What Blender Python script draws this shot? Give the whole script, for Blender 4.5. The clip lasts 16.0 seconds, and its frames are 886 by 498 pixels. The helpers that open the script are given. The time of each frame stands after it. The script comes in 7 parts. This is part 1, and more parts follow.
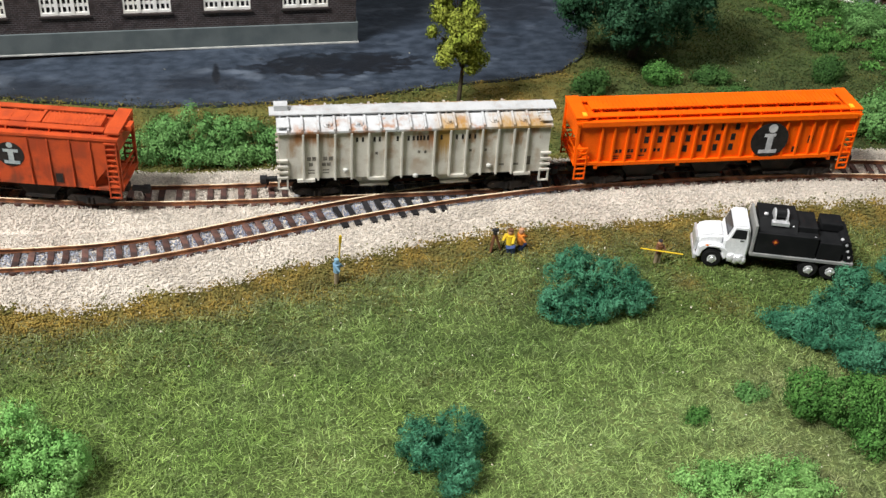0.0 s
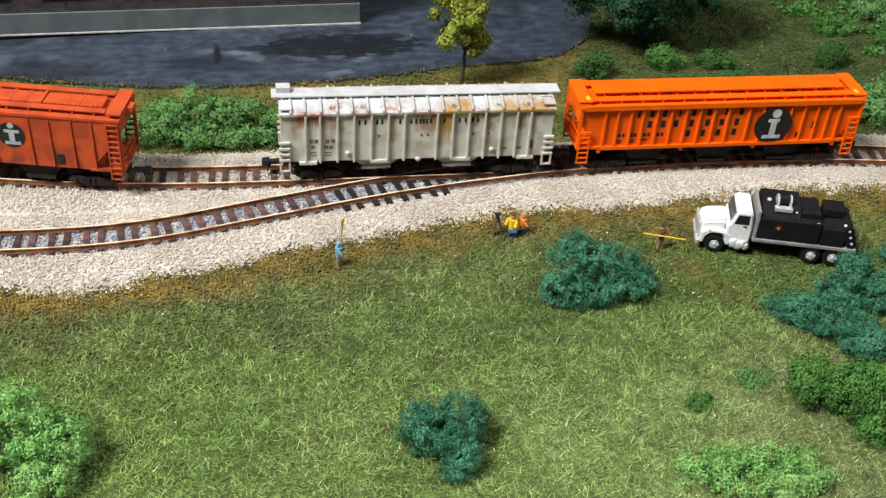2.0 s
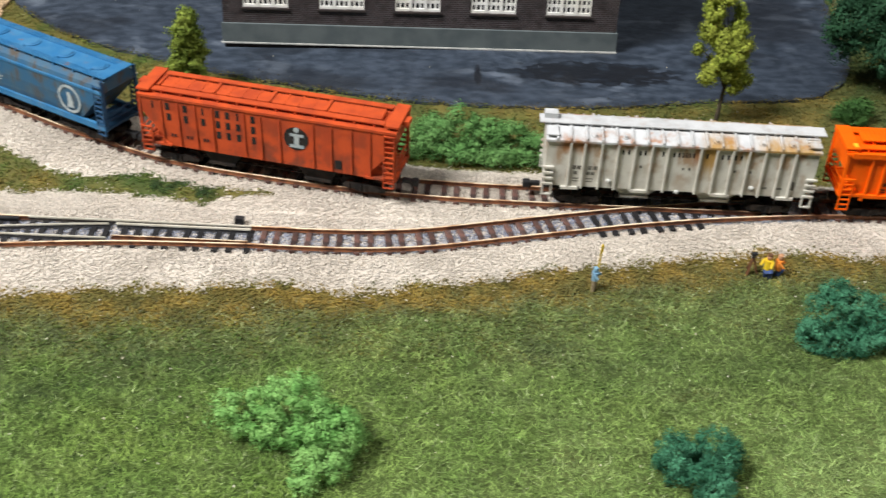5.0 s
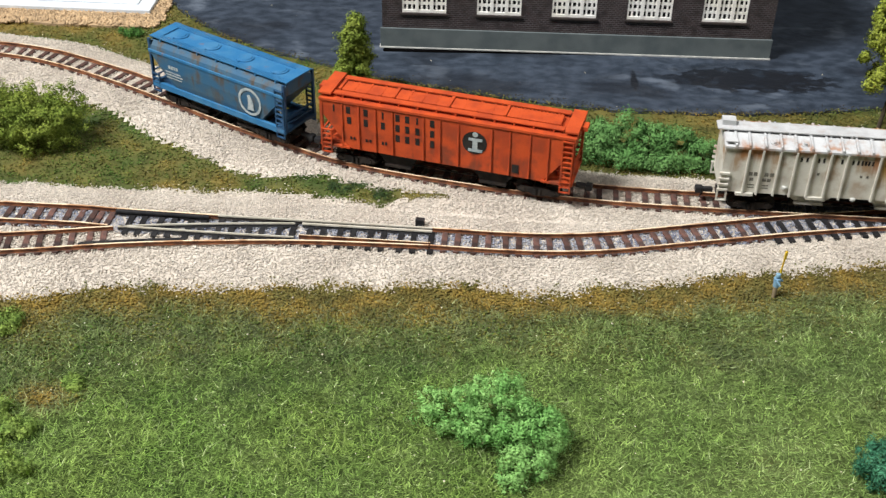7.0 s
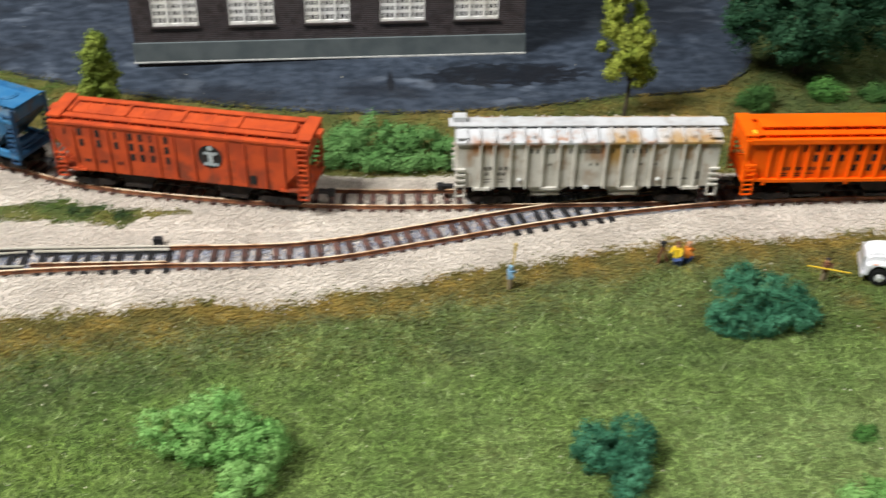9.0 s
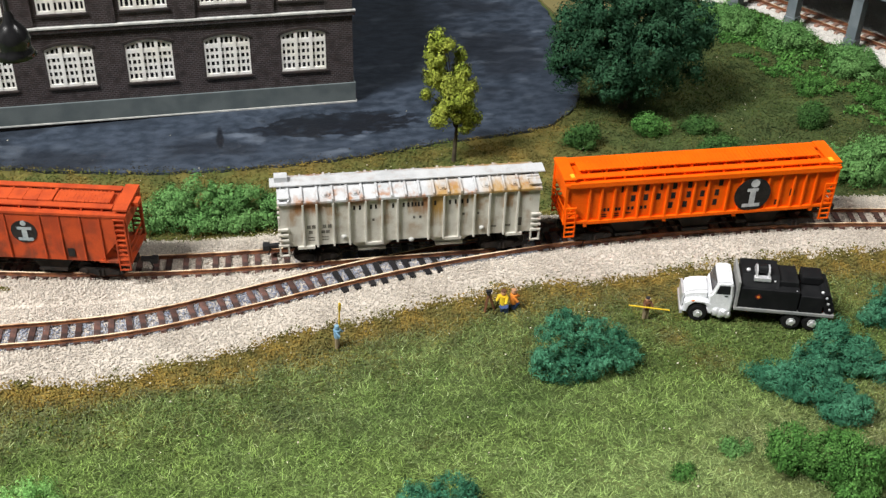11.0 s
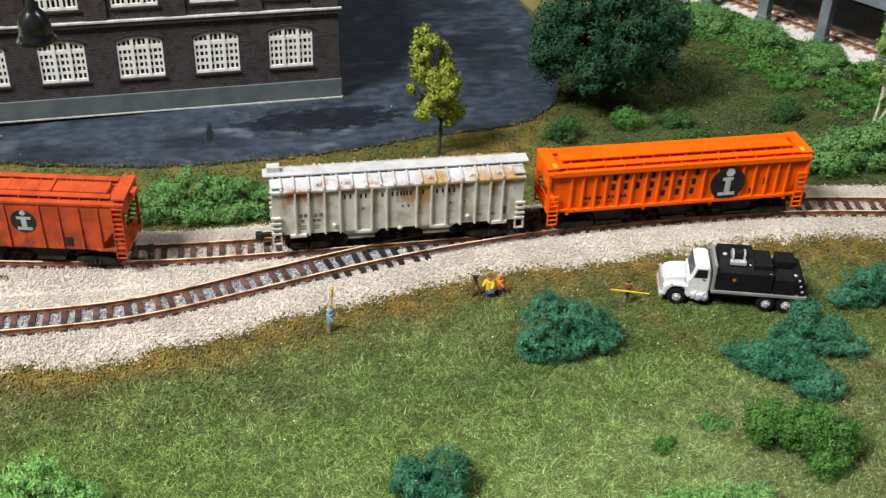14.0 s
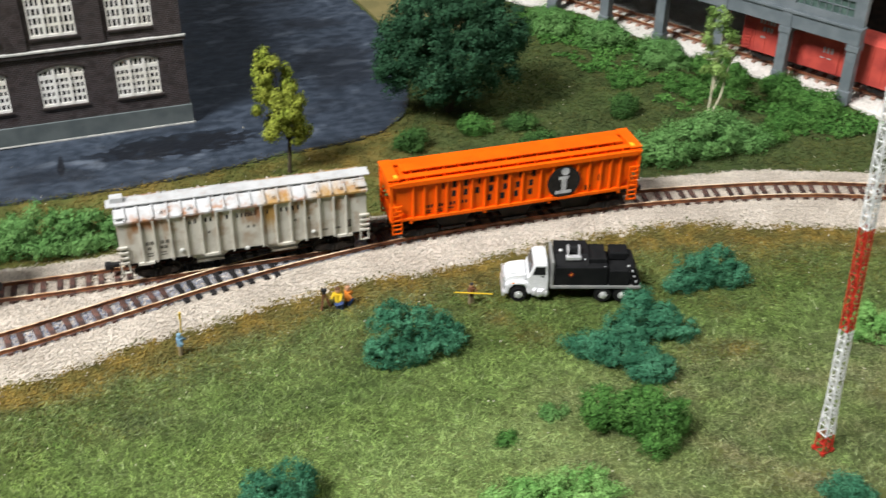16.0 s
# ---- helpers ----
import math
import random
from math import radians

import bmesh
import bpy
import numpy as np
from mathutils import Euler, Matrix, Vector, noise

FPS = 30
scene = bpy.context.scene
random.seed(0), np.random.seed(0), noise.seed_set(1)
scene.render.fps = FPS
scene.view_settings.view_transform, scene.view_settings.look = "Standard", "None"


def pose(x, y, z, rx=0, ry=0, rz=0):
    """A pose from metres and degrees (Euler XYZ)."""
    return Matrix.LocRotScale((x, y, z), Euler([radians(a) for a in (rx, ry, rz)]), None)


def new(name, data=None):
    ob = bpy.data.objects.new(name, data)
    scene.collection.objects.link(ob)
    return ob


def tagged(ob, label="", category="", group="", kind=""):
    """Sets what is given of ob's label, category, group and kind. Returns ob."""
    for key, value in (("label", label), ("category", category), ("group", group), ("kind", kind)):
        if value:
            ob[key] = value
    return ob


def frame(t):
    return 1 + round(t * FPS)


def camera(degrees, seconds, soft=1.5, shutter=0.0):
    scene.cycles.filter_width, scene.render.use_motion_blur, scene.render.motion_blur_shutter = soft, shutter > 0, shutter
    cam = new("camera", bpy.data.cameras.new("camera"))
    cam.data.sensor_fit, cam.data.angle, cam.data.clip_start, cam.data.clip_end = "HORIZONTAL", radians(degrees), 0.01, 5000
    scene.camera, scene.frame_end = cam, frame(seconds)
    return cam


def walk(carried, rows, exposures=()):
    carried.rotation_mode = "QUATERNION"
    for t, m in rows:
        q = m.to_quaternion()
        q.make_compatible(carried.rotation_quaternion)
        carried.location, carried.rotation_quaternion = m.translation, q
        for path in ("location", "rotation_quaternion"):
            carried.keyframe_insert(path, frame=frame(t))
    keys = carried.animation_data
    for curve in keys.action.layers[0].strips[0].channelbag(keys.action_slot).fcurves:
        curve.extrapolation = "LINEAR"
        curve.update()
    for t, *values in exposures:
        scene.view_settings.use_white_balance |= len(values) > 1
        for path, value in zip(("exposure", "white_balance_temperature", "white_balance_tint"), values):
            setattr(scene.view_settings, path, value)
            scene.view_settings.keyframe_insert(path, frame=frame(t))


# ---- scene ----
cam = camera(42.0, 16.0, 1.4, 0.55)
METRES, EYE, TILT, LEAN, TURN = 0.23, 0.223, 0.0, 0.0, -12.3
ROWS = [
    (0.0, 0.0, 0.0, 0.0, 2.07, -35.32, -2.92),
    (0.5, -0.001, 0.0184, -0.0143, 2.03, -35.71, -2.92),
    (1.0, -0.0098, 0.0127, -0.0117, 2.04, -36.0, -2.99),
    (1.5, -0.0044, 0.0094, -0.0146, 2.02, -36.22, -3.14),
    (2.0, -0.0065, 0.0055, 0.0012, 2.19, -36.29, -3.27),
    (2.5, 0.0003, 0.0075, -0.0072, 2.74, -36.3, -3.24),
    (3.0, 0.0023, 0.0119, 0.0022, 3.8, -36.25, -3.18),
    (3.5, -0.0089, 0.0075, 0.0105, 5.53, -36.2, -3.0),
    (4.0, -0.0355, 0.012, 0.0197, 7.61, -36.11, -2.8),
    (4.5, -0.0724, -0.0101, 0.0162, 10.19, -35.96, -2.55),
    (5.0, -0.109, -0.0419, 0.0272, 12.56, -35.84, -2.22),
    (7.5, -0.2756, -0.1092, 0.0438, 15.78, -35.9, -0.94),
    (8.0, -0.2629, -0.1064, 0.0366, 14.02, -35.94, -0.79),
    (8.5, -0.163, -0.0794, 0.0383, 11.46, -35.93, -0.82),
    (9.0, -0.0666, -0.0559, 0.0537, 8.26, -35.73, -0.97),
    (9.5, -0.0106, -0.0392, 0.0739, 5.11, -35.37, -1.2),
    (10.0, 0.033, -0.023, 0.1088, 2.91, -34.88, -1.4),
    (12.5, 0.0146, -0.0151, 0.088, 1.48, -34.53, -1.32),
    (13.0, 0.0181, -0.017, 0.0977, 1.38, -34.44, -1.47),
    (13.5, 0.0257, -0.0332, 0.1022, 1.05, -34.38, -1.62),
    (14.0, 0.0049, -0.0825, 0.111, 0.55, -34.31, -1.75),
    (14.5, 0.0196, -0.0966, 0.1216, -0.23, -34.18, -1.85),
    (15.0, 0.0316, -0.1015, 0.1252, -1.36, -34.03, -1.75),
    (15.5, 0.0695, -0.1136, 0.1273, -3.0, -33.94, -1.29),
    (16.0, 0.1134, -0.1283, 0.1503, -5.34, -33.87, -0.6),
]
walk(cam, [(t, pose(0, 0, EYE, TILT, LEAN, TURN) @ pose(METRES * x, METRES * y, METRES * z, 90 + pitch, roll, yaw)) for t, x, y, z, yaw, pitch, roll in ROWS],
     exposures=[(0.0, 0.0), (3.0, 0.02), (5.0, -0.02), (7.5, -0.08), (9.0, -0.05), (10.0, 0.0), (15.0, 0.0), (16.0, 0.06)])

# ---- light ----
world = bpy.data.worlds.new("room_air")
scene.world = world
world.use_nodes = True
world.node_tree.nodes["Background"].inputs[0].default_value = (0.80, 0.88, 1.0, 1)
world.node_tree.nodes["Background"].inputs[1].default_value = 0.25


def area_lamp(name, m, sx, sy, watts, colour):
    lamp = bpy.data.lights.new(name, "AREA")
    lamp.shape, lamp.size, lamp.size_y, lamp.energy, lamp.color = "RECTANGLE", sx, sy, watts, colour
    ob = new(name, lamp)
    ob.matrix_world = m
    return ob


# key lamp on the left, then an unseen fill added to brighten the right
LAMPS = [(-1.30, -0.24, 0.93, 0.45, 128.0), (1.35, -0.10, 1.6, 0.40, 25.0)]
for lx, ly, sx, sy, watts in LAMPS:
    area_lamp("key_fill_lamp", pose(lx, ly, 1.92), sx, sy, watts, (1.0, 0.985, 0.96))

# ---- helpers for building ----
MM = 0.001
RNG = np.random.default_rng(7)


def part(name, bm, material, parent=None, label="", smooth=False):
    """Link a bmesh as one mesh object, under parent if given."""
    me = bpy.data.meshes.new(name)
    bm.to_mesh(me)
    bm.free()
    for one in material if isinstance(material, (list, tuple)) else [material]:
        me.materials.append(one)
    if smooth:
        me.polygons.foreach_set("use_smooth", np.ones(len(me.polygons), dtype=bool))
    ob = new(name, me)
    if parent is not None:
        ob.parent = parent
    if label:
        ob["label"] = label
    return ob


def box(bm, x0, y0, z0, x1, y1, z1, slot=0, bevel=0.0, m=None):
    """Add a box between two corners, its edges bevelled."""
    made = bmesh.ops.create_cube(bm, size=1.0)["verts"]
    bmesh.ops.scale(bm, vec=(x1 - x0, y1 - y0, z1 - z0), verts=made)
    bmesh.ops.translate(bm, vec=((x0 + x1) / 2, (y0 + y1) / 2, (z0 + z1) / 2), verts=made)
    faces = {f for v in made for f in v.link_faces}
    if bevel:
        edges = {e for v in made for e in v.link_edges}
        out = bmesh.ops.bevel(bm, geom=list(edges), offset=bevel, segments=2, affect="EDGES", profile=0.6)
        faces = set(out["faces"]) | {f for f in faces if f.is_valid}
        made = list({v for f in faces for v in f.verts})
    for f in faces:
        f.material_index = slot
    if m is not None:
        bmesh.ops.transform(bm, matrix=m, verts=made)
    return made


def prism(bm, outline, a, b, axis="x", slot=0):
    """Extrude a closed outline (two coordinates a point) from a to b along an axis."""
    def at(p, q):
        return {"x": (q, p[0], p[1]), "y": (p[0], q, p[1]), "z": (p[0], p[1], q)}[axis]
    va = [bm.verts.new(at(p, a)) for p in outline]
    vb = [bm.verts.new(at(p, b)) for p in outline]
    n = len(outline)
    faces = [bm.faces.new(va[::-1]), bm.faces.new(vb)]
    faces += [bm.faces.new((va[i], va[(i + 1) % n], vb[(i + 1) % n], vb[i])) for i in range(n)]
    for f in faces:
        f.material_index = slot
    bmesh.ops.recalc_face_normals(bm, faces=faces)
    return va + vb


def rod(bm, p, q, r0, r1=None, seg=8, slot=0):
    """A round bar from p to q, tapering from r0 to r1."""
    p, q = Vector(p), Vector(q)
    r1 = r0 if r1 is None else r1
    d = q - p
    turn = d.to_track_quat("Z", "Y").to_matrix().to_4x4()
    made = bmesh.ops.create_cone(bm, cap_ends=True, segments=seg, radius1=r0, radius2=r1, depth=d.length,
                                 matrix=Matrix.Translation((p + q) / 2) @ turn)["verts"]
    for f in {f for v in made for f in v.link_faces}:
        f.material_index = slot
    return made


def ball(bm, c, rx, ry=None, rz=None, sub=2, slot=0):
    made = bmesh.ops.create_icosphere(bm, subdivisions=sub, radius=1.0)["verts"]
    bmesh.ops.scale(bm, vec=(rx, ry or rx, rz or rx), verts=made)
    bmesh.ops.translate(bm, vec=c, verts=made)
    for f in {f for v in made for f in v.link_faces}:
        f.material_index = slot
    return made


def raw_mesh(name, verts, tris, material, **attributes):
    """One mesh from arrays: vertices (n, 3), triangles (m, 3), and float values on the points."""
    me = bpy.data.meshes.new(name)
    me.vertices.add(len(verts))
    me.vertices.foreach_set("co", np.ascontiguousarray(verts, dtype=np.float32).ravel())
    me.loops.add(3 * len(tris))
    me.loops.foreach_set("vertex_index", np.ascontiguousarray(tris, dtype=np.int32).ravel())
    me.polygons.add(len(tris))
    me.polygons.foreach_set("loop_start", np.arange(0, 3 * len(tris), 3, dtype=np.int32))
    me.polygons.foreach_set("loop_total", np.full(len(tris), 3, dtype=np.int32))
    for key, values in attributes.items():
        me.attributes.new(key, "FLOAT", "POINT").data.foreach_set("value", np.ascontiguousarray(values, dtype=np.float32))
    me.update(calc_edges=True)
    me.validate()
    me.materials.append(material)
    return new(name, me)


OCTA = np.array([(1, 0, 0), (-1, 0, 0), (0, 1, 0), (0, -1, 0), (0, 0, 1), (0, 0, -1)], dtype=float)
OCTA_TRIS = np.array([(0, 2, 4), (2, 1, 4), (1, 3, 4), (3, 0, 4), (2, 0, 5), (1, 2, 5), (3, 1, 5), (0, 3, 5)])


def turns(n):
    """n random turns as matrices."""
    q = RNG.normal(size=(n, 4))
    q /= np.linalg.norm(q, axis=1)[:, None]
    w, x, y, z = q.T
    return np.stack([np.stack([1 - 2 * (y * y + z * z), 2 * (x * y - z * w), 2 * (x * z + y * w)], 1),
                     np.stack([2 * (x * y + z * w), 1 - 2 * (x * x + z * z), 2 * (y * z - x * w)], 1),
                     np.stack([2 * (x * z - y * w), 2 * (y * z + x * w), 1 - 2 * (x * x + y * y)], 1)], 1)


TETRA = np.array([(0.9, 0.9, 0.9), (0.9, -0.9, -0.9), (-0.9, 0.9, -0.9), (-0.9, -0.9, 0.9)])
TETRA_TRIS = np.array([(0, 1, 2), (0, 3, 1), (0, 2, 3), (1, 3, 2)])


def grains(name, places, sizes, material, flat=1.0, fine=False, **attributes):
    """Many small uneven stones or foam bits in one mesh; fine: of four faces each, else of eight."""
    n = len(places)
    unit, faces = (TETRA, TETRA_TRIS) if fine else (OCTA, OCTA_TRIS)
    k = len(unit)
    shape = unit[None] * RNG.uniform(0.55, 1.25, size=(n, k, 1))
    shape = np.einsum("nij,nkj->nki", turns(n), shape) * np.asarray(sizes)[:, None, None]
    shape[:, :, 2] *= flat
    verts = (shape + places[:, None, :]).reshape(-1, 3)
    tris = (faces[None] + k * np.arange(n)[:, None, None]).reshape(-1, 3)
    return raw_mesh(name, verts, tris, material, **{key: np.repeat(v, k) for key, v in attributes.items()})


# ---- materials ----
def nodes_of(name):
    m = bpy.data.materials.new(name)
    m.use_nodes = True
    t = m.node_tree
    return m, t.nodes, t.links, t.nodes["Principled BSDF"]


def mix(ns, ls, fac, a, b, kind="MIX"):
    n = ns.new("ShaderNodeMix")
    n.data_type, n.blend_type = "RGBA", kind
    for key, v in ((0, fac), (6, a), (7, b)):
        if isinstance(v, bpy.types.NodeSocket):
            ls.new(v, n.inputs[key])
        elif isinstance(v, (int, float)):
            n.inputs[key].default_value = v
        else:
            n.inputs[key].default_value = (*v, 1)
    return n.outputs[2]


def ramp(ns, ls, value, lo, hi):
    n = ns.new("ShaderNodeMapRange")
    n.interpolation_type = "SMOOTHSTEP"
    n.inputs[1].default_value, n.inputs[2].default_value = lo, hi
    ls.new(value, n.inputs[0])
    return n.outputs[0]


def noise_of(ns, ls, scale, stretch=(1, 1, 1), detail=3.0):
    at = ns.new("ShaderNodeTexCoord")
    mp = ns.new("ShaderNodeMapping")
    mp.inputs["Scale"].default_value = stretch
    ls.new(at.outputs["Object"], mp.inputs[0])
    n = ns.new("ShaderNodeTexNoise")
    n.inputs["Scale"].default_value, n.inputs["Detail"].default_value = scale, detail
    ls.new(mp.outputs[0], n.inputs[0])
    return n.outputs[0]


def maths(ns, ls, op, a, b):
    n = ns.new("ShaderNodeMath")
    n.operation = op
    for i, v in enumerate((a, b)):
        if isinstance(v, bpy.types.NodeSocket):
            ls.new(v, n.inputs[i])
        else:
            n.inputs[i].default_value = v
    return n.outputs[0]


def bumped(ns, ls, bsdf, height, strength, distance):
    n = ns.new("ShaderNodeBump")
    n.inputs["Strength"].default_value, n.inputs["Distance"].default_value = strength, distance
    ls.new(height, n.inputs["Height"])
    ls.new(n.outputs[0], bsdf.inputs["Normal"])


def surface(name, c1, c2, scale=300.0, fine=3000.0, rough=0.6, metal=0.0, bump=0.3, deep=0.0002, lo=0.35, hi=0.65, island=0.0, piece=0.0, coat=0.0, spec=0.3):
    """A surface of two tones at two scales, with fine relief; island or piece: how much each loose bit or each object differs in value."""
    m, ns, ls, bsdf = nodes_of(name)
    big, small = noise_of(ns, ls, scale), noise_of(ns, ls, fine)
    colour = mix(ns, ls, ramp(ns, ls, big, lo, hi), c1, c2)
    grey = ns.new("ShaderNodeMapRange")
    grey.inputs[3].default_value, grey.inputs[4].default_value = 0.78, 1.22
    ls.new(small, grey.inputs[0])
    tone = grey.outputs[0]
    if island or piece:
        src = ns.new("ShaderNodeNewGeometry").outputs["Random Per Island"] if island else ns.new("ShaderNodeObjectInfo").outputs["Random"]
        k = island or piece
        vary = ns.new("ShaderNodeMapRange")
        vary.inputs[3].default_value, vary.inputs[4].default_value = 1 - k, 1 + k
        ls.new(src, vary.inputs[0])
        tone = maths(ns, ls, "MULTIPLY", tone, vary.outputs[0])
    vec = ns.new("ShaderNodeVectorMath")
    vec.operation = "SCALE"
    ls.new(colour, vec.inputs[0])
    ls.new(tone, vec.inputs["Scale"])
    ls.new(vec.outputs[0], bsdf.inputs["Base Color"])
    bsdf.inputs["Roughness"].default_value, bsdf.inputs["Metallic"].default_value = rough, metal
    bsdf.inputs["Coat Weight"].default_value = coat
    bsdf.inputs["Specular IOR Level"].default_value = spec
    if bump:
        bumped(ns, ls, bsdf, small, bump, deep)
    return m


def weathered(name, base, shade, rust, amount=0.5, low=0.0, high=1.0, rough=0.55, runs=()):
    """Paint with streaks and blotches of rust, thickest between two heights of the object; runs: stains that hang down from a height: (middle along x, half width, top, foot, colour)."""
    m, ns, ls, bsdf = nodes_of(name)
    at = ns.new("ShaderNodeTexCoord")
    xyz = ns.new("ShaderNodeSeparateXYZ")
    ls.new(at.outputs["Object"], xyz.inputs[0])
    streak = noise_of(ns, ls, 1.0, (420, 420, 55), 4.0)
    blotch = noise_of(ns, ls, 150.0, (1, 1, 1), 5.0)
    fine = noise_of(ns, ls, 2600.0)
    colour = mix(ns, ls, ramp(ns, ls, blotch, 0.35, 0.65), base, shade)
    band = ramp(ns, ls, xyz.outputs[2], low, high)
    dirt = maths(ns, ls, "MULTIPLY", ramp(ns, ls, streak, 0.62 - 0.2 * amount, 0.78 - 0.16 * amount), band)
    dirt = maths(ns, ls, "MULTIPLY", dirt, ramp(ns, ls, blotch, 0.42, 0.62))
    colour = mix(ns, ls, dirt, colour, rust)
    drip = noise_of(ns, ls, 1.0, (900, 300, 60), 3.0)
    for middle, half, top, foot, tint in runs:
        off = maths(ns, ls, "ABSOLUTE", maths(ns, ls, "SUBTRACT", xyz.outputs[0], middle), 0.0)
        inside = maths(ns, ls, "SUBTRACT", 1.0, ramp(ns, ls, off, half * 0.45, half))
        reach = ramp(ns, ls, maths(ns, ls, "ADD", xyz.outputs[2], maths(ns, ls, "MULTIPLY", maths(ns, ls, "SUBTRACT", drip, 0.45), 1.1 * abs(top - foot))), foot, top)
        colour = mix(ns, ls, maths(ns, ls, "MULTIPLY", maths(ns, ls, "MULTIPLY", inside, reach), 0.9), colour, tint)
    colour = mix(ns, ls, 0.22, colour, fine, "OVERLAY")
    ls.new(colour, bsdf.inputs["Base Color"])
    bsdf.inputs["Roughness"].default_value = rough
    bsdf.inputs["Specular IOR Level"].default_value = 0.25
    bumped(ns, ls, bsdf, fine, 0.15, 0.0001)
    return m


def turf_mat(name, fresh, fresh2, dry, dry2, pale, straw=0.0, rough=0.85, island=0.35, bump=0.6):
    """Ground scatter whose colour follows the 'dry' and 'pale' values on its points and patches of noise; straw: the share of straw-coloured bits."""
    m, ns, ls, bsdf = nodes_of(name)
    patch, fine = noise_of(ns, ls, 38.0, (1, 1, 1), 5.0), noise_of(ns, ls, 2200.0)
    a = mix(ns, ls, ramp(ns, ls, patch, 0.36, 0.64), fresh, fresh2)
    b = mix(ns, ls, ramp(ns, ls, noise_of(ns, ls, 90.0, (1, 1, 1), 4.0), 0.38, 0.62), dry, dry2)
    values = []
    for key in ("dry", "pale"):
        att = ns.new("ShaderNodeAttribute")
        att.attribute_name = key
        values.append(att.outputs["Fac"])
    colour = mix(ns, ls, values[1], a, pale)
    att = ns.new("ShaderNodeAttribute")
    att.attribute_name = "deep"
    colour = mix(ns, ls, att.outputs["Fac"], colour, (0.048, 0.074, 0.028))
    colour = mix(ns, ls, values[0], colour, b)
    one = ns.new("ShaderNodeNewGeometry").outputs["Random Per Island"] if island else fine
    if straw:
        colour = mix(ns, ls, maths(ns, ls, "MULTIPLY", ramp(ns, ls, one, 1 - straw, 1 - straw * 0.6), 0.75), colour, (0.33, 0.40, 0.20))
    tone = ns.new("ShaderNodeMapRange")
    tone.inputs[3].default_value, tone.inputs[4].default_value = 1 - (island or 0.2), 1 + (island or 0.2)
    bit = maths(ns, ls, "FRACT", maths(ns, ls, "MULTIPLY", one, 37.0), 0.0) if island else fine
    if island > 0.5:
        # a few fibres are much paler than the rest
        tone.inputs[3].default_value, tone.inputs[4].default_value = 0.45, 1.75
        bit = maths(ns, ls, "POWER", bit, 1.9)
    ls.new(bit, tone.inputs[0])
    mottle = ns.new("ShaderNodeMapRange")
    mottle.inputs[1].default_value, mottle.inputs[2].default_value = 0.34, 0.66
    mottle.inputs[3].default_value, mottle.inputs[4].default_value = 0.80, 1.18
    ls.new(noise_of(ns, ls, 170.0, (1, 1, 1), 5.0), mottle.inputs[0])
    vec = ns.new("ShaderNodeVectorMath")
    vec.operation = "SCALE"
    ls.new(colour, vec.inputs[0])
    ls.new(maths(ns, ls, "MULTIPLY", tone.outputs[0], mottle.outputs[0]), vec.inputs["Scale"])
    ls.new(vec.outputs[0], bsdf.inputs["Base Color"])
    bsdf.inputs["Roughness"].default_value = rough
    bsdf.inputs["Specular IOR Level"].default_value = 0.12
    if bump:
        bumped(ns, ls, bsdf, fine, bump, 0.0004)
    return m


# green soil tones go near black, painting the shade between grass tufts
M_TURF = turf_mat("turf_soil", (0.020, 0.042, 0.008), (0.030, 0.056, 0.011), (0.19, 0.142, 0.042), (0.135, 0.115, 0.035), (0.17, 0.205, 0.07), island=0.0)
M_BLADE = turf_mat("grass_fibre", (0.120, 0.212, 0.040), (0.164, 0.256, 0.054), (0.215, 0.21, 0.105), (0.165, 0.178, 0.090), (0.235, 0.335, 0.11), straw=0.035, island=0.65, bump=0.0)
M_FOAM = turf_mat("ground_foam", (0.066, 0.138, 0.026), (0.100, 0.168, 0.038), (0.30, 0.205, 0.050), (0.175, 0.148, 0.048), (0.16, 0.2, 0.07), island=0.32)
M_STONE = surface("ballast_stone", (0.595, 0.537, 0.468), (0.695, 0.636, 0.562), 42, 3000, 0.9, island=0.24, spec=0.25)
M_BED = surface("ballast_bed", (0.52, 0.463, 0.40), (0.62, 0.56, 0.49), 42, 2500, 0.9, bump=0.8, deep=0.0004)
M_GREYSTONE = surface("grey_stone", (0.25, 0.275, 0.36), (0.40, 0.415, 0.47), 110, 3000, 0.8, island=0.28)
M_PEBBLE = surface("pale_fleck", (0.75, 0.72, 0.60), (0.65, 0.60, 0.45), 500, 3000, 0.8, island=0.2)
M_TIE = surface("tie_plastic", (0.115, 0.058, 0.046), (0.045, 0.03, 0.028), 300, 3000, 0.7, piece=0.45)
M_TIE_BLACK = surface("tie_black", (0.013, 0.013, 0.015), (0.024, 0.023, 0.024), 300, 3000, 0.5, piece=0.25)
M_RAIL = surface("rusty_rail", (0.27, 0.108, 0.05), (0.105, 0.045, 0.028), 260, 3000, 0.45, 0.3, bump=0.2)
# worn rail heads, their broken cream highlights painted into the colour
M_RAILTOP = surface("worn_rail_glint", (0.86, 0.70, 0.48), (0.50, 0.29, 0.16), 130, 2500, 0.36, 0.08, bump=0.1, lo=0.46, hi=0.62)
M_BRIGHT = surface("bright_rail", (0.75, 0.72, 0.62), (0.60, 0.56, 0.46), 160, 3000, 0.35, 0.3)
M_BLACK = surface("black_plastic", (0.018, 0.018, 0.02), (0.03, 0.03, 0.032), 400, 3000, 0.45, bump=0.15)
M_GAPSHADE = surface("black_gap_shade", (0.002, 0.002, 0.0022), (0.003, 0.003, 0.003), 400, 3000, 0.95, bump=0.0, spec=0.0)
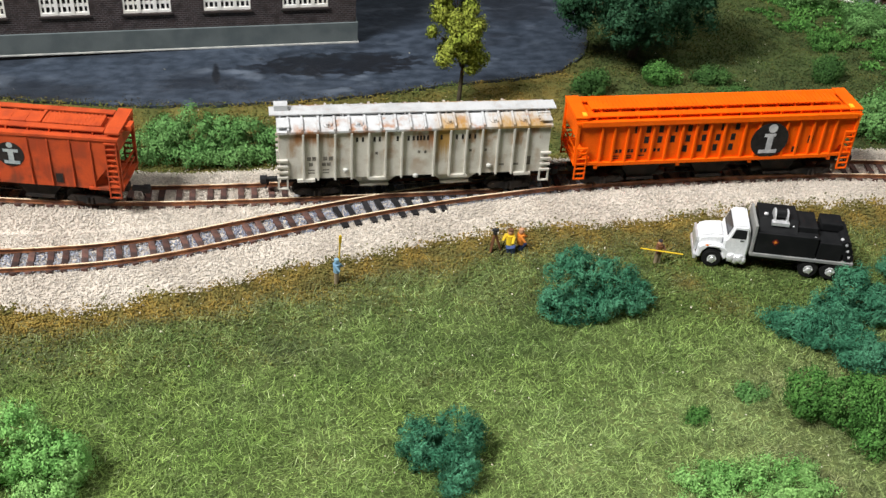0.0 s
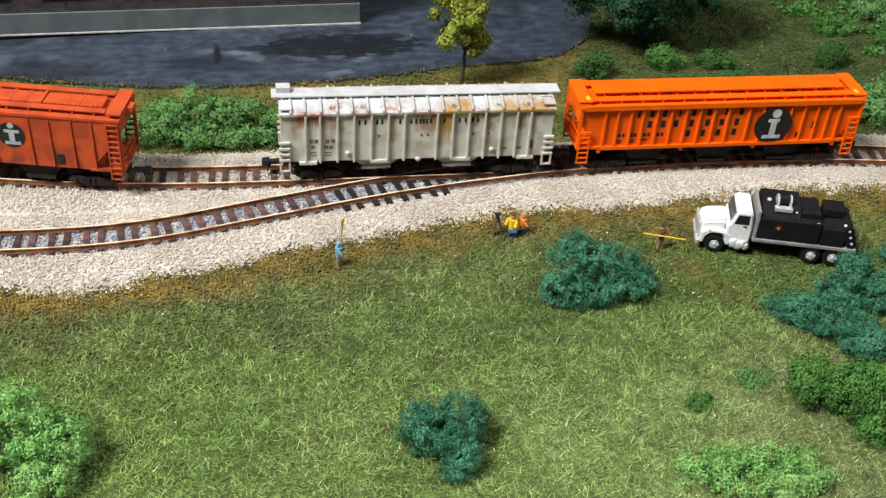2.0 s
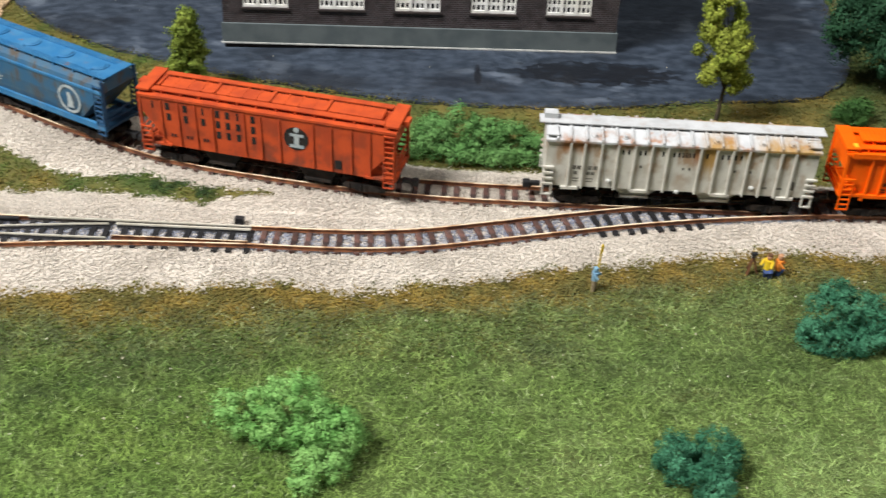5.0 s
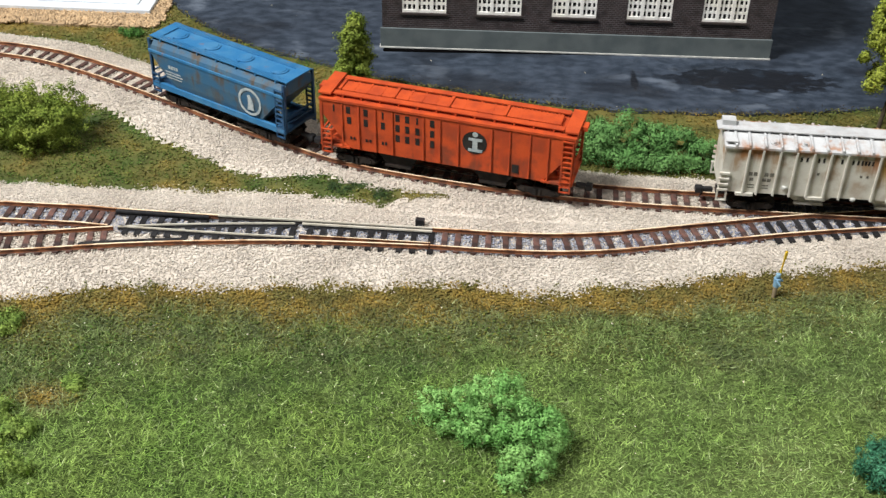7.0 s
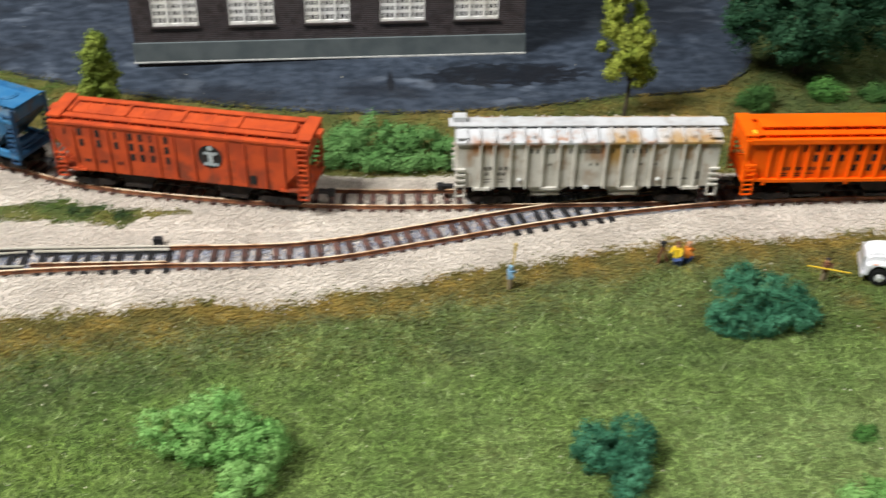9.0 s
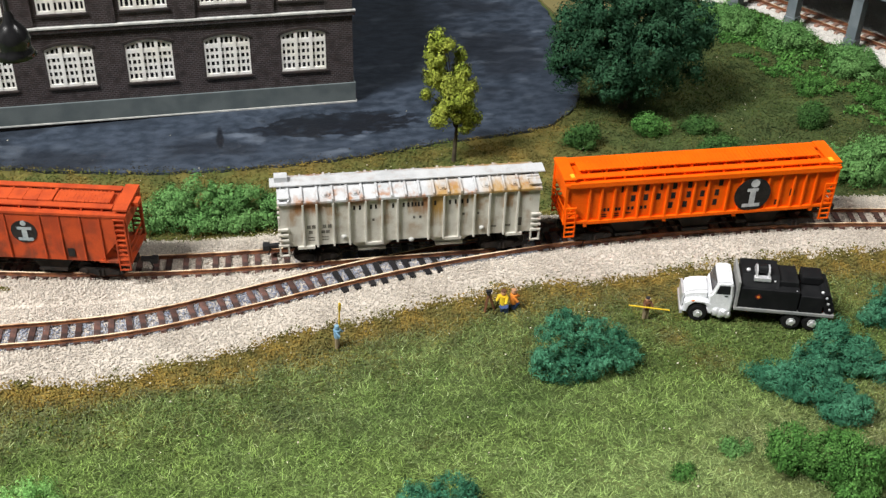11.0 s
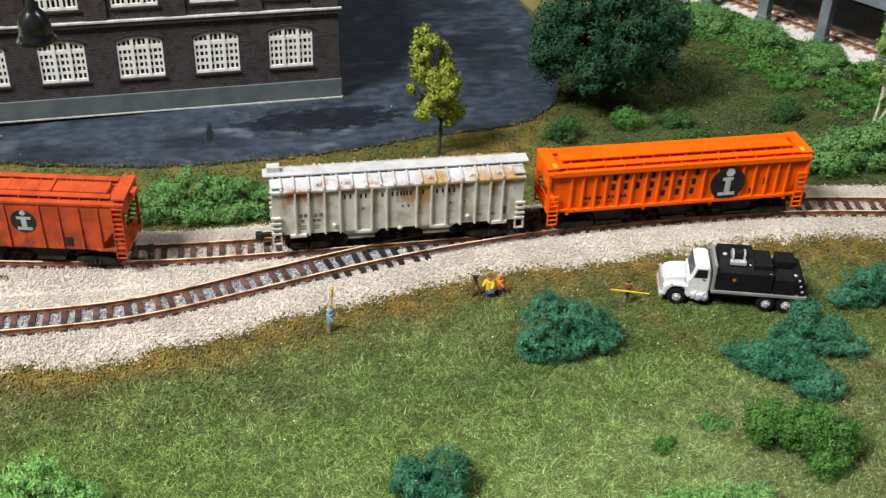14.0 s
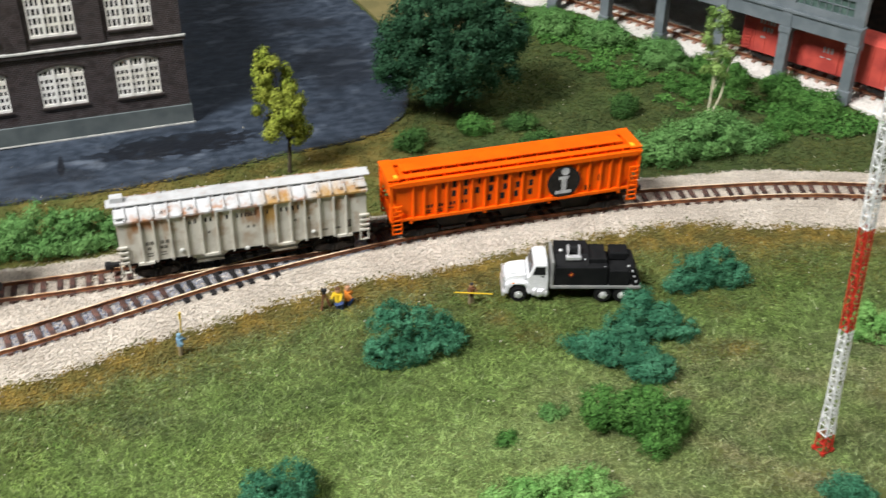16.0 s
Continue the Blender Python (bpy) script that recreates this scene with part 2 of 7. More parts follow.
M_DARKMETAL = surface("dark_underframe", (0.009, 0.008, 0.008), (0.028, 0.021, 0.017), 250, 2500, 0.7)
M_PLINTH = surface("grey_concrete", (0.088, 0.108, 0.114), (0.122, 0.144, 0.148), 90, 2500, 0.75)
M_PALE_EDGE = surface("pale_edge", (0.55, 0.55, 0.52), (0.40, 0.41, 0.40), 300, 2500, 0.8)
M_CREAM = surface("cream_window", (0.87, 0.85, 0.785), (0.90, 0.895, 0.875), 60, 2500, 0.5)
M_PANE = surface("dark_pane", (0.012, 0.013, 0.016), (0.02, 0.02, 0.024), 200, 2000, 0.15, bump=0.0)
M_STEELGREY = surface("grey_steel", (0.14, 0.17, 0.19), (0.185, 0.215, 0.235), 120, 2500, 0.55)
M_GREENGLASS = surface("green_glazing", (0.10, 0.16, 0.14), (0.06, 0.10, 0.09), 200, 2500, 0.2)
M_WHITE = surface("white_paint", (0.79, 0.80, 0.82), (0.72, 0.735, 0.76), 200, 2500, 0.35, bump=0.1)
M_CHROME = surface("chrome", (0.86, 0.86, 0.88), (0.70, 0.71, 0.74), 500, 2500, 0.28, 0.5, bump=0.1, deep=0.0001)
M_TYRE = surface("tyre_rubber", (0.006, 0.006, 0.0065), (0.011, 0.011, 0.011), 500, 2500, 0.75)
M_DECK = surface("grey_deck", (0.20, 0.21, 0.21), (0.27, 0.27, 0.26), 200, 2500, 0.55)
M_TANK = surface("matt_black", (0.0065, 0.007, 0.008), (0.011, 0.0115, 0.0125), 200, 2500, 0.6, bump=0.1, spec=0.2)
M_RED = surface("red_paint", (0.55, 0.035, 0.02), (0.45, 0.03, 0.02), 200, 2500, 0.4, bump=0.1)
M_DARKRED = surface("dark_red_paint", (0.16, 0.022, 0.014), (0.11, 0.016, 0.012), 400, 2500, 0.5, bump=0.0)
M_ORANGE_DOT = surface("orange_marker", (0.70, 0.22, 0.03), (0.60, 0.18, 0.03), 300, 2500, 0.4)
M_YELLOW = surface("yellow_paint", (0.78, 0.55, 0.03), (0.70, 0.46, 0.03), 300, 2500, 0.5)
M_BLUE = surface("blue_cloth", (0.16, 0.30, 0.44), (0.22, 0.38, 0.50), 400, 2500, 0.7)
M_NAVY = surface("navy_cloth", (0.03, 0.06, 0.16), (0.05, 0.08, 0.2), 400, 2500, 0.7)
M_BROWN = surface("brown_wood", (0.17, 0.075, 0.035), (0.11, 0.05, 0.025), 400, 2500, 0.6)
M_BEIGE = surface("beige_cloth", (0.30, 0.24, 0.15), (0.24, 0.19, 0.12), 400, 2500, 0.7)
M_SKIN = surface("flesh_paint", (0.52, 0.28, 0.16), (0.46, 0.24, 0.13), 400, 2500, 0.6)
M_ORANGECLOTH = surface("orange_cloth", (0.75, 0.26, 0.04), (0.66, 0.22, 0.04), 400, 2500, 0.6)
M_BARK = surface("dark_bark", (0.055, 0.045, 0.03), (0.085, 0.07, 0.045), 400, 2500, 0.85)
M_BIRCH = surface("pale_bark", (0.7, 0.67, 0.5), (0.5, 0.47, 0.33), 500, 2500, 0.8)
M_TEAL = surface("teal_foliage", (0.032, 0.138, 0.074), (0.072, 0.238, 0.132), 120, 2500, 0.8, island=0.48, bump=0.0, spec=0.2)
M_LIGHTGREEN = surface("light_foliage", (0.155, 0.36, 0.09), (0.25, 0.46, 0.14), 120, 2500, 0.8, island=0.28, bump=0.0, spec=0.2)
M_MIDGREEN = surface("mid_foliage", (0.052, 0.15, 0.029), (0.088, 0.215, 0.046), 120, 2500, 0.8, island=0.5, bump=0.0, spec=0.2)
M_HEDGE = surface("hedge_foliage", (0.092, 0.222, 0.060), (0.145, 0.300, 0.092), 120, 2500, 0.8, island=0.34, bump=0.0, spec=0.2)
M_BIRCHLEAF = surface("birch_foliage", (0.17, 0.29, 0.07), (0.27, 0.40, 0.12), 150, 2500, 0.8, island=0.45, bump=0.0, spec=0.2)
M_DARKGREEN = surface("dark_foliage", (0.015, 0.056, 0.026), (0.028, 0.086, 0.040), 90, 2500, 0.8, island=0.36, bump=0.0, spec=0.2)
M_YELLOWGREEN = surface("yellow_foliage", (0.19, 0.245, 0.03), (0.31, 0.355, 0.055), 150, 2500, 0.8, island=0.45, bump=0.0, spec=0.2)
M_LIME = surface("lime_foliage", (0.135, 0.225, 0.045), (0.235, 0.33, 0.07), 150, 2500, 0.8, island=0.45, bump=0.0, spec=0.2)
M_MOSS = surface("dark_moss", (0.028, 0.055, 0.018), (0.05, 0.08, 0.025), 150, 2500, 0.85, island=0.4, bump=0.0, spec=0.2)
M_OLIVE = surface("olive_foliage", (0.130, 0.190, 0.028), (0.215, 0.270, 0.045), 150, 2500, 0.8, island=0.45, bump=0.0, spec=0.2)
RUST, OCHRE = (0.31, 0.125, 0.04), (0.37, 0.20, 0.028)
M_GREYCAR = weathered("grey_car_paint", (0.61, 0.592, 0.53), (0.50, 0.485, 0.43), (0.34, 0.20, 0.10), 1.2, 0.002, 0.0275, runs=(
    (0.0095, 0.0035, 0.0215, 0.0130, OCHRE), (0.0050, 0.0016, 0.0235, 0.0170, RUST), (-0.036, 0.0075, 0.0258, 0.0205, RUST), (-0.020, 0.0050, 0.0266, 0.0230, RUST), (0.0225, 0.0020, 0.0264, 0.0215, OCHRE), (0.040, 0.0030, 0.0264, 0.0225, RUST)))
M_GREYROOF = weathered("grey_roof_paint", (0.54, 0.55, 0.56), (0.44, 0.45, 0.46), (0.38, 0.19, 0.10), 0.8, 0.0318, 0.0268, runs=(
    (-0.036, 0.0080, 0.0258, 0.0284, RUST), (-0.018, 0.0060, 0.0258, 0.0276, RUST), (0.0, 0.0060, 0.0258, 0.0280, RUST), (0.0125, 0.0075, 0.0266, 0.0306, OCHRE), (0.036, 0.0140, 0.0266, 0.0306, OCHRE)))
M_REDCAR = weathered("faded_orange_paint", (0.53, 0.078, 0.020), (0.40, 0.056, 0.018), (0.20, 0.05, 0.025), 1.3, 0.034, 0.004)
M_ORANGECAR = surface("bright_orange_paint", (0.93, 0.135, 0.002), (0.86, 0.115, 0.002), 100, 2500, 0.5, bump=0.08, spec=0.22)
M_BLUECAR = weathered("faded_blue_paint", (0.026, 0.145, 0.32), (0.05, 0.18, 0.34), (0.24, 0.12, 0.07), 0.15, 0.0, 0.02)
M_BLUESIDE = weathered("dusty_blue_paint", (0.028, 0.100, 0.190), (0.055, 0.112, 0.165), (0.075, 0.062, 0.05), 1.0, 0.0, 0.02)
# darker copy of the hopper's blue, the shade at its ends painted in
M_BLUESHADE = surface("shaded_blue_paint", (0.02, 0.06, 0.13), (0.03, 0.085, 0.17), 300, 2500, 0.5)
M_LETTER = surface("black_lettering", (0.018, 0.017, 0.016), (0.028, 0.025, 0.023), 500, 2500, 0.7, bump=0.0, spec=0.15)
M_DIMLETTER = surface("worn_lettering", (0.11, 0.1, 0.085), (0.2, 0.19, 0.165), 700, 2500, 0.6, bump=0.0)
M_PALELETTER = surface("pale_lettering", (0.42, 0.46, 0.46), (0.28, 0.34, 0.37), 500, 2500, 0.6, bump=0.0)
M_SILVER = surface("silver_emblem", (0.62, 0.63, 0.64), (0.45, 0.46, 0.48), 300, 2500, 0.4, bump=0.0)
M_BOXCAR = surface("dull_red_paint", (0.56, 0.085, 0.062), (0.40, 0.055, 0.045), 110, 2500, 0.6)
M_OLDTIE = surface("bleached_tie", (0.40, 0.25, 0.19), (0.28, 0.17, 0.13), 300, 2500, 0.8, piece=0.3)
M_SLAB = surface("pale_concrete", (0.55, 0.60, 0.66), (0.64, 0.68, 0.72), 70, 2500, 0.8)
M_SAND = surface("pale_sand", (0.70, 0.675, 0.63), (0.78, 0.76, 0.725), 60, 2500, 0.9, island=0.15)
M_SHRUB = surface("shrub_foliage", (0.034, 0.092, 0.021), (0.062, 0.140, 0.034), 120, 2500, 0.8, island=0.4, bump=0.0, spec=0.2)
M_TAN = surface("tan_gravel", (0.48, 0.34, 0.20), (0.38, 0.27, 0.16), 200, 2500, 0.9, island=0.3)
M_EARTH = surface("bare_earth", (0.19, 0.16, 0.065), (0.14, 0.125, 0.05), 60, 2500, 0.9, bump=0.6, deep=0.0004)
M_EDGEDIRT = surface("edge_dirt", (0.075, 0.060, 0.032), (0.045, 0.042, 0.028), 90, 2500, 0.9, island=0.4)
M_ROOM = surface("room_paint", (0.11, 0.11, 0.108), (0.095, 0.095, 0.092), 3, 300, 0.8)
M_FLOOR = surface("room_floor", (0.16, 0.15, 0.13), (0.12, 0.11, 0.10), 5, 300, 0.6)
M_FASCIA = surface("fascia_wood", (0.12, 0.10, 0.07), (0.09, 0.075, 0.055), 20, 800, 0.6)


def asphalt_mat():
    """Dry-brushed dark paint with a few glossy darker patches."""
    m, ns, ls, bsdf = nodes_of("painted_asphalt")
    brush = noise_of(ns, ls, 1.0, (150, 230, 40), 9.0)
    scuff = noise_of(ns, ls, 1.0, (60, 105, 40), 9.0)
    fine = noise_of(ns, ls, 900.0)
    at = ns.new("ShaderNodeTexCoord")
    spot = ns.new("ShaderNodeVectorMath")
    spot.operation = "SUBTRACT"
    spot.inputs[1].default_value = (0.045, 0.446, 0.0)
    ls.new(at.outputs["Object"], spot.inputs[0])
    wide = ns.new("ShaderNodeVectorMath")
    wide.operation = "MULTIPLY"
    wide.inputs[1].default_value = (26.0, 85.0, 1.0)
    ls.new(spot.outputs[0], wide.inputs[0])
    far = ns.new("ShaderNodeVectorMath")
    far.operation = "LENGTH"
    ls.new(wide.outputs[0], far.inputs[0])
    edge = maths(ns, ls, "ADD", far.outputs["Value"], maths(ns, ls, "MULTIPLY", brush, 1.4))
    patch = ramp(ns, ls, edge, 1.72, 1.52)
    patch = maths(ns, ls, "MULTIPLY", patch, ramp(ns, ls, brush, 0.22, 0.50))
    wet = maths(ns, ls, "MAXIMUM", patch, maths(ns, ls, "MULTIPLY", ramp(ns, ls, noise_of(ns, ls, 22.0, (0.8, 1.3, 1), 8.0), 0.50, 0.62), 0.65))
    # a short dark smear of sealant
    smear = ns.new("ShaderNodeVectorMath")
    smear.operation = "SUBTRACT"
    smear.inputs[1].default_value = (-0.0048, 0.4405, 0.0)
    ls.new(at.outputs["Object"], smear.inputs[0])
    thin = ns.new("ShaderNodeVectorMath")
    thin.operation = "MULTIPLY"
    thin.inputs[1].default_value = (480.0, 85.0, 1.0)
    ls.new(smear.outputs[0], thin.inputs[0])
    off = ns.new("ShaderNodeVectorMath")
    off.operation = "LENGTH"
    ls.new(thin.outputs[0], off.inputs[0])
    mark = ramp(ns, ls, maths(ns, ls, "ADD", off.outputs["Value"], maths(ns, ls, "MULTIPLY", scuff, 1.3)), 1.75, 1.15)
    wet = maths(ns, ls, "MAXIMUM", wet, mark)
    dry = mix(ns, ls, ramp(ns, ls, brush, 0.32, 0.72), (0.018, 0.027, 0.042), (0.046, 0.061, 0.088))
    dry = mix(ns, ls, maths(ns, ls, "MULTIPLY", ramp(ns, ls, scuff, 0.53, 0.68), ramp(ns, ls, noise_of(ns, ls, 30.0, (0.6, 1.3, 1), 4.0), 0.40, 0.62)), dry, (0.10, 0.122, 0.158))
    colour = mix(ns, ls, wet, dry, (0.009, 0.011, 0.016))
    ls.new(colour, bsdf.inputs["Base Color"])
    gloss = ns.new("ShaderNodeMapRange")
    gloss.inputs[3].default_value, gloss.inputs[4].default_value = 0.50, 0.30
    ls.new(wet, gloss.inputs[0])
    ls.new(gloss.outputs[0], bsdf.inputs["Roughness"])
    bumped(ns, ls, bsdf, maths(ns, ls, "ADD", maths(ns, ls, "MULTIPLY", brush, 2.0), fine), 0.35, 0.0004)
    return m


def brick_mat():
    m, ns, ls, bsdf = nodes_of("dark_brick")
    at = ns.new("ShaderNodeTexCoord")
    xyz = ns.new("ShaderNodeSeparateXYZ")
    ls.new(at.outputs["Object"], xyz.inputs[0])
    flat = ns.new("ShaderNodeCombineXYZ")
    ls.new(maths(ns, ls, "ADD", xyz.outputs[0], xyz.outputs[1]), flat.inputs[0])
    ls.new(xyz.outputs[2], flat.inputs[1])
    b = ns.new("ShaderNodeTexBrick")
    b.inputs["Color1"].default_value, b.inputs["Color2"].default_value = (0.047, 0.030, 0.030, 1), (0.026, 0.018, 0.020, 1)
    b.inputs["Mortar"].default_value = (0.018, 0.016, 0.017, 1)
    b.inputs["Scale"].default_value = 1.0
    b.inputs["Brick Width"].default_value, b.inputs["Row Height"].default_value = 0.0019, 0.00092
    b.inputs["Mortar Size"].default_value, b.inputs["Mortar Smooth"].default_value = 0.00013, 0.3
    ls.new(flat.outputs[0], b.inputs[0])
    # light caught on the brick edges, painted as patchy pale mortar
    worn = ramp(ns, ls, noise_of(ns, ls, 320.0, (1, 1, 1), 3.0), 0.28, 0.60)
    edge = maths(ns, ls, "MULTIPLY", worn, b.outputs["Fac"])
    colour = mix(ns, ls, maths(ns, ls, "MULTIPLY", edge, 0.8), b.outputs["Color"], (0.145, 0.135, 0.14))
    ls.new(colour, bsdf.inputs["Base Color"])
    bsdf.inputs["Roughness"].default_value = 0.45
    up = ns.new("ShaderNodeMath")
    up.operation = "SUBTRACT"
    up.inputs[0].default_value = 1.0
    ls.new(b.outputs["Fac"], up.inputs[1])
    bumped(ns, ls, bsdf, up.outputs[0], 1.0, 0.0006)
    return m


M_ASPHALT, M_BRICK = asphalt_mat(), brick_mat()

# ---- plan of the layout ----
RAIL_Z = 0.0058
FRONT = [(-0.9, 0.24), (-0.40, 0.260), (-0.224, 0.270), (-0.19, 0.278), (-0.134, 0.2842), (-0.069, 0.2892), (-0.042, 0.2868), (-0.014, 0.2938), (0.027, 0.3030), (0.06, 0.3098),
         (0.092, 0.316), (0.15, 0.316), (0.188, 0.320), (0.236, 0.317), (0.281, 0.303), (0.316, 0.291), (0.36, 0.268), (0.9, -0.02)]
BACK = [(-0.9, 0.465), (-0.295, 0.461), (-0.268, 0.458), (-0.239, 0.449), (-0.17, 0.41), (-0.10, 0.377), (-0.025, 0.363), (0.011, 0.362), (0.12, 0.360), (0.20, 0.360),
        (0.242, 0.356), (0.269, 0.354), (0.295, 0.349), (0.33, 0.337), (0.37, 0.317), (0.9, 0.04)]
ISLE_TOP = [(-0.9, 0.41), (-0.277, 0.413), (-0.242, 0.402), (-0.218, 0.394), (-0.206, 0.382), (-0.182, 0.368), (-0.164, 0.356), (-0.145, 0.350), (-0.124, 0.349), (-0.102, 0.343), (-0.078, 0.340)]
ISLE_LOW = [(-0.9, 0.338), (-0.249, 0.338), (-0.154, 0.341), (-0.123, 0.338), (-0.102, 0.336), (-0.078, 0.339)]
TAR = [(-0.24, 0.53), (-0.219, 0.497), (-0.193, 0.471), (-0.169, 0.456), (-0.10, 0.430), (-0.034, 0.416), (0.01, 0.414), (0.044, 0.416), (0.067, 0.419), (0.092, 0.425),
       (0.116, 0.426), (0.142, 0.432), (0.157, 0.450), (0.165, 0.470), (0.166, 0.507), (0.172, 0.551), (0.164, 0.60), (0.14, 0.70)]
LINE_A = [(-0.70, 0.40), (-0.42, 0.436), (-0.33, 0.4405), (-0.285, 0.4375), (-0.258, 0.432), (-0.229, 0.4195), (-0.206, 0.4075), (-0.163, 0.3825), (-0.1385, 0.370), (-0.123, 0.3623),
          (-0.102, 0.3558), (-0.081, 0.3512), (-0.060, 0.3472), (-0.0395, 0.3442), (-0.015, 0.342), (0.013, 0.341), (0.06, 0.340), (0.116, 0.3393), (0.159, 0.3398),
          (0.203, 0.3385), (0.232, 0.3358), (0.268, 0.3298), (0.292, 0.3245), (0.315, 0.317), (0.345, 0.3035), (0.40, 0.272), (0.65, 0.11)]
LINE_B = [(-0.60, 0.3125), (-0.24, 0.3135), (-0.20, 0.3128), (-0.159, 0.3115), (-0.12, 0.3108), (-0.08, 0.310), (-0.061, 0.3095), (-0.042, 0.310), (-0.0225, 0.3127), (-0.003, 0.3175),
          (0.0175, 0.3225), (0.038, 0.3275), (0.055, 0.331), (0.075, 0.3345), (0.094, 0.337), (0.116, 0.3392), (0.13, 0.3396)]
LINE_C = [(-0.60, 0.215), (-0.27, 0.2875), (-0.231, 0.2945), (-0.213, 0.2977), (-0.194, 0.3015), (-0.175, 0.3045), (-0.156, 0.3067), (-0.137, 0.3085), (-0.118, 0.3095), (-0.08, 0.310)]


def along(points, step=0.0015):
    """A smooth line through points, at even steps."""
    p = np.array(points)
    p = np.vstack([2 * p[0] - p[1], p, 2 * p[-1] - p[-2]])
    out = []
    for i in range(1, len(p) - 2):
        t = np.linspace(0, 1, 24, endpoint=False)[:, None]
        a, b, c, d = p[i - 1], p[i], p[i + 1], p[i + 2]
        out.append(0.5 * (2 * b + (c - a) * t + (2 * a - 5 * b + 4 * c - d) * t ** 2 + (3 * b - a - 3 * c + d) * t ** 3))
    q = np.vstack(out + [p[-2][None]])
    s = np.r_[0, np.cumsum(np.linalg.norm(np.diff(q, axis=0), axis=1))]
    even = np.arange(0, s[-1], step)
    q = np.stack([np.interp(even, s, q[:, 0]), np.interp(even, s, q[:, 1])], 1)
    k = np.ones(9) / 9
    for axis in (0, 1):
        q[4:-4, axis] = np.convolve(q[:, axis], k, "valid")
    return q


PATH_A, PATH_B, PATH_C = along(LINE_A), along(LINE_B), along(LINE_C)


def sides(path):
    d = np.gradient(path, axis=0)
    d /= np.linalg.norm(d, axis=1)[:, None]
    return np.stack([-d[:, 1], d[:, 0]], 1)


def by(table, x):
    t = np.array(table)
    return np.interp(x, t[:, 0], t[:, 1])


def wobble(x, y, scale, seed=0.0):
    """Cheap smooth noise on arrays, about -1 to 1."""
    return (np.sin(scale * x + 1.7 * np.sin(scale * 0.83 * y + seed)) + np.sin(scale * 1.31 * y + 2.1 * np.sin(scale * 0.61 * x + 1 + seed)) + np.sin(scale * 2.3 * (x + y) + seed * 2 + 1.3 * np.sin(scale * 1.9 * (x - y)))) / 3


def track_gap(x, y):
    """Distance to the nearest track's middle."""
    best = np.full(np.shape(x), 9.0)
    for path in (PATH_A, PATH_B, PATH_C):
        near = path[::4]
        for i in range(0, len(near), 40):
            seg = near[i:i + 40]
            d = np.sqrt((x[..., None] - seg[:, 0]) ** 2 + (y[..., None] - seg[:, 1]) ** 2).min(-1)
            best = np.minimum(best, d)
    return best


def edge_wave(x, y):
    """The uneven edge between ballast and turf."""
    return 0.0017 * wobble(x, y, 120.0, 1.5) + 0.0009 * wobble(x, y, 430.0) + 0.0005 * wobble(x, y, 1300.0, 3.0)


def in_ballast(x, y, slack=0.0):
    rough = edge_wave(x, y)
    inside = (y > by(FRONT, x) + rough + slack) & (y < by(BACK, x) + rough - slack)
    isle = (x < -0.078) & (y < by(ISLE_TOP, x) + rough + slack) & (y > by(ISLE_LOW, x) + rough - slack)
    return inside & ~isle


def in_tar(x, y, slack=0.0):
    t = np.array(TAR)
    right = np.interp(y, t[11:, 1], t[11:, 0])
    return (y > np.interp(x, t[:13, 0], t[:13, 1]) + slack) & (x < right - slack) & (x > -0.235 + slack)


def smooth01(v, a, b):
    t = np.clip((v - a) / (b - a), 0, 1)
    return t * t * (3 - 2 * t)


def height(x, y):
    x, y = np.asarray(x, float), np.asarray(y, float)
    gap = track_gap(x, y)
    bed = 0.0034 * (1 - smooth01(gap, 0.0105, 0.027))
    return bed + 0.0006 * wobble(x, y, 70.0, 2.0) * smooth01(gap, 0.02, 0.05) * (~in_tar(x, y, -0.01))


def dryness(x, y):
    """1 where the turf is tan and olive, 0 where it is green."""
    gap = by(FRONT, x) - y
    wide = 0.017 + 0.003 * smooth01(x, 0.12, 0.2) + 0.007 * wobble(x, y, 60.0, 1.0)
    strip = 1 - 0.72 * smooth01(gap, wide * 0.30, wide * 1.3) - 0.28 * smooth01(gap, wide * 1.2, wide * 2.8)
    strip = np.where(gap < -0.002, 0.55 * (y < 0.40), strip)
    verge = np.where(y > by(BACK, x), 0.62 + 0.50 * wobble(x, y, 62.0, 4.0) + 0.25 * wobble(x, y, 260.0, 2.0), strip)
    verge = np.where(y > by(BACK, x), verge * (1 - 0.85 * smooth01(x, 0.12, 0.19)), verge)
    isle = np.where((x < -0.078) & (y > by(ISLE_LOW, x) - 0.004) & (y < by(ISLE_TOP, x) + 0.004), 0.36 + 0.42 * wobble(x, y, 60.0, 5.0) + 0.25 * wobble(x, y, 260.0, 1.0), verge)
    bare = 0.3 * smooth01(wobble(x, y, 45.0, 7.0), 0.88, 0.99)
    dusty = np.where(y < by(FRONT, x), smooth01(x, 0.14, 0.20) * np.clip(0.06 + 0.40 * wobble(x, y, 70.0, 8.0), 0, 1), 0)
    bald = 0.95 * np.exp(-(((x + 0.1915) / 0.0095) ** 2 + ((y - 0.229) / 0.0075) ** 2)) + 0.6 * np.exp(-(((x - 0.152) / 0.008) ** 2 + ((y - 0.268) / 0.006) ** 2)) + 0.8 * np.exp(-(((x - 0.217) / 0.010) ** 2 + ((y - 0.240) / 0.006) ** 2)) + 0.8 * np.exp(-(((x - 0.143) / 0.006) ** 2 + ((y - 0.281) / 0.006) ** 2))
    return np.clip(np.maximum(np.maximum(np.maximum(isle, 0.75 * bare), dusty), bald), 0, 1)


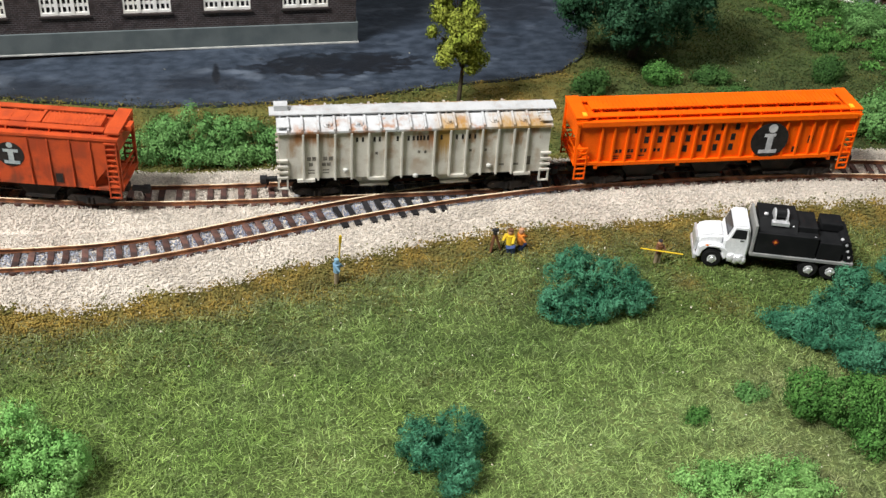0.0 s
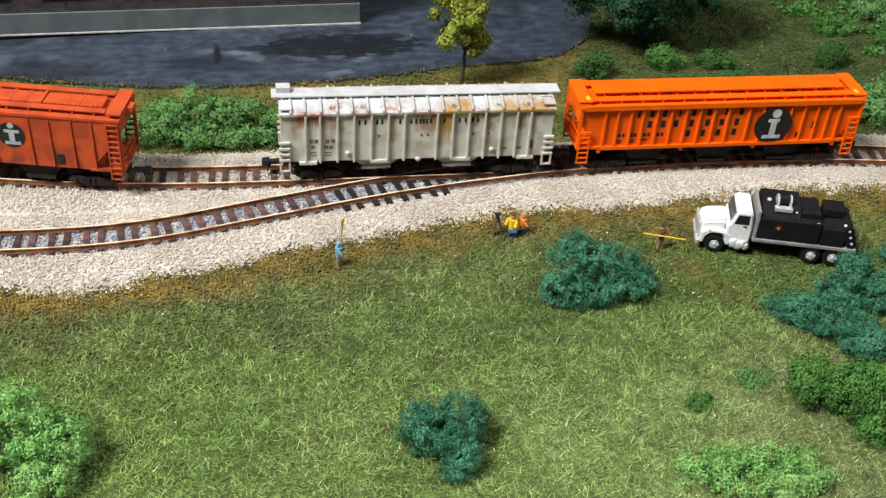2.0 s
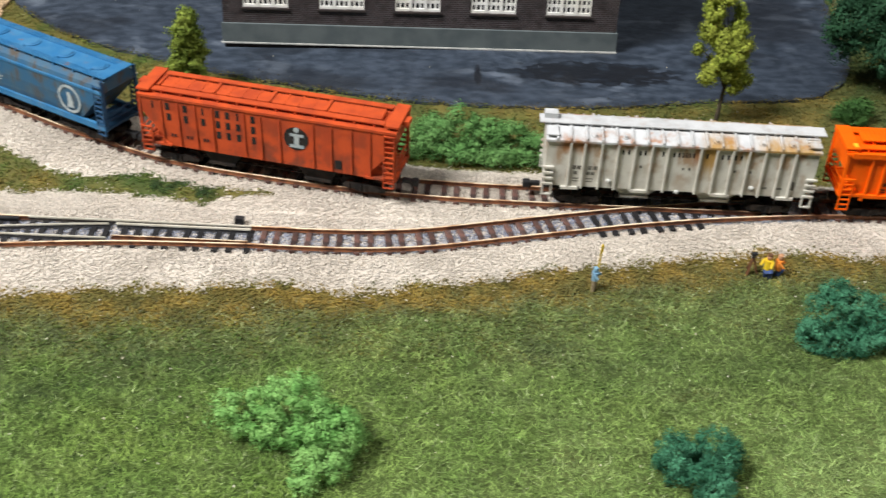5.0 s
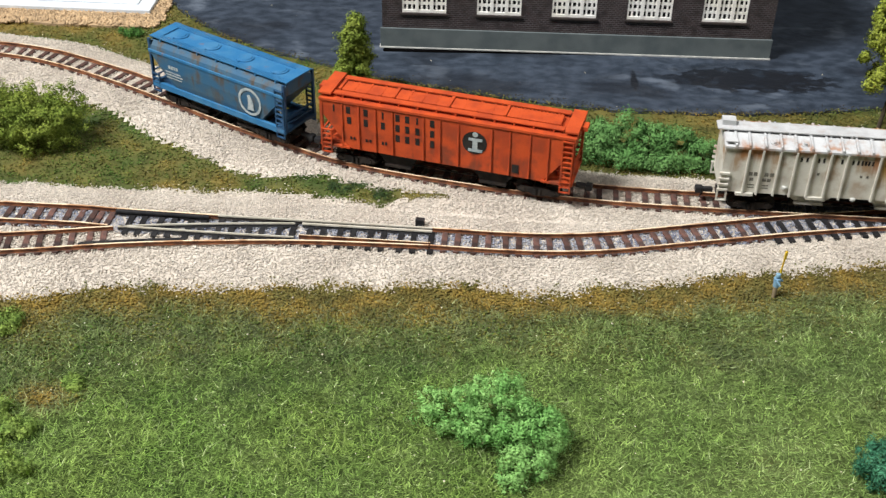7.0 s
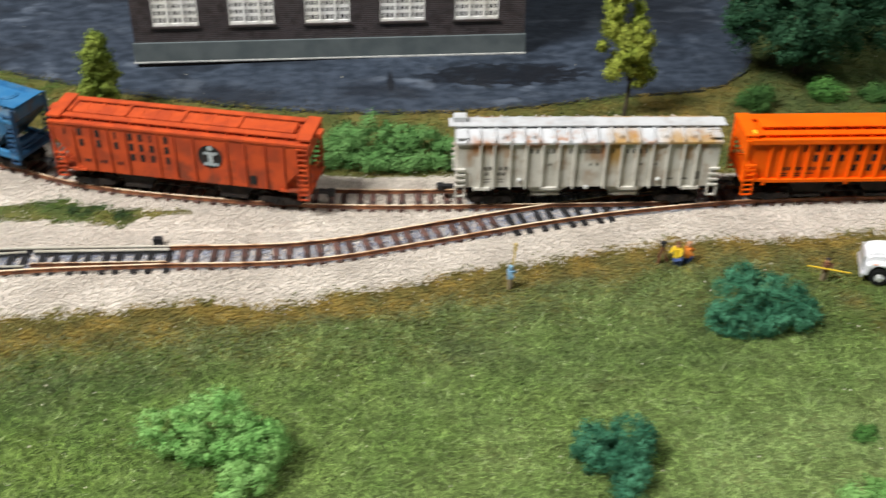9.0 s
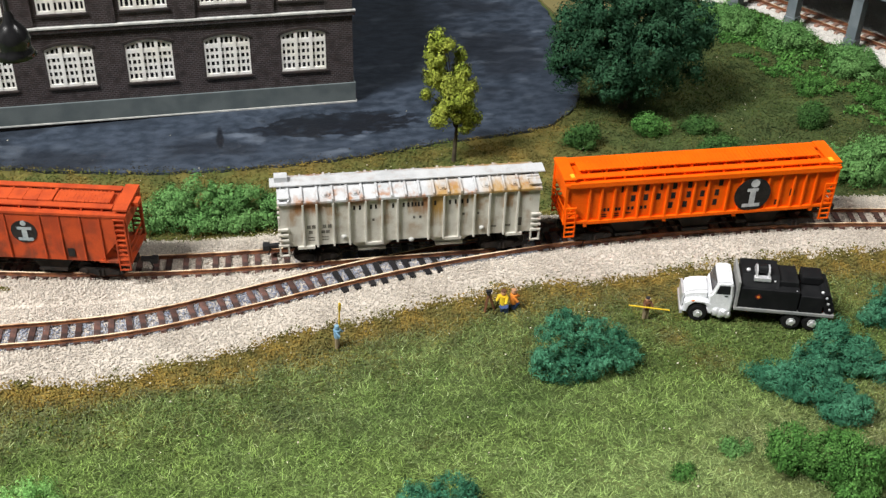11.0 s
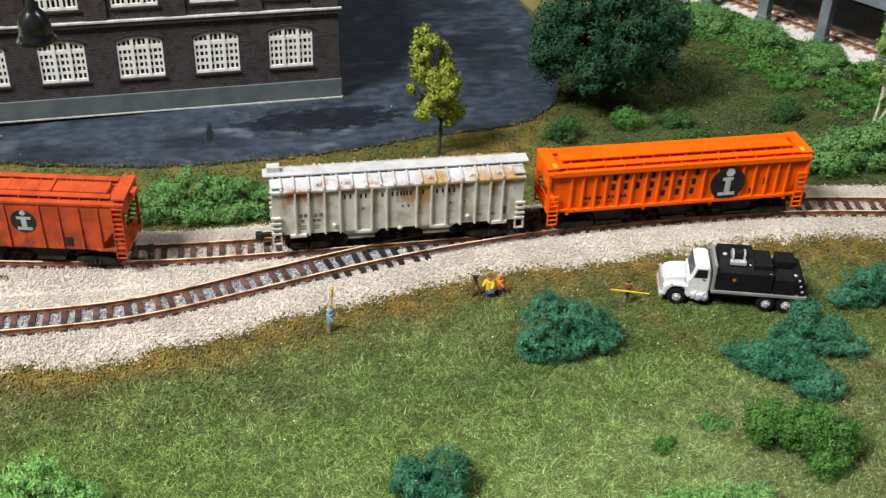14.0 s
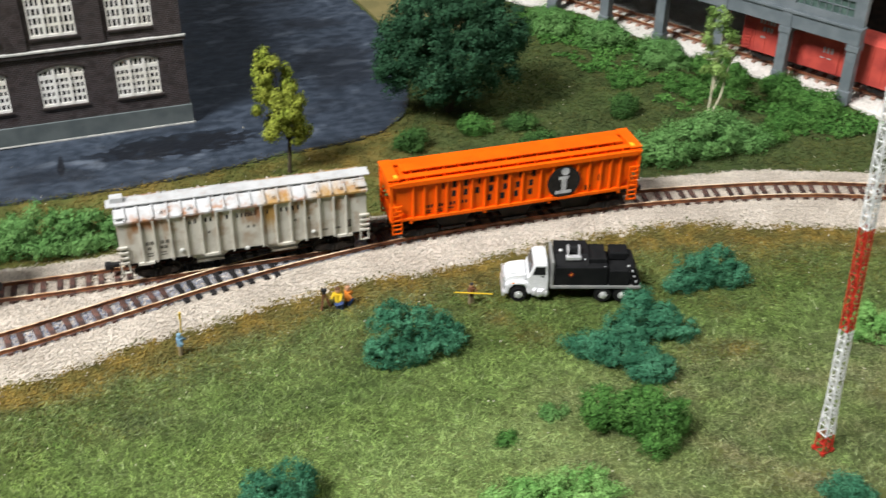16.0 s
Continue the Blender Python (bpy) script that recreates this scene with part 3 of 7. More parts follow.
def deepness(x, y):
    """1 where the grass is dark."""
    left = smooth01(-x, 0.075, 0.135) * smooth01(y, 0.222, 0.238) * (1 - smooth01(y, 0.262, 0.276))
    band = 0.45 * smooth01(y, 0.225, 0.262) * (1 - 0.8 * smooth01(x, 0.12, 0.16))
    return np.clip(0.45 * left * (0.8 + 0.5 * wobble(x, y, 90.0, 3.0)) + band * (0.7 + 0.8 * wobble(x, y, 75.0, 5.0)) + 0.18 * wobble(x, y, 170.0, 4.0) + 0.25 * smooth01(x, 0.15, 0.19) * (y < by(FRONT, x)) * (0.8 + 0.6 * wobble(x, y, 95.0, 2.0)), 0, 0.9)


def paleness(x, y):
    """1 where the grass is dusty and pale."""
    right = 0.36 * smooth01(x, -0.09, 0.03) + 0.5 * smooth01(x, 0.05, 0.10) * (1 - smooth01(x, 0.15, 0.20)) * (1 - smooth01(y, 0.215, 0.25))
    return np.clip(right * (0.85 + 0.3 * wobble(x, y, 50.0, 6.0)) + 0.16 * wobble(x, y, 120.0, 2.0) + 0.1 * smooth01(x, -0.3, -0.1), 0, 1)


# ---- the setting ----
xs = np.unique(np.r_[np.linspace(-0.9, -0.32, 40), np.linspace(-0.32, 0.42, 250), np.linspace(0.42, 0.9, 40)])
ys = np.unique(np.r_[np.linspace(-0.25, 0.17, 24), np.linspace(0.17, 0.48, 130), np.linspace(0.48, 1.10, 60)])
GX, GY = np.meshgrid(xs, ys)
GZ = height(GX, GY) - 0.0004
nx, ny = len(xs), len(ys)
quad = (np.arange(ny - 1)[:, None] * nx + np.arange(nx - 1)[None]).ravel()
tri = np.r_[np.stack([quad, quad + 1, quad + nx + 1], 1), np.stack([quad, quad + nx + 1, quad + nx], 1)]
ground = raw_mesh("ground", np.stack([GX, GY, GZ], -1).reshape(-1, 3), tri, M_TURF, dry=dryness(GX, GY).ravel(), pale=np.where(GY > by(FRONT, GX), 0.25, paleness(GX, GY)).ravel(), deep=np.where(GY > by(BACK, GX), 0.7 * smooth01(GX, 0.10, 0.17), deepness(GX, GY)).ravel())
tagged(ground, "green and tan scenic turf base of the model layout", "ground", kind="structure")

# bed of fine ballast under the stones
keep = in_ballast(GX, GY, 0.0015).ravel()
bed_tri = tri[keep[tri].any(1)]
used = np.unique(bed_tri)
remap = np.zeros(nx * ny, int)
remap[used] = np.arange(len(used))
bed = raw_mesh("ballast_bed", (np.stack([GX, GY, GZ + 0.0002], -1).reshape(-1, 3))[used], remap[bed_tri], M_BED)
tagged(bed, "cream ballast bed glued along the model tracks", "ballast", kind="structure")

# painted tar yard
bm = bmesh.new()
edge = along(TAR, 0.004)
outline = [(x + 0.0012 * wobble(np.array(x), np.array(y), 500.0), y + 0.0012 * wobble(np.array(y), np.array(x), 430.0)) for x, y in edge]
outline += [(0.14, 0.95), (-0.24, 0.95)]
top = [bm.verts.new((float(x), float(y), 0.0008)) for x, y in outline]
low = [bm.verts.new((float(x), float(y), -0.002)) for x, y in outline]
bm.faces.new(top)
for i in range(len(top)):
    j = (i + 1) % len(top)
    bm.faces.new((top[i], low[i], low[j], top[j]))
bmesh.ops.recalc_face_normals(bm, faces=bm.faces)
bmesh.ops.triangulate(bm, faces=[f for f in bm.faces if len(f.verts) > 4])
tagged(part("pavement", bm, M_ASPHALT), "dark blue-grey painted asphalt yard with glossy patches", "pavement", kind="structure")


# flat black wedge painted as the shade under the factory's lifted left base
bm = bmesh.new()
prism(bm, [(-0.1158, 0.4592), (-0.1150, 0.4586), (-0.0900, 0.4598), (-0.0600, 0.4616), (-0.0300, 0.4634), (0.0050, 0.4654), (-0.0300, 0.4650), (-0.1158, 0.4640)], 0.00082, 0.00098, "z")
tagged(part("base_gap_shade", bm, M_GAPSHADE), "black painted shade in the gap under the factory's base", "joint", kind="structure")


def sheet(name, outline, z, material, label, category):
    bm = bmesh.new()
    prism(bm, outline, z - 0.003, z, "z")
    return tagged(part(name, bm, material), label, category, kind="structure")


sheet("gravel_yard", [(0.235, 0.60), (0.262, 0.560), (0.290, 0.540), (0.305, 0.500), (0.322, 0.466), (0.343, 0.434), (0.366, 0.402), (0.378, 0.372), (0.42, 0.345), (0.60, 0.33), (0.60, 0.80), (0.30, 0.80)],
      0.0010, M_SAND, "pale gravel yard in front of the grey shed", "gravel")
sheet("earth_patch", [(0.169, 0.49), (0.20, 0.50), (0.235, 0.545), (0.245, 0.60), (0.28, 0.80), (0.145, 0.80), (0.168, 0.60), (0.175, 0.551)], 0.0006, M_EARTH, "bare brown earth beside the asphalt yard", "earth")
sheet("tan_patch", [(-0.60, 0.474), (-0.301, 0.476), (-0.273, 0.473), (-0.235, 0.473), (-0.222, 0.492), (-0.224, 0.52), (-0.238, 0.70), (-0.60, 0.70)], 0.0008, M_TAN, "tan sandy gravel strip beside the track", "gravel")

# room round the layout
def wall(name, x0, y0, z0, x1, y1, z1, material, label, category):
    bm = bmesh.new()
    box(bm, x0, y0, z0, x1, y1, z1)
    return tagged(part(name, bm, material), label, category, kind="structure")


wall("floor", -2.6, -2.2, -1.15, 2.6, 1.9, -1.10, M_FLOOR, "plain grey floor of the train room", "floor")
wall("ceiling", -2.6, -2.2, 1.95, 2.6, 1.9, 2.00, M_ROOM, "plain grey ceiling of the train room", "ceiling")
wall("wall_north", -2.6, 1.80, -1.10, 2.6, 1.90, 1.95, M_ROOM, "plain grey painted room wall", "wall")
wall("wall_south", -2.6, -2.20, -1.10, 2.6, -2.10, 1.95, M_ROOM, "plain grey painted room wall", "wall")
wall("wall_west", -2.6, -2.10, -1.10, -2.5, 1.80, 1.95, M_ROOM, "plain grey painted room wall", "wall")
wall("wall_east", 2.5, -2.10, -1.10, 2.6, 1.80, 1.95, M_ROOM, "plain grey painted room wall", "wall")
wall("benchwork", -0.9, -0.25, -1.10, 0.9, 1.10, -0.0045, M_FASCIA, "brown wooden benchwork carrying the model layout", "bench")

# ---- tracks ----
def rail_strip(name, path, offset, parent, material, a=0, b=None, lift=0.0, head=0.00033, mats=None, shine=(5,)):
    """One rail swept along a path at an offset to its left; shine: faces of the second material, pale where a highlight
    is painted in.
    """
    b = len(path) if b is None else b
    line = (path + sides(path) * offset)[a:b:2]
    nrm = sides(path)[a:b:2]
    prof = [(-0.00045, -0.0015), (0.00045, -0.0015), (0.00024, -0.0011), (0.0002, -0.0007), (head, -0.0005), (head * 0.9, 0.0), (-head * 0.9, 0.0), (-head, -0.0005), (-0.0002, -0.0007), (-0.00024, -0.0011)]
    bm = bmesh.new()
    rings = []
    for (x, y), (ux, uy) in zip(line, nrm):
        rings.append([bm.verts.new((x + ux * p, y + uy * p, RAIL_Z + lift + q)) for p, q in prof])
    n = len(prof)
    for r, s in zip(rings, rings[1:]):
        for i in range(n):
            f = bm.faces.new((r[i], r[(i + 1) % n], s[(i + 1) % n], s[i]))
            f.material_index = 1 if i in shine else 0
    bm.faces.new(rings[0])
    bm.faces.new(rings[-1][::-1])
    bmesh.ops.recalc_face_normals(bm, faces=bm.faces)
    return part(name, bm, mats or [M_RAIL, M_RAILTOP], parent)


def span(path, x0, x1):
    hit = np.nonzero((path[:, 0] > x0) & (path[:, 0] < x1))[0]
    return int(hit[0]), int(hit[-1]) + 1


GAUGE = 0.0051
STOCK = [M_DARKMETAL, M_BRIGHT]  # the far stock rail, polished on top
track_main = tagged(new("railway_track"), "rust-brown model railway track on cream ballast, passing the factory", "track")
track_siding = tagged(new("railway_track"), "rust-brown model siding track with grey ballast between its ties", "track")
track_spur = tagged(new("railway_track"), "model spur track curving away from the switch", "track")
rail_strip("rail", PATH_A, GAUGE, track_main, M_RAIL, *span(PATH_A, -0.62, 0.6))
rail_strip("rail", PATH_A, -GAUGE, track_main, M_RAIL, *span(PATH_A, -0.62, 0.094))
rail_strip("rail", PATH_B, GAUGE, track_siding, M_RAIL, *span(PATH_B, -0.159, -0.0815), mats=STOCK, shine=(4, 5, 6))
rail_strip("rail", PATH_B, GAUGE, track_siding, M_RAIL, *span(PATH_B, -0.0850, 0.094), lift=-0.00004)
rail_strip("rail", PATH_B, -GAUGE, track_siding, M_RAIL, *span(PATH_B, -0.0850, 0.128), lift=-0.00004)
# main line's near rail goes on beyond the switch as the siding's near rail
rail_strip("rail", PATH_A, -GAUGE, track_main, M_RAIL, *span(PATH_A, 0.126, 0.6))
# the second switch: stock rails, blades and frog
rail_strip("rail", PATH_B, GAUGE, track_siding, M_RAIL, *span(PATH_B, -0.55, -0.158))
rail_strip("rail", PATH_C, -GAUGE, track_spur, M_RAIL, *span(PATH_C, -0.55, -0.0818))
rail_strip("rail", PATH_B, -GAUGE, track_siding, M_RAIL, *span(PATH_B, -0.55, -0.192))
rail_strip("rail", PATH_C, GAUGE, track_spur, M_RAIL, *span(PATH_C, -0.55, -0.192))
BRIGHT = [M_BLACK, M_BRIGHT]  # bare nickel heads of the points
rail_strip("closure_rail", PATH_B, -GAUGE, track_siding, M_BRIGHT, *span(PATH_B, -0.191, -0.130), mats=BRIGHT, head=0.00026, shine=(4, 5, 6))
rail_strip("closure_rail", PATH_C, GAUGE, track_siding, M_BRIGHT, *span(PATH_C, -0.191, -0.130), mats=BRIGHT, head=0.00026, shine=(4, 5, 6))
rail_strip("switch_blade", PATH_B, -GAUGE + 0.0013, track_siding, M_BRIGHT, *span(PATH_B, -0.129, -0.082), head=0.00022)
rail_strip("switch_blade", PATH_B, GAUGE - 0.0019, track_siding, M_BRIGHT, *span(PATH_B, -0.129, -0.082), mats=BRIGHT, head=0.00042, shine=(4, 5, 6))
GUARD = [M_BLACK, M_BLACK]
rail_strip("guard_rail", PATH_B, GAUGE - 0.0012, track_siding, M_BLACK, *span(PATH_B, -0.196, -0.160), mats=GUARD, head=0.0007)
rail_strip("guard_rail", PATH_C, -GAUGE + 0.0012, track_spur, M_BLACK, *span(PATH_C, -0.203, -0.165), mats=GUARD, head=0.0007)


def tie_mesh(length, material):
    bm = bmesh.new()
    box(bm, -0.00102, -length / 2, -0.0012, 0.00102, length / 2, 0.0, bevel=0.00012)
    me = bpy.data.meshes.new("tie")
    bm.to_mesh(me)
    bm.free()
    me.materials.append(material)
    return me


TIE, TIE_BLACK, TIE_LONG = tie_mesh(0.0124, M_TIE), tie_mesh(0.0126, M_TIE_BLACK), tie_mesh(0.0142, M_TIE_BLACK)


def ties(path, x0, x1, parent, mesh, shift=0.0, step=0.0053):
    a, b = span(path, x0, x1)
    k = max(1, round(step / 0.0015 * 2) / 2)
    nrm = sides(path)
    i = float(a)
    while i < b:
        j = int(i)
        ob = new("tie", mesh)
        ob.parent = parent
        p = path[j] + nrm[j] * shift
        ob.matrix_local = pose(p[0], p[1], RAIL_Z - 0.00145, 0, 0, math.degrees(math.atan2(-nrm[j][0], nrm[j][1])) + random.uniform(-1.5, 1.5))
        i += k


ties(PATH_A, -0.42, 0.035, track_main, TIE)
ties(PATH_A, 0.039, 0.105, track_main, TIE_BLACK, 0.0)
ties(PATH_A, 0.109, 0.40, track_main, TIE)
ties(PATH_B, -0.0805, 0.030, track_siding, TIE)
ties(PATH_B, 0.033, 0.072, track_siding, TIE_BLACK, -0.002)
ties(PATH_B, -0.190, -0.083, track_siding, TIE_LONG, -0.0006)
ties(PATH_B, -0.36, -0.193, track_siding, TIE)
ties(PATH_C, -0.36, -0.193, track_spur, TIE)

# ---- ballast, grass and foam ----
def scatter(n, x0, x1, y0, y1):
    return RNG.uniform(x0, x1, n), RNG.uniform(y0, y1, n)


x, y = scatter(630000, -0.31, 0.37, 0.255, 0.475)
ok = in_ballast(x, y, RNG.normal(size=len(x)) * np.where(RNG.uniform(size=len(x)) < 0.06, 0.0028, 0.0011))
x, y = x[ok], y[ok]
gap = track_gap(x, y)
ok = gap > RNG.uniform(0.0056, 0.0070, len(x))
x, y = x[ok], y[ok]
z = height(x, y) + RNG.uniform(-0.0001, 0.00028, len(x))
stones = grains("ballast_stones", np.stack([x, y, z], 1), RNG.uniform(0.00015, 0.00034, len(x)), M_STONE, flat=0.85, fine=True)
tagged(stones, "loose cream ballast stones along the tracks", "ballast", kind="stuff")

x, y = scatter(500000, -0.32, 0.38, 0.255, 0.475)
gap = track_gap(x, y)
ok = gap < 0.0064
x, y = x[ok], y[ok]
d = np.sqrt((x[:, None] - PATH_B[None, ::3, 0]) ** 2 + (y[:, None] - PATH_B[None, ::3, 1]) ** 2).min(1)
grey = (d < 0.0062) | (x > 0.02) & (x < 0.10)
for name, pick, material, label in (("track_stones", grey, M_GREYSTONE, "fine blue-grey ballast between the siding's ties"), ("track_stones", ~grey, M_STONE, "fine pale ballast between the main track's ties")):
    p = np.stack([x[pick], y[pick], 0.0036 + RNG.uniform(-0.0001, 0.0004, pick.sum())], 1)
    tagged(grains(name, p, RNG.uniform(0.00016, 0.00034, pick.sum()), material, fine=True), label, "ballast", kind="stuff")


def blades(name, x, y, z, length, dry, pale, deep, material, width=0.000115):
    """Thin fibres of static grass in one mesh."""
    n = len(x)
    turn, lean = RNG.uniform(0, 2 * np.pi, n), RNG.uniform(0.80, 1.50, n)
    d = np.stack([np.cos(turn) * np.sin(lean), np.sin(turn) * np.sin(lean), np.cos(lean)], 1)
    s = np.stack([-np.sin(turn), np.cos(turn), np.zeros(n)], 1) * width
    p = np.stack([x, y, z], 1)
    tip = p + d * length[:, None] + np.stack([np.zeros(n), np.zeros(n), -0.12 * length], 1)
    verts = np.stack([p - s, p + s, tip], 1).reshape(-1, 3)
    tris = np.arange(3 * n).reshape(-1, 3)
    return raw_mesh(name, verts, tris, material, dry=np.repeat(dry, 3), pale=np.repeat(pale, 3), deep=np.repeat(deep, 3))


x, y = scatter(560000, -0.32, 0.40, 0.165, 0.325)
ok = y < by(FRONT, x) - 0.004 + 0.002 * wobble(x, y, 300.0)
x, y = x[ok], y[ok]
dry = dryness(x, y)
mossy = 0.7 * smooth01(x, 0.11, 0.14) * smooth01(y, 0.254, 0.270)
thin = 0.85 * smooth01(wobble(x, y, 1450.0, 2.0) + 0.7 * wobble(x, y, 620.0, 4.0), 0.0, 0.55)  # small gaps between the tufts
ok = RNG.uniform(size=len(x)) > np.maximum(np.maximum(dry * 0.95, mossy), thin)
x, y, dry = x[ok], y[ok], dry[ok]
clear = ((x - 0.176) * 0.956 - (y - 0.290) * 0.292)  # keep the parked truck's place free
across = ((x - 0.176) * 0.292 + (y - 0.290) * 0.956)
ok = ~((np.abs(clear) < 0.028) & (np.abs(across) < 0.0085))
x, y, dry = x[ok], y[ok], dry[ok]
tall = 0.75 + 0.45 * smooth01(wobble(x, y, 160.0, 9.0), -0.6, 0.7)
grass = blades("grass", x, y, height(x, y) - 0.0003, RNG.uniform(0.0014, 0.0037, len(x)) * tall, dry + RNG.uniform(-0.1, 0.25, len(x)) + 0.5 * smooth01(x, 0.115, 0.15) * (1 - smooth01(y, 0.228, 0.255)) * (0.8 + 0.5 * wobble(x, y, 130.0, 6.0)), paleness(x, y), deepness(x, y) + RNG.uniform(-0.2, 0.2, len(x)), M_BLADE, 0.000175)
tagged(grass, "short green static grass fibres with straw flecks", "grass", kind="stuff")

x, y = np.concatenate([scatter(200000, -0.33, 0.40, 0.32, 0.60), scatter(190000, -0.26, 0.34, 0.225, 0.326)], 1)
dry = dryness(x, y)
front = (y < by(FRONT, x) + 0.0006 + edge_wave(x, y) + np.abs(RNG.normal(size=len(x))) * 0.0016) & (RNG.uniform(size=len(x)) < np.maximum(dry * 0.95 + 0.03, 0.8 * smooth01(x, 0.11, 0.14) * smooth01(y, 0.254, 0.270)))
rest = (y > by(FRONT, x)) & ~in_ballast(x, y, np.abs(RNG.normal(size=len(x))) * 0.0010) & ~in_tar(x, y, 0.0005 + np.abs(RNG.normal(size=len(x))) * 0.0006) & (y < 0.60)
yard = (x > np.interp(y, [0.37, 0.402, 0.434, 0.466, 0.50, 0.54, 0.56, 0.60], [0.378, 0.366, 0.343, 0.322, 0.305, 0.29, 0.262, 0.235])) & (y > 0.37)
sand = (x < -0.222) & (y > 0.474)
dirt = (x > 0.166) & (x < 0.245) & (y > 0.52 + (x - 0.166) * 0.3)
ok = (front | rest) & ~yard & ~sand & ~dirt
x, y, dry = x[ok], y[ok], dry[ok]
foam = grains("ground_foam", np.stack([x, y, height(x, y) + np.where(in_tar(x, y, -0.0035), 0.0006, 0.0) + RNG.uniform(-0.0002, 0.0004, len(x))], 1), RNG.uniform(0.0002, 0.00041, len(x)), M_FOAM, fine=True, dry=dry + RNG.uniform(-0.3, 0.2, len(x)), pale=paleness(x, y), deep=np.where(y > by(BACK, x), 0.85 * smooth01(x, 0.10, 0.17) * (0.75 + 0.5 * wobble(x, y, 85.0, 3.0)) + 0.5 * np.clip(wobble(x, y, 110.0, 6.0), 0, 1) + 0.35 * smooth01(x, -0.12, -0.07) * (1 - smooth01(x, 0.05, 0.12)), 0.0))
tagged(foam, "olive and green ground foam along the verges", "turf", kind="stuff")

x, y = scatter(90000, -0.23, 0.175, 0.405, 0.56)
reach = np.abs(RNG.normal(size=len(x))) * (0.0022 + 0.0018 * np.clip(wobble(x, y, 120.0, 7.0), -1, 1))
ok = in_tar(x, y, -0.0008) & ~in_tar(x, y, reach) & (y < 0.53)
x, y = x[ok], y[ok]
dirt_bits = grains("edge_dirt", np.stack([x, y, np.full(len(x), 0.0009)], 1), RNG.uniform(0.00014, 0.00032, len(x)), M_EDGEDIRT, flat=0.6, fine=True)
tagged(dirt_bits, "dark brown dirt strewn along the asphalt's edge", "dirt", kind="stuff")

x, y = scatter(950, -0.30, 0.40, 0.17, 0.52)
ok = (y < by(FRONT, x)) | (y > by(BACK, x)) & (~in_tar(x, y, -0.004) | (RNG.uniform(size=len(x)) < 0.12))
x, y = x[ok], y[ok]
flecks = grains("pale_flecks", np.stack([x, y, height(x, y) + np.where(in_tar(x, y), 0.0009, 0.0012)], 1), RNG.uniform(0.00016, 0.00040, len(x)), M_PEBBLE)
tagged(flecks, "stray pale ballast grains lying on the grass", "pebbles", kind="stuff")
x, y = scatter(17000, -0.34, -0.20, 0.468, 0.515)
ok = (x < -0.222 - 0.002 * wobble(x, y, 300.0)) & (y > 0.474 + 0.003 * wobble(x, y, 200.0))
tagged(grains("sand_grains", np.stack([x[ok], y[ok], np.full(ok.sum(), 0.001)], 1), RNG.uniform(0.0004, 0.0009, ok.sum()), M_TAN, fine=True), "tan gravel grains round the concrete slab", "gravel", kind="stuff")

x, y = scatter(40000, 0.25, 0.42, 0.36, 0.60)
ok = (x > np.interp(y, [0.37, 0.402, 0.434, 0.466, 0.50, 0.54, 0.56, 0.60], [0.378, 0.366, 0.343, 0.322, 0.305, 0.29, 0.262, 0.235]) + RNG.normal(size=len(x)) * 0.0015) & (x < 0.32 + (0.56 - y))
tagged(grains("yard_gravel", np.stack([x[ok], y[ok], np.full(ok.sum(), 0.0011)], 1), RNG.uniform(0.00022, 0.00048, ok.sum()), M_SAND, fine=True), "pale loose gravel in front of the freight shed", "gravel", kind="stuff")

# ---- factory ----
def arch(x0, x1, z0, spring, top, n=8):
    """Outline of an opening with a flat segmental arch."""
    pts = [(x0, z0), (x1, z0), (x1, spring)]
    for i in range(1, n):
        u = i / n
        pts.append((x1 + (x0 - x1) * u, spring + (top - spring) * 4 * u * (1 - u)))
    return pts + [(x0, spring)]


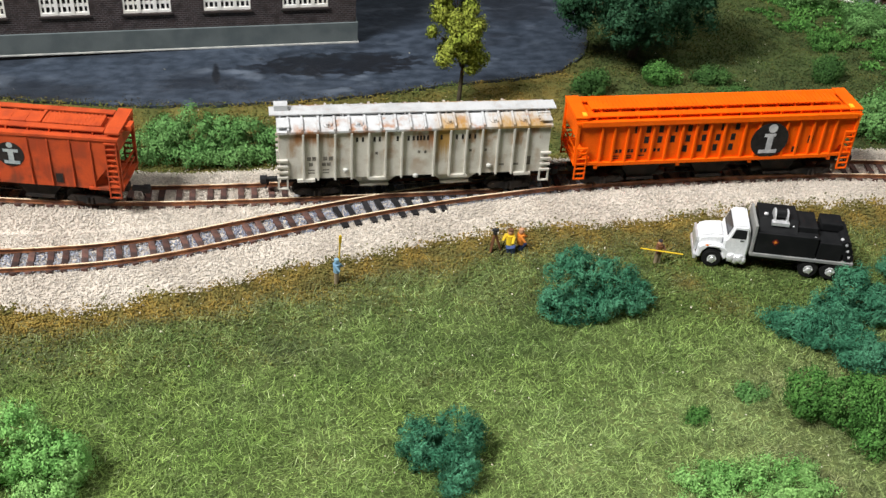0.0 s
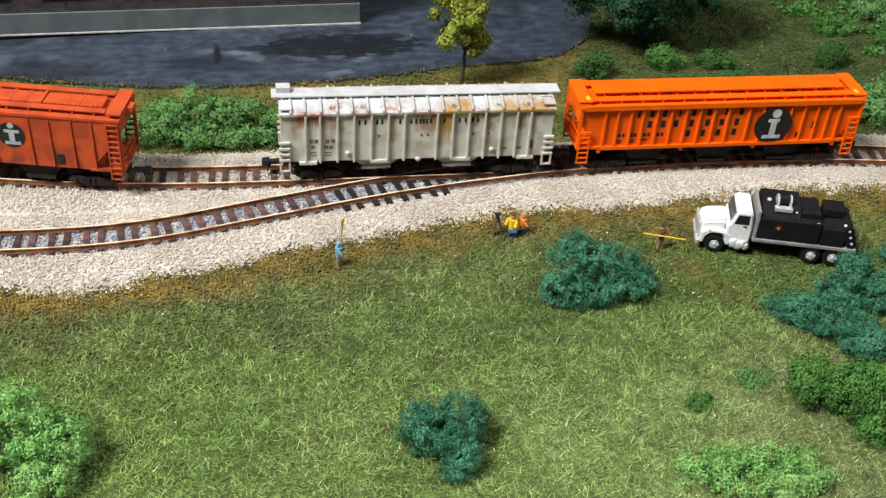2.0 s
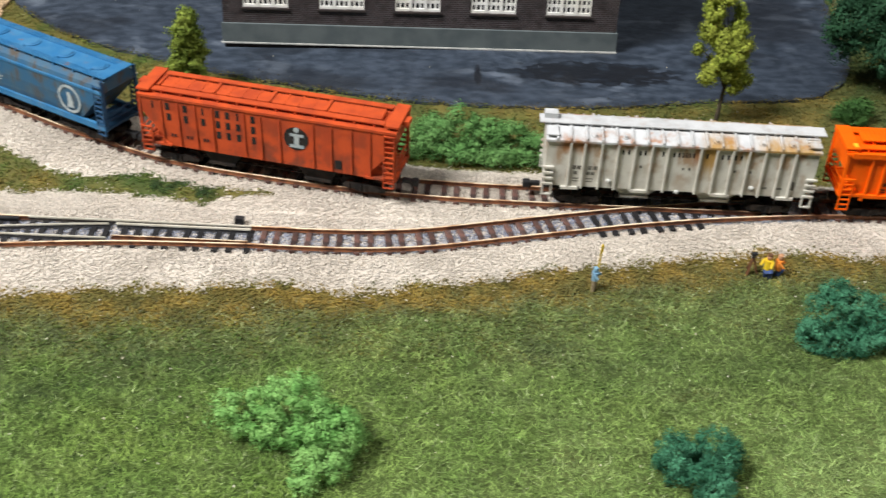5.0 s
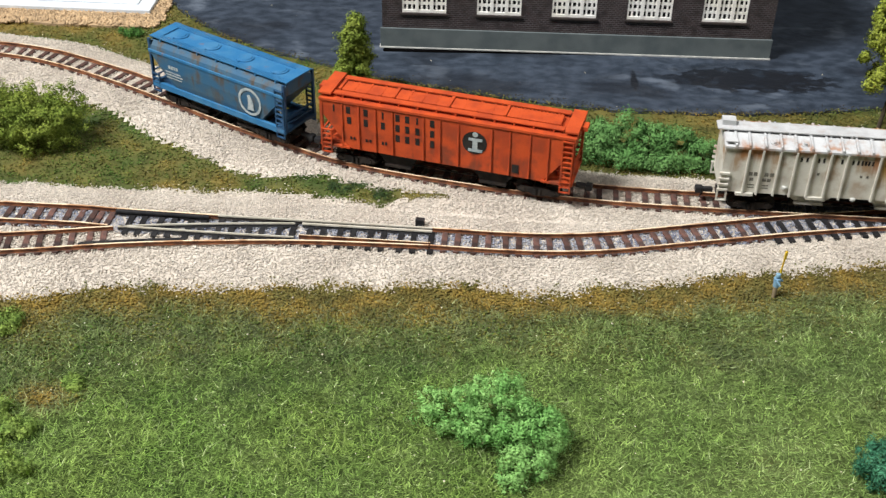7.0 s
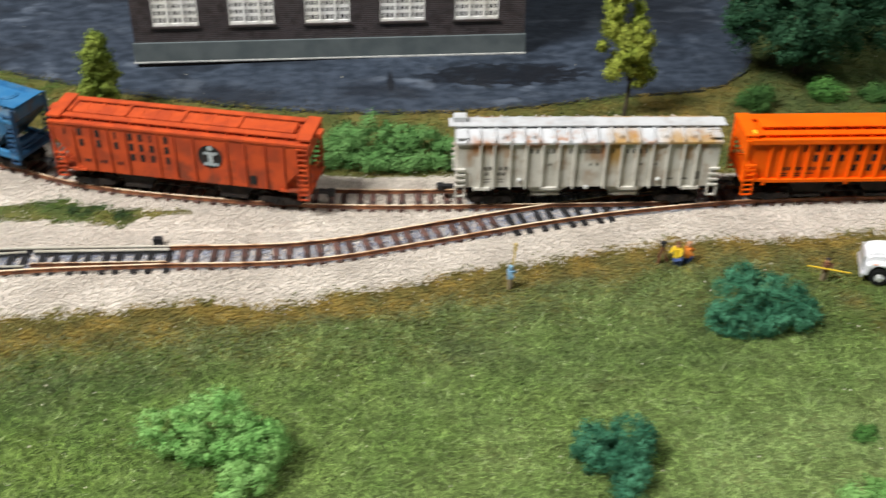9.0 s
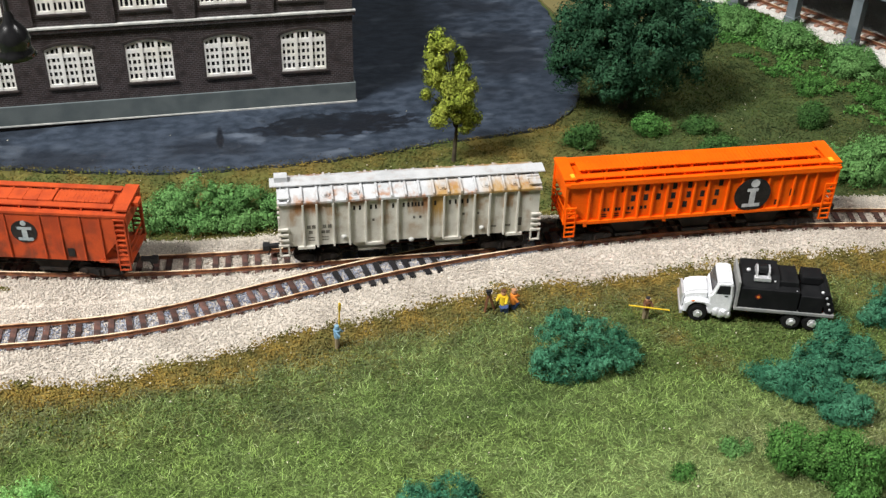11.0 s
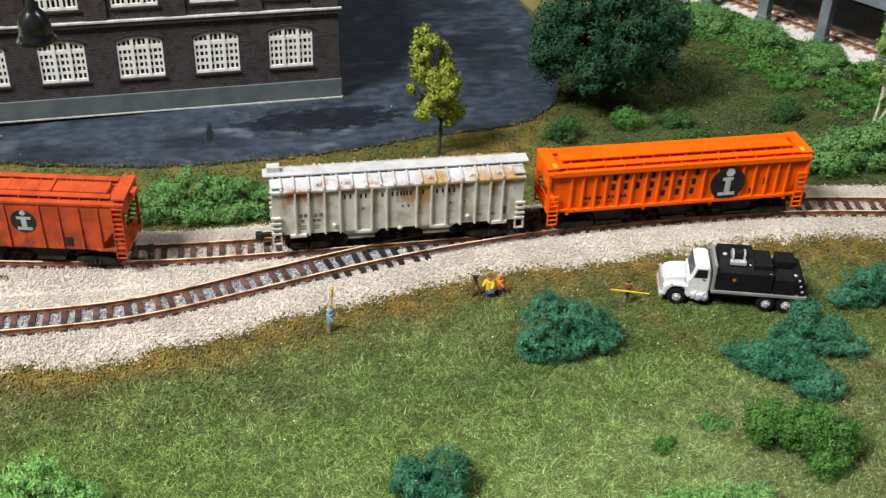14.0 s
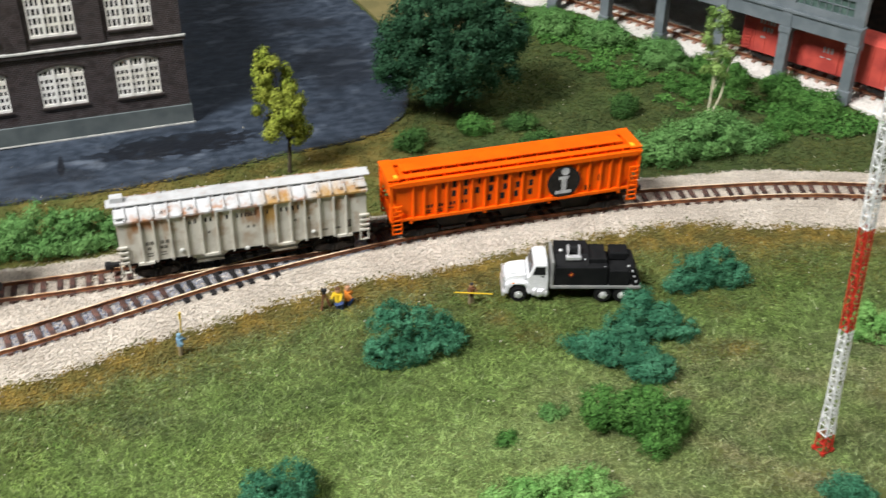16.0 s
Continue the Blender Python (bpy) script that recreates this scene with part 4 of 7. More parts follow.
def arched_window(parent, cx, z0, w, h, rise, y):
    """A cream window in its opening: frame, panes behind, sill."""
    x0, x1, spring = cx - w / 2, cx + w / 2, z0 + h - rise
    holder = new("window")
    holder.parent = parent
    bm = bmesh.new()
    prism(bm, arch(x0, x1, z0, spring, z0 + h), y + 0.0012, y + 0.0016, "y")
    part("pane", bm, M_PANE, holder)
    bm = bmesh.new()
    d0, d1 = y + 0.0003, y + 0.0012
    t = 0.00075
    for a, b in ((x0, x0 + t), (x1 - t, x1), (x0 + w / 3 - t * 1.0, x0 + w / 3 + t * 1.0), (x0 + 2 * w / 3 - t * 1.0, x0 + 2 * w / 3 + t * 1.0)):
        u = ((a + b) / 2 - x0) / w
        front = d0 - (0.00012 if a in (x0, x1 - t) else 0.00035)
        box(bm, a, front, z0 + 0.0002, b, d1, spring + rise * 4 * u * (1 - u) - 0.0003)
    box(bm, x0, d0 - 0.0002, z0, x1, d1, z0 + 0.0012)
    rows = 4
    zt = z0 + (h - rise) * 0.80
    for i in range(1, rows):
        zc = z0 + 0.001 + (zt - z0 - 0.001) * i / rows
        box(bm, x0 + t, d0 + 0.00030, zc - 0.00062, x1 - t, d1 - 0.00005, zc + 0.00062)
    box(bm, x0, d0 - 0.00006, zt - 0.0006, x1, d1 - 0.00003, zt + 0.0013)
    for k in range(3):
        for i in (1, 2):
            xc = x0 + w * (k + i / 3) / 3
            u = (xc - x0) / w
            box(bm, xc - 0.00040, d0 + 0.00012, z0 + 0.001, xc + 0.00040, d1 - 0.00002, spring + rise * 4 * u * (1 - u) - 0.0002)
    # arched head
    n = 14
    for i in range(n):
        ua, ub = i / n, (i + 1) / n
        xa, xb = x0 + w * ua, x0 + w * ub
        za, zb = spring + rise * 4 * ua * (1 - ua), spring + rise * 4 * ub * (1 - ub)
        prism(bm, [(xa, za - 0.0013), (xb, zb - 0.0013), (xb, zb), (xa, za)], d0, d1, "y")
    part("window_frame", bm, M_CREAM, holder)
    bm = bmesh.new()
    box(bm, x0 - 0.0007, y - 0.0008, z0 - 0.0010, x1 + 0.0007, y + 0.001, z0 - 0.0001, bevel=0.0001)
    part("window_sill", bm, M_BRICKEDGE, holder)
    bm = bmesh.new()
    for i in range(n):
        ua, ub = i / n, (i + 1) / n
        xa, xb = x0 - 0.0008 + (w + 0.0016) * ua, x0 - 0.0008 + (w + 0.0016) * ub
        za, zb = spring + rise * 4 * ua * (1 - ua), spring + rise * 4 * ub * (1 - ub)
        prism(bm, [(xa, za + 0.0001), (xb, zb + 0.0001), (xb, zb + 0.0013), (xa, za + 0.0013)], y - 0.0005, y - 0.00002, "y")
    bmesh.ops.remove_doubles(bm, verts=bm.verts[:], dist=1e-6)
    part("arch_lintel", bm, M_BRICKEDGE, holder)
    return holder


M_BRICKEDGE = surface("dark_sill", (0.045, 0.035, 0.032), (0.03, 0.026, 0.026), 300, 2500, 0.6)
FY, FX0, FX1 = 0.4675, -0.1165, 0.0565
factory = tagged(new("factory_building"), "dark brick factory model with cream multi-pane windows and grey plinth", "building")
centres = [0.0346 - 0.0331 * i for i in range(5)]
bm = bmesh.new()
# piers and bands round the openings of both storeys
W, Z0, H, RISE = 0.0196, 0.0178, 0.0196, 0.0022
spots = [(c - W / 2, c + W / 2) for c in centres][::-1]
edges_x = [FX0] + [v for s in spots for v in s] + [FX1]
for storey, (zb, zo, ho, zt) in enumerate(((0.0, Z0, H, 0.0430), (0.0430, 0.0512, 0.0250, 0.092))):
    for i in range(0, len(edges_x), 2):
        box(bm, edges_x[i], FY, zb, edges_x[i + 1], FY + 0.004, zt)
    for a, b in spots:
        box(bm, a, FY, zb, b, FY + 0.004, zo)
        spring = zo + ho - RISE
        n = 10
        for i in range(n):
            ua, ub = i / n, (i + 1) / n
            za, zc = spring + RISE * 4 * ua * (1 - ua), spring + RISE * 4 * ub * (1 - ub)
            prism(bm, [(a + (b - a) * ua, za), (a + (b - a) * ub, zc), (a + (b - a) * ub, zt), (a + (b - a) * ua, zt)], FY, FY + 0.004, "y")
bmesh.ops.remove_doubles(bm, verts=bm.verts[:], dist=1e-6)
part("front_wall", bm, M_BRICK, factory)
for i in range(0, len(edges_x), 2):
    bm = bmesh.new()
    a, b = edges_x[i], edges_x[i + 1]
    if i not in (0, len(edges_x) - 2):
        a, b = (a + b) / 2 - 0.0046, (a + b) / 2 + 0.0046
    box(bm, a, FY - 0.0009, 0.0462, b, FY - 0.00002, 0.0895)
    part("pilaster", bm, M_BRICK, factory)
for side, (x0, x1) in (("side_wall", (FX0, FX0 + 0.004)), ("side_wall", (FX1 - 0.004, FX1))):
    bm = bmesh.new()
    box(bm, x0, FY + 0.00402, 0, x1, 0.60, 0.092)
    part(side, bm, M_BRICK, factory)
bm = bmesh.new()
box(bm, FX0 + 0.0041, 0.5960, 0, FX1 - 0.0041, 0.5995, 0.092)
part("back_wall", bm, M_BRICK, factory)
bm = bmesh.new()
box(bm, FX0 - 0.001, FY - 0.0012, 0.0922, FX1 + 0.001, 0.601, 0.0945, bevel=0.0003)
part("roof", bm, M_PLINTH, factory)
bm = bmesh.new()
box(bm, FX0 - 0.0008, FY - 0.0011, 0.0016, FX1 + 0.0008, FY - 0.00002, 0.0104, bevel=0.00015)
box(bm, FX1 + 0.00002, FY, 0.0016, FX1 + 0.0009, 0.60, 0.0104)
part("plinth", bm, M_PLINTH, factory, "grey painted concrete plinth")
bm = bmesh.new()
box(bm, FX0 - 0.0012, FY - 0.0015, 0.0008, FX1 + 0.0012, FY + 0.002, 0.00155, bevel=0.0001)
part("base_edge", bm, M_PALE_EDGE, factory, "pale worn edge of the base")
bm = bmesh.new()
box(bm, FX0 - 0.0005, FY - 0.0013, 0.0431, FX1 + 0.0012, FY - 0.00002, 0.0448, bevel=0.00015)
part("belt_course", bm, M_BRICK, factory)
bm = bmesh.new()
box(bm, FX0 - 0.0007, FY - 0.0017, 0.04485, FX1 + 0.0014, FY - 0.00002, 0.0458, bevel=0.0002)
part("belt_course_cap", bm, M_PALE_EDGE, factory, "chalky white worn ledge")
for c in centres:
    arched_window(factory, c, Z0, W, H, RISE, FY)
    arched_window(factory, c, 0.0512, W, 0.0250, RISE, FY)

factory.matrix_world = Matrix.Translation((FX1, FY, 0)) @ pose(0, 0, 0, 0, 0, 1.3) @ Matrix.Translation((-FX1, -FY, 0))

# ---- covered hopper cars ----
def bars(bm, rows, y, rng, slot=0):
    """Rows of plain upright bars: (x of each bar, z, width, height)."""
    for xs_, z, w, h in rows:
        for xc in xs_:
            box(bm, xc - w / 2, y - 0.00006, z - h / 2, xc + w / 2, y, z + h / 2, slot)


def disc(bm, x, z, r, y, thick=0.00008, seg=40, inner=0.0):
    ring = [(x + r * math.cos(2 * math.pi * i / seg), z + r * math.sin(2 * math.pi * i / seg)) for i in range(seg)]
    if not inner:
        return prism(bm, ring, y - thick, y, "y")
    small = [(x + inner * math.cos(2 * math.pi * i / seg), z + inner * math.sin(2 * math.pi * i / seg)) for i in range(seg)]
    for i in range(seg):
        j = (i + 1) % seg
        prism(bm, [ring[i], ring[j], small[j], small[i]], y - thick, y, "y")


def wheel_truck(parent, x, material=None):
    """A four-wheel truck: two side frames, bolster, two axles with wheels."""
    truck = new("truck")
    truck.parent = parent
    truck.location = (x, 0, 0)
    for s in (-1, 1):
        bm = bmesh.new()
        prism(bm, [(-0.0078, 0.0022), (-0.0068, 0.0012), (-0.0028, 0.0011), (-0.0018, 0.0004), (0.0018, 0.0004), (0.0028, 0.0011), (0.0068, 0.0012), (0.0078, 0.0022), (0.0062, 0.0036), (-0.0062, 0.0036)],
              s * 0.0062 - 0.0006, s * 0.0062 + 0.0006, "y")
        for k in (-0.0055, 0.0055):
            rod(bm, (k, s * 0.0062, 0.0024), (k, s * 0.0074, 0.0024), 0.0009, seg=10)
        for k in (-0.0008, 0.0008):
            rod(bm, (k, s * 0.0070, 0.0008), (k, s * 0.0070, 0.0032), 0.0005, seg=8)
        part("side_frame", bm, M_DARKMETAL, truck)
    bm = bmesh.new()
    box(bm, -0.0016, -0.0058, 0.0018, 0.0016, 0.0058, 0.0038, bevel=0.0002)
    part("bolster", bm, M_DARKMETAL, truck)
    for k in (-0.0055, 0.0055):
        bm = bmesh.new()
        rod(bm, (k, -0.0058, 0.0026), (k, 0.0058, 0.0026), 0.0005, seg=8)
        for s in (-1, 1):
            rod(bm, (k, s * 0.0046, 0.0026), (k, s * 0.0054, 0.0026), 0.0026, seg=20)
            rod(bm, (k, s * 0.0043, 0.0026), (k, s * 0.0046, 0.0026), 0.0031, seg=20)
        part("wheelset", bm, M_DARKMETAL, truck)


def coupler(parent, x, s):
    bm = bmesh.new()
    box(bm, min(x, x + s * 0.004), -0.0008, 0.0030, max(x, x + s * 0.004), 0.0008, 0.0044)
    box(bm, min(x + s * 0.0035, x + s * 0.0062), -0.0014, 0.0024, max(x + s * 0.0035, x + s * 0.0060), 0.0014, 0.0048, bevel=0.0006)
    rod(bm, (x + s * 0.003, 0, 0.0030), (x + s * 0.0045, -0.001, 0.0006), 0.00025)
    part("coupler", bm, M_BLACK, parent)


def ladder(parent, x, y, z0, z1, material, w=0.0034, rungs=7, deep=0.0005):
    """A ladder against the side of a car."""
    bm = bmesh.new()
    for k in (-w / 2, w / 2):
        box(bm, x + k - 0.00022, y - deep, z0, x + k + 0.00022, y, z1)
    for i in range(rungs):
        z = z0 + 0.0004 + (z1 - z0 - 0.0008) * i / (rungs - 1)
        box(bm, x - w / 2, y - deep - 0.0002, z - 0.0002, x + w / 2, y - deep + 0.0002, z + 0.0002)
    part("ladder", bm, material, parent)


def shell(profile, length, cut=None):
    """A body extruded along x, its lower ends cut back as slope sheets. cut: (height where the slope begins, run at the bottom, bottom height)."""
    bm = bmesh.new()
    prism(bm, profile, -length / 2, length / 2, "x")
    if cut:
        zt, run, zb = cut
        for s in (-1, 1):
            n = Vector((s * (zt - zb), 0, -run)).normalized()
            bmesh.ops.bisect_plane(bm, geom=bm.verts[:] + bm.edges[:] + bm.faces[:], dist=1e-7, plane_co=(s * length / 2, 0, zt), plane_no=n, clear_outer=True)
            bmesh.ops.holes_fill(bm, edges=[e for e in bm.edges if e.is_boundary], sides=0)
    bmesh.ops.recalc_face_normals(bm, faces=bm.faces)
    return bm


def hopper_bays(parent, spots, material, z0=0.0016, z1=0.0052, w=0.007):
    for c in spots:
        bm = bmesh.new()
        prism(bm, [(c - w, z1), (c + w, z1), (c + w * 0.45, z0), (c - w * 0.45, z0)], -0.0062, 0.0062, "y")
        box(bm, c - w * 0.55, -0.0070, z0 - 0.0004, c + w * 0.55, 0.0070, z0 + 0.0006)
        part("hopper_bay", bm, material, parent)


def ribs(parent, spots, y, z0, z1, material, w=0.0007, deep=0.0009):
    bm = bmesh.new()
    box(bm, -w / 2, -deep, z0, w / 2, 0, z1, bevel=0.00012)
    me = bpy.data.meshes.new("rib")
    bm.to_mesh(me)
    bm.free()
    me.materials.append(material)
    for s in (-1, 1):
        for c in spots:
            ob = new("rib", me)
            ob.parent = parent
            ob.matrix_local = pose(c, s * y, 0, 0, 0, 0 if s < 0 else 180)


def end_frame(parent, L, half, z0, z1, material, foot, top_a, top_b, deck=0.0010):
    """Corner posts, end sill and ladders at both ends."""
    for s in (-1, 1):
        bm = bmesh.new()
        box(bm, s * (L / 2 - 0.0006) - 0.0005, -half + 0.0002, z0, s * (L / 2 - 0.0006) + 0.0005, -half + 0.0012, z1 - 0.0002)
        box(bm, s * (L / 2 - 0.0006) - 0.0005, half - 0.0012, z0, s * (L / 2 - 0.0006) + 0.0005, half - 0.0002, z1 - 0.0002)
        x0, x1 = sorted((s * (L / 2 - 0.0115), s * (L / 2)))
        box(bm, x0, -half + 0.0001, z0, x1, -half + 0.0011, z0 + deck)
        box(bm, x0, half - 0.0011, z0, x1, half - 0.0001, z0 + deck)
        xa, xb = sorted((s * (L / 2 - 0.0012), s * (L / 2 - 0.0001)))
        box(bm, xa, -half + 0.0012, z0, xb, half - 0.0012, z0 + deck)
        for k in range(2):
            zc = z0 + 0.0032 + 0.0026 * k
            box(bm, xa, -half + 0.0012, zc - 0.0002, xb - 0.0005, half - 0.0012, zc + 0.0002)
        rod(bm, (s * (L / 2 - 0.001), -half + 0.002, z0 + 0.001), (s * (L / 2 - 0.008), -half + 0.003, z0 + 0.0055), 0.0003)
        part("end_frame", bm, material, parent)
        bm = bmesh.new()
        box(bm, x0 + 0.0002, -half + 0.0013, z0 + 0.0001, x1 - 0.0014 if s > 0 else x1, half - 0.0013, z0 + deck * 0.7)
        rod(bm, (s * (L / 2 - 0.0052), -half * 0.45, z0 + deck * 0.7 + 0.0012), (s * (L / 2 - 0.0052), half * 0.35, z0 + deck * 0.7 + 0.0012), 0.0013, seg=12)
        part("end_deck", bm, material, parent)
        for side in (-1, 1):
            y = side * half
            bm = bmesh.new()
            xc, w = s * (L / 2 - 0.0026), 0.0036
            top = top_a if s < 0 else top_b
            for k in (-w / 2, w / 2):
                box(bm, xc + k - 0.00022, y - 0.0003, foot, xc + k + 0.00022, y + 0.0003, top)
            rungs = round((top - foot) / 0.0021) + 1
            for i in range(rungs):
                zc = foot + 0.0003 + (top - foot - 0.0006) * i / (rungs - 1)
                box(bm, xc - w / 2, y - 0.00035, zc - 0.00022, xc + w / 2, y + 0.00035, zc + 0.00022)
            part("ladder", bm, material, parent)


def centre_sill(parent, L):
    bm = bmesh.new()
    box(bm, -L / 2 + 0.001, -0.0016, 0.0030, L / 2 - 0.001, 0.0016, 0.0052)
    part("centre_sill", bm, M_DARKMETAL, parent)
    bm = bmesh.new()
    for k in (-0.22, 0.16):
        rod(bm, (L * k, -0.004, 0.0035), (L * (k + 0.06), -0.004, 0.0035), 0.0016, seg=12)
    rod(bm, (-L * 0.3, -0.0045, 0.0028), (L * 0.3, -0.0045, 0.0028), 0.0003)
    part("brake_gear", bm, M_DARKMETAL, parent)


def place(thing, x, y, deg, z=RAIL_Z):
    thing.matrix_world = pose(x, y, z, 0, 0, deg)
    return thing


def roofwalk(parent, L, y, z, w, material, posts=12, thick=0.0004, deep=0.0012, slats=True):
    """A long running board on short brackets."""
    bm = bmesh.new()
    box(bm, -L / 2, y - w / 2, z, L / 2, y + w / 2, z + thick)
    for i in range(posts):
        xc = -L / 2 + L * (i + 0.5) / posts
        box(bm, xc - 0.0003, y - w / 2 + 0.0001, z - deep, xc + 0.0003, y + w / 2 - 0.0001, z)
    n = int(L / 0.0011) if slats else 0
    for i in range(n):
        xc = -L / 2 + L * (i + 0.5) / n
        box(bm, xc - 0.00022, y - w / 2 + 0.0001, z + thick, xc + 0.00022, y + w / 2 - 0.0001, z + thick + 0.00016)
    return part("running_board", bm, material, parent)


HALF = 0.0093


def grey_hopper():
    L, SILL, EAVE = 0.0932, 0.0080, 0.0263
    car = tagged(new("hopper_car"), "weathered light-grey covered hopper car with rust-stained roof, on the main track", "train car", "train cars on the main track")
    part("body", shell([(-HALF + 0.0008, SILL + 0.0006), (HALF - 0.0008, SILL + 0.0006), (HALF - 0.0008, EAVE), (-HALF + 0.0008, EAVE)], L - 0.001), M_GREYCAR, car)
    bm = bmesh.new()
    prism(bm, [(-HALF, EAVE), (HALF, EAVE), (HALF, EAVE + 0.0008), (0.0028, 0.0290), (-0.0028, 0.0290), (-HALF, EAVE + 0.0008)], -L / 2, L / 2, "x")
    part("roof", bm, M_GREYROOF, car, "white roof with rust and yellow stains")
    bm = bmesh.new()
    for s in (-1, 1):
        for u in (0.04, 0.09, 0.147, 0.204, 0.257, 0.314, 0.369, 0.424, 0.478, 0.53, 0.584, 0.639, 0.69, 0.745, 0.804, 0.855, 0.91):
            x = (u - 0.5) * L
            prism(bm, [(s * (HALF + 0.0001), EAVE + (0.0017 if s < 0 else 0.0011)), (s * (HALF + 0.0001), EAVE + 0.0002), (s * 0.003, 0.0286), (s * 0.003, 0.0297 if s < 0 else 0.0291)], x - 0.00034, x + 0.00034, "x")
    part("roof_ribs", bm, M_GREYROOF, car)
    for u, s in ((0.18, -1), (0.29, -1), (0.62, -1), (0.785, -1), (0.895, -1), (0.18, 1), (0.34, 1), (0.62, 1), (0.84, 1)):
        bm = bmesh.new()
        x, y, z = (u - 0.5) * L, s * 0.0058, 0.0279
        rod(bm, (x, y, z - 0.0006), (x + 0, y + s * 0.0006, z + 0.0006), 0.0017, 0.0015, 12)
        box(bm, x - 0.0004, y - 0.0017, z + 0.0002, x + 0.0004, y + 0.0017, z + 0.0009)
        part("roof_hatch", bm, M_GREYROOF, car)
    roofwalk(car, L + 0.0045, 0.0, 0.0299, 0.0058, M_GREYROOF, 14, 0.0004, 0.0012, False)
    for s in (-1, 1):
        bm = bmesh.new()
        box(bm, s * (L / 2 - 0.0022) - 0.0020, -HALF + 0.0006, 0.0284, s * (L / 2 - 0.0022) + 0.0020, -0.0032, 0.0288)
        if s < 0:
            box(bm, -L / 2 - 0.0006, -0.0004, 0.0302, -L / 2 + 0.0040, 0.0032, 0.0322)
        else:
            for k in range(4):
                box(bm, L / 2 - 0.0045, -0.0040 - 0.0013 * k, 0.0288 - 0.0004 * k, L / 2 - 0.0006, -0.0032 - 0.0013 * k, 0.0293 - 0.0004 * k)
        part("end_platform", bm, M_GREYROOF, car)
    ribs(car, [(u - 0.5) * L for u in (0.0925, 0.1435, 0.2055, 0.265, 0.327, 0.388, 0.447, 0.565, 0.6235, 0.682, 0.741, 0.80, 0.859, 0.91)], HALF - 0.0008, SILL + 0.0002, EAVE - 0.0002, M_GREYCAR)
    for s in (-1, 1):
        for u in (0.10, 0.36, 0.66, 0.90):
            bm = bmesh.new()
            box(bm, (u - 0.5) * L - 0.003, s * (HALF - 0.0006) - 0.0007, SILL - 0.0003, (u - 0.5) * L + 0.003, s * (HALF - 0.0006) + 0.0007, SILL + 0.0007)
            part("jacking_lug", bm, M_GREYCAR, car)
    for s in (-1, 1):
        for side in (-1, 1):
            for k in range(4):
                bm = bmesh.new()
                z = SILL + 0.0016 + 0.0022 * k
                x0, x1 = sorted((s * (L / 2 + 0.0003), s * (L / 2 - 0.0033)))
                box(bm, x0, side * (HALF - 0.0002) - 0.0005, z - 0.0004, x1, side * (HALF - 0.0002) + 0.0005, z + 0.0004, bevel=0.0001)
                part("grab_iron", bm, M_GREYCAR, car)
            x = s * (L / 2 - 0.0016)
            bm = bmesh.new()
            for k in (-0.0015, 0.0015):
                box(bm, x + k - 0.0003, side * (HALF - 0.0002) - 0.0003, SILL - 0.0026, x + k + 0.0003, side * (HALF - 0.0002) + 0.0003, SILL + 0.0016)
            box(bm, x - 0.0018, side * (HALF - 0.0002) - 0.0004, SILL - 0.0029, x + 0.0018, side * (HALF - 0.0002) + 0.0004, SILL - 0.0024)
            part("stirrup_step", bm, M_GREYCAR, car)
    y = -HALF + 0.00078
    bm = bmesh.new()
    bars(bm, [([(u - 0.5) * L for u in (0.284, 0.305, 0.347, 0.365, 0.43, 0.47, 0.488, 0.503, 0.515, 0.527, 0.541, 0.59, 0.646, 0.668, 0.694, 0.714)], 0.0232, 0.0007, 0.0018)], y, None)
    part("lettering", bm, M_LETTER, car, "row of dark worn bars")
    bm = bmesh.new()
    bars(bm, [([(u - 0.5) * L for u in (0.112, 0.13, 0.17, 0.19)], 0.0163, 0.0013, 0.0015), ([(u - 0.5) * L for u in (0.118, 0.165, 0.182)], 0.0141, 0.0013, 0.0013), ([(u - 0.5) * L for u in (0.12, 0.172)], 0.0119, 0.0022, 0.0004),
              ([(u - 0.5) * L for u in (0.12, 0.172)], 0.0108, 0.0022, 0.0004), ([(u - 0.5) * L for u in (0.92,)], 0.0131, 0.0017, 0.0034), ([(u - 0.5) * L for u in (0.82, 0.875)], 0.0118, 0.0018, 0.0008),
              ([(u - 0.5) * L for u in (0.51, 0.533, 0.355, 0.70, 0.757)], 0.0178, 0.0008, 0.0010)], y, None)
    part("data_lettering", bm, M_DIMLETTER, car)["kind"] = "stuff"
    for u, z in ((0.243, 0.0117), (0.772, 0.0117), (0.50, 0.0086)):
        bm = bmesh.new()
        ball(bm, ((u - 0.5) * L, -HALF + 0.0004, z), 0.0011, 0.0007, 0.0009, 1)
        part("side_fitting", bm, M_PALE_EDGE, car)
    hopper_bays(car, (-0.014, 0.014), M_GREYCAR, 0.0044, 0.0082, 0.009)
    centre_sill(car, L)
    for s in (-1, 1):
        wheel_truck(car, s * (L / 2 - 0.013))
        coupler(car, s * L / 2, s)
    return car


def trough_roof(car, L, EAVE, peak, material, half=HALF, walk=0.0052):
    bm = bmesh.new()
    prism(bm, [(-half, EAVE), (half, EAVE), (half, EAVE + 0.0009), (walk + 0.001, peak), (-walk - 0.001, peak), (-half, EAVE + 0.0009)], -L / 2, L / 2, "x")
    part("roof", bm, material, car)


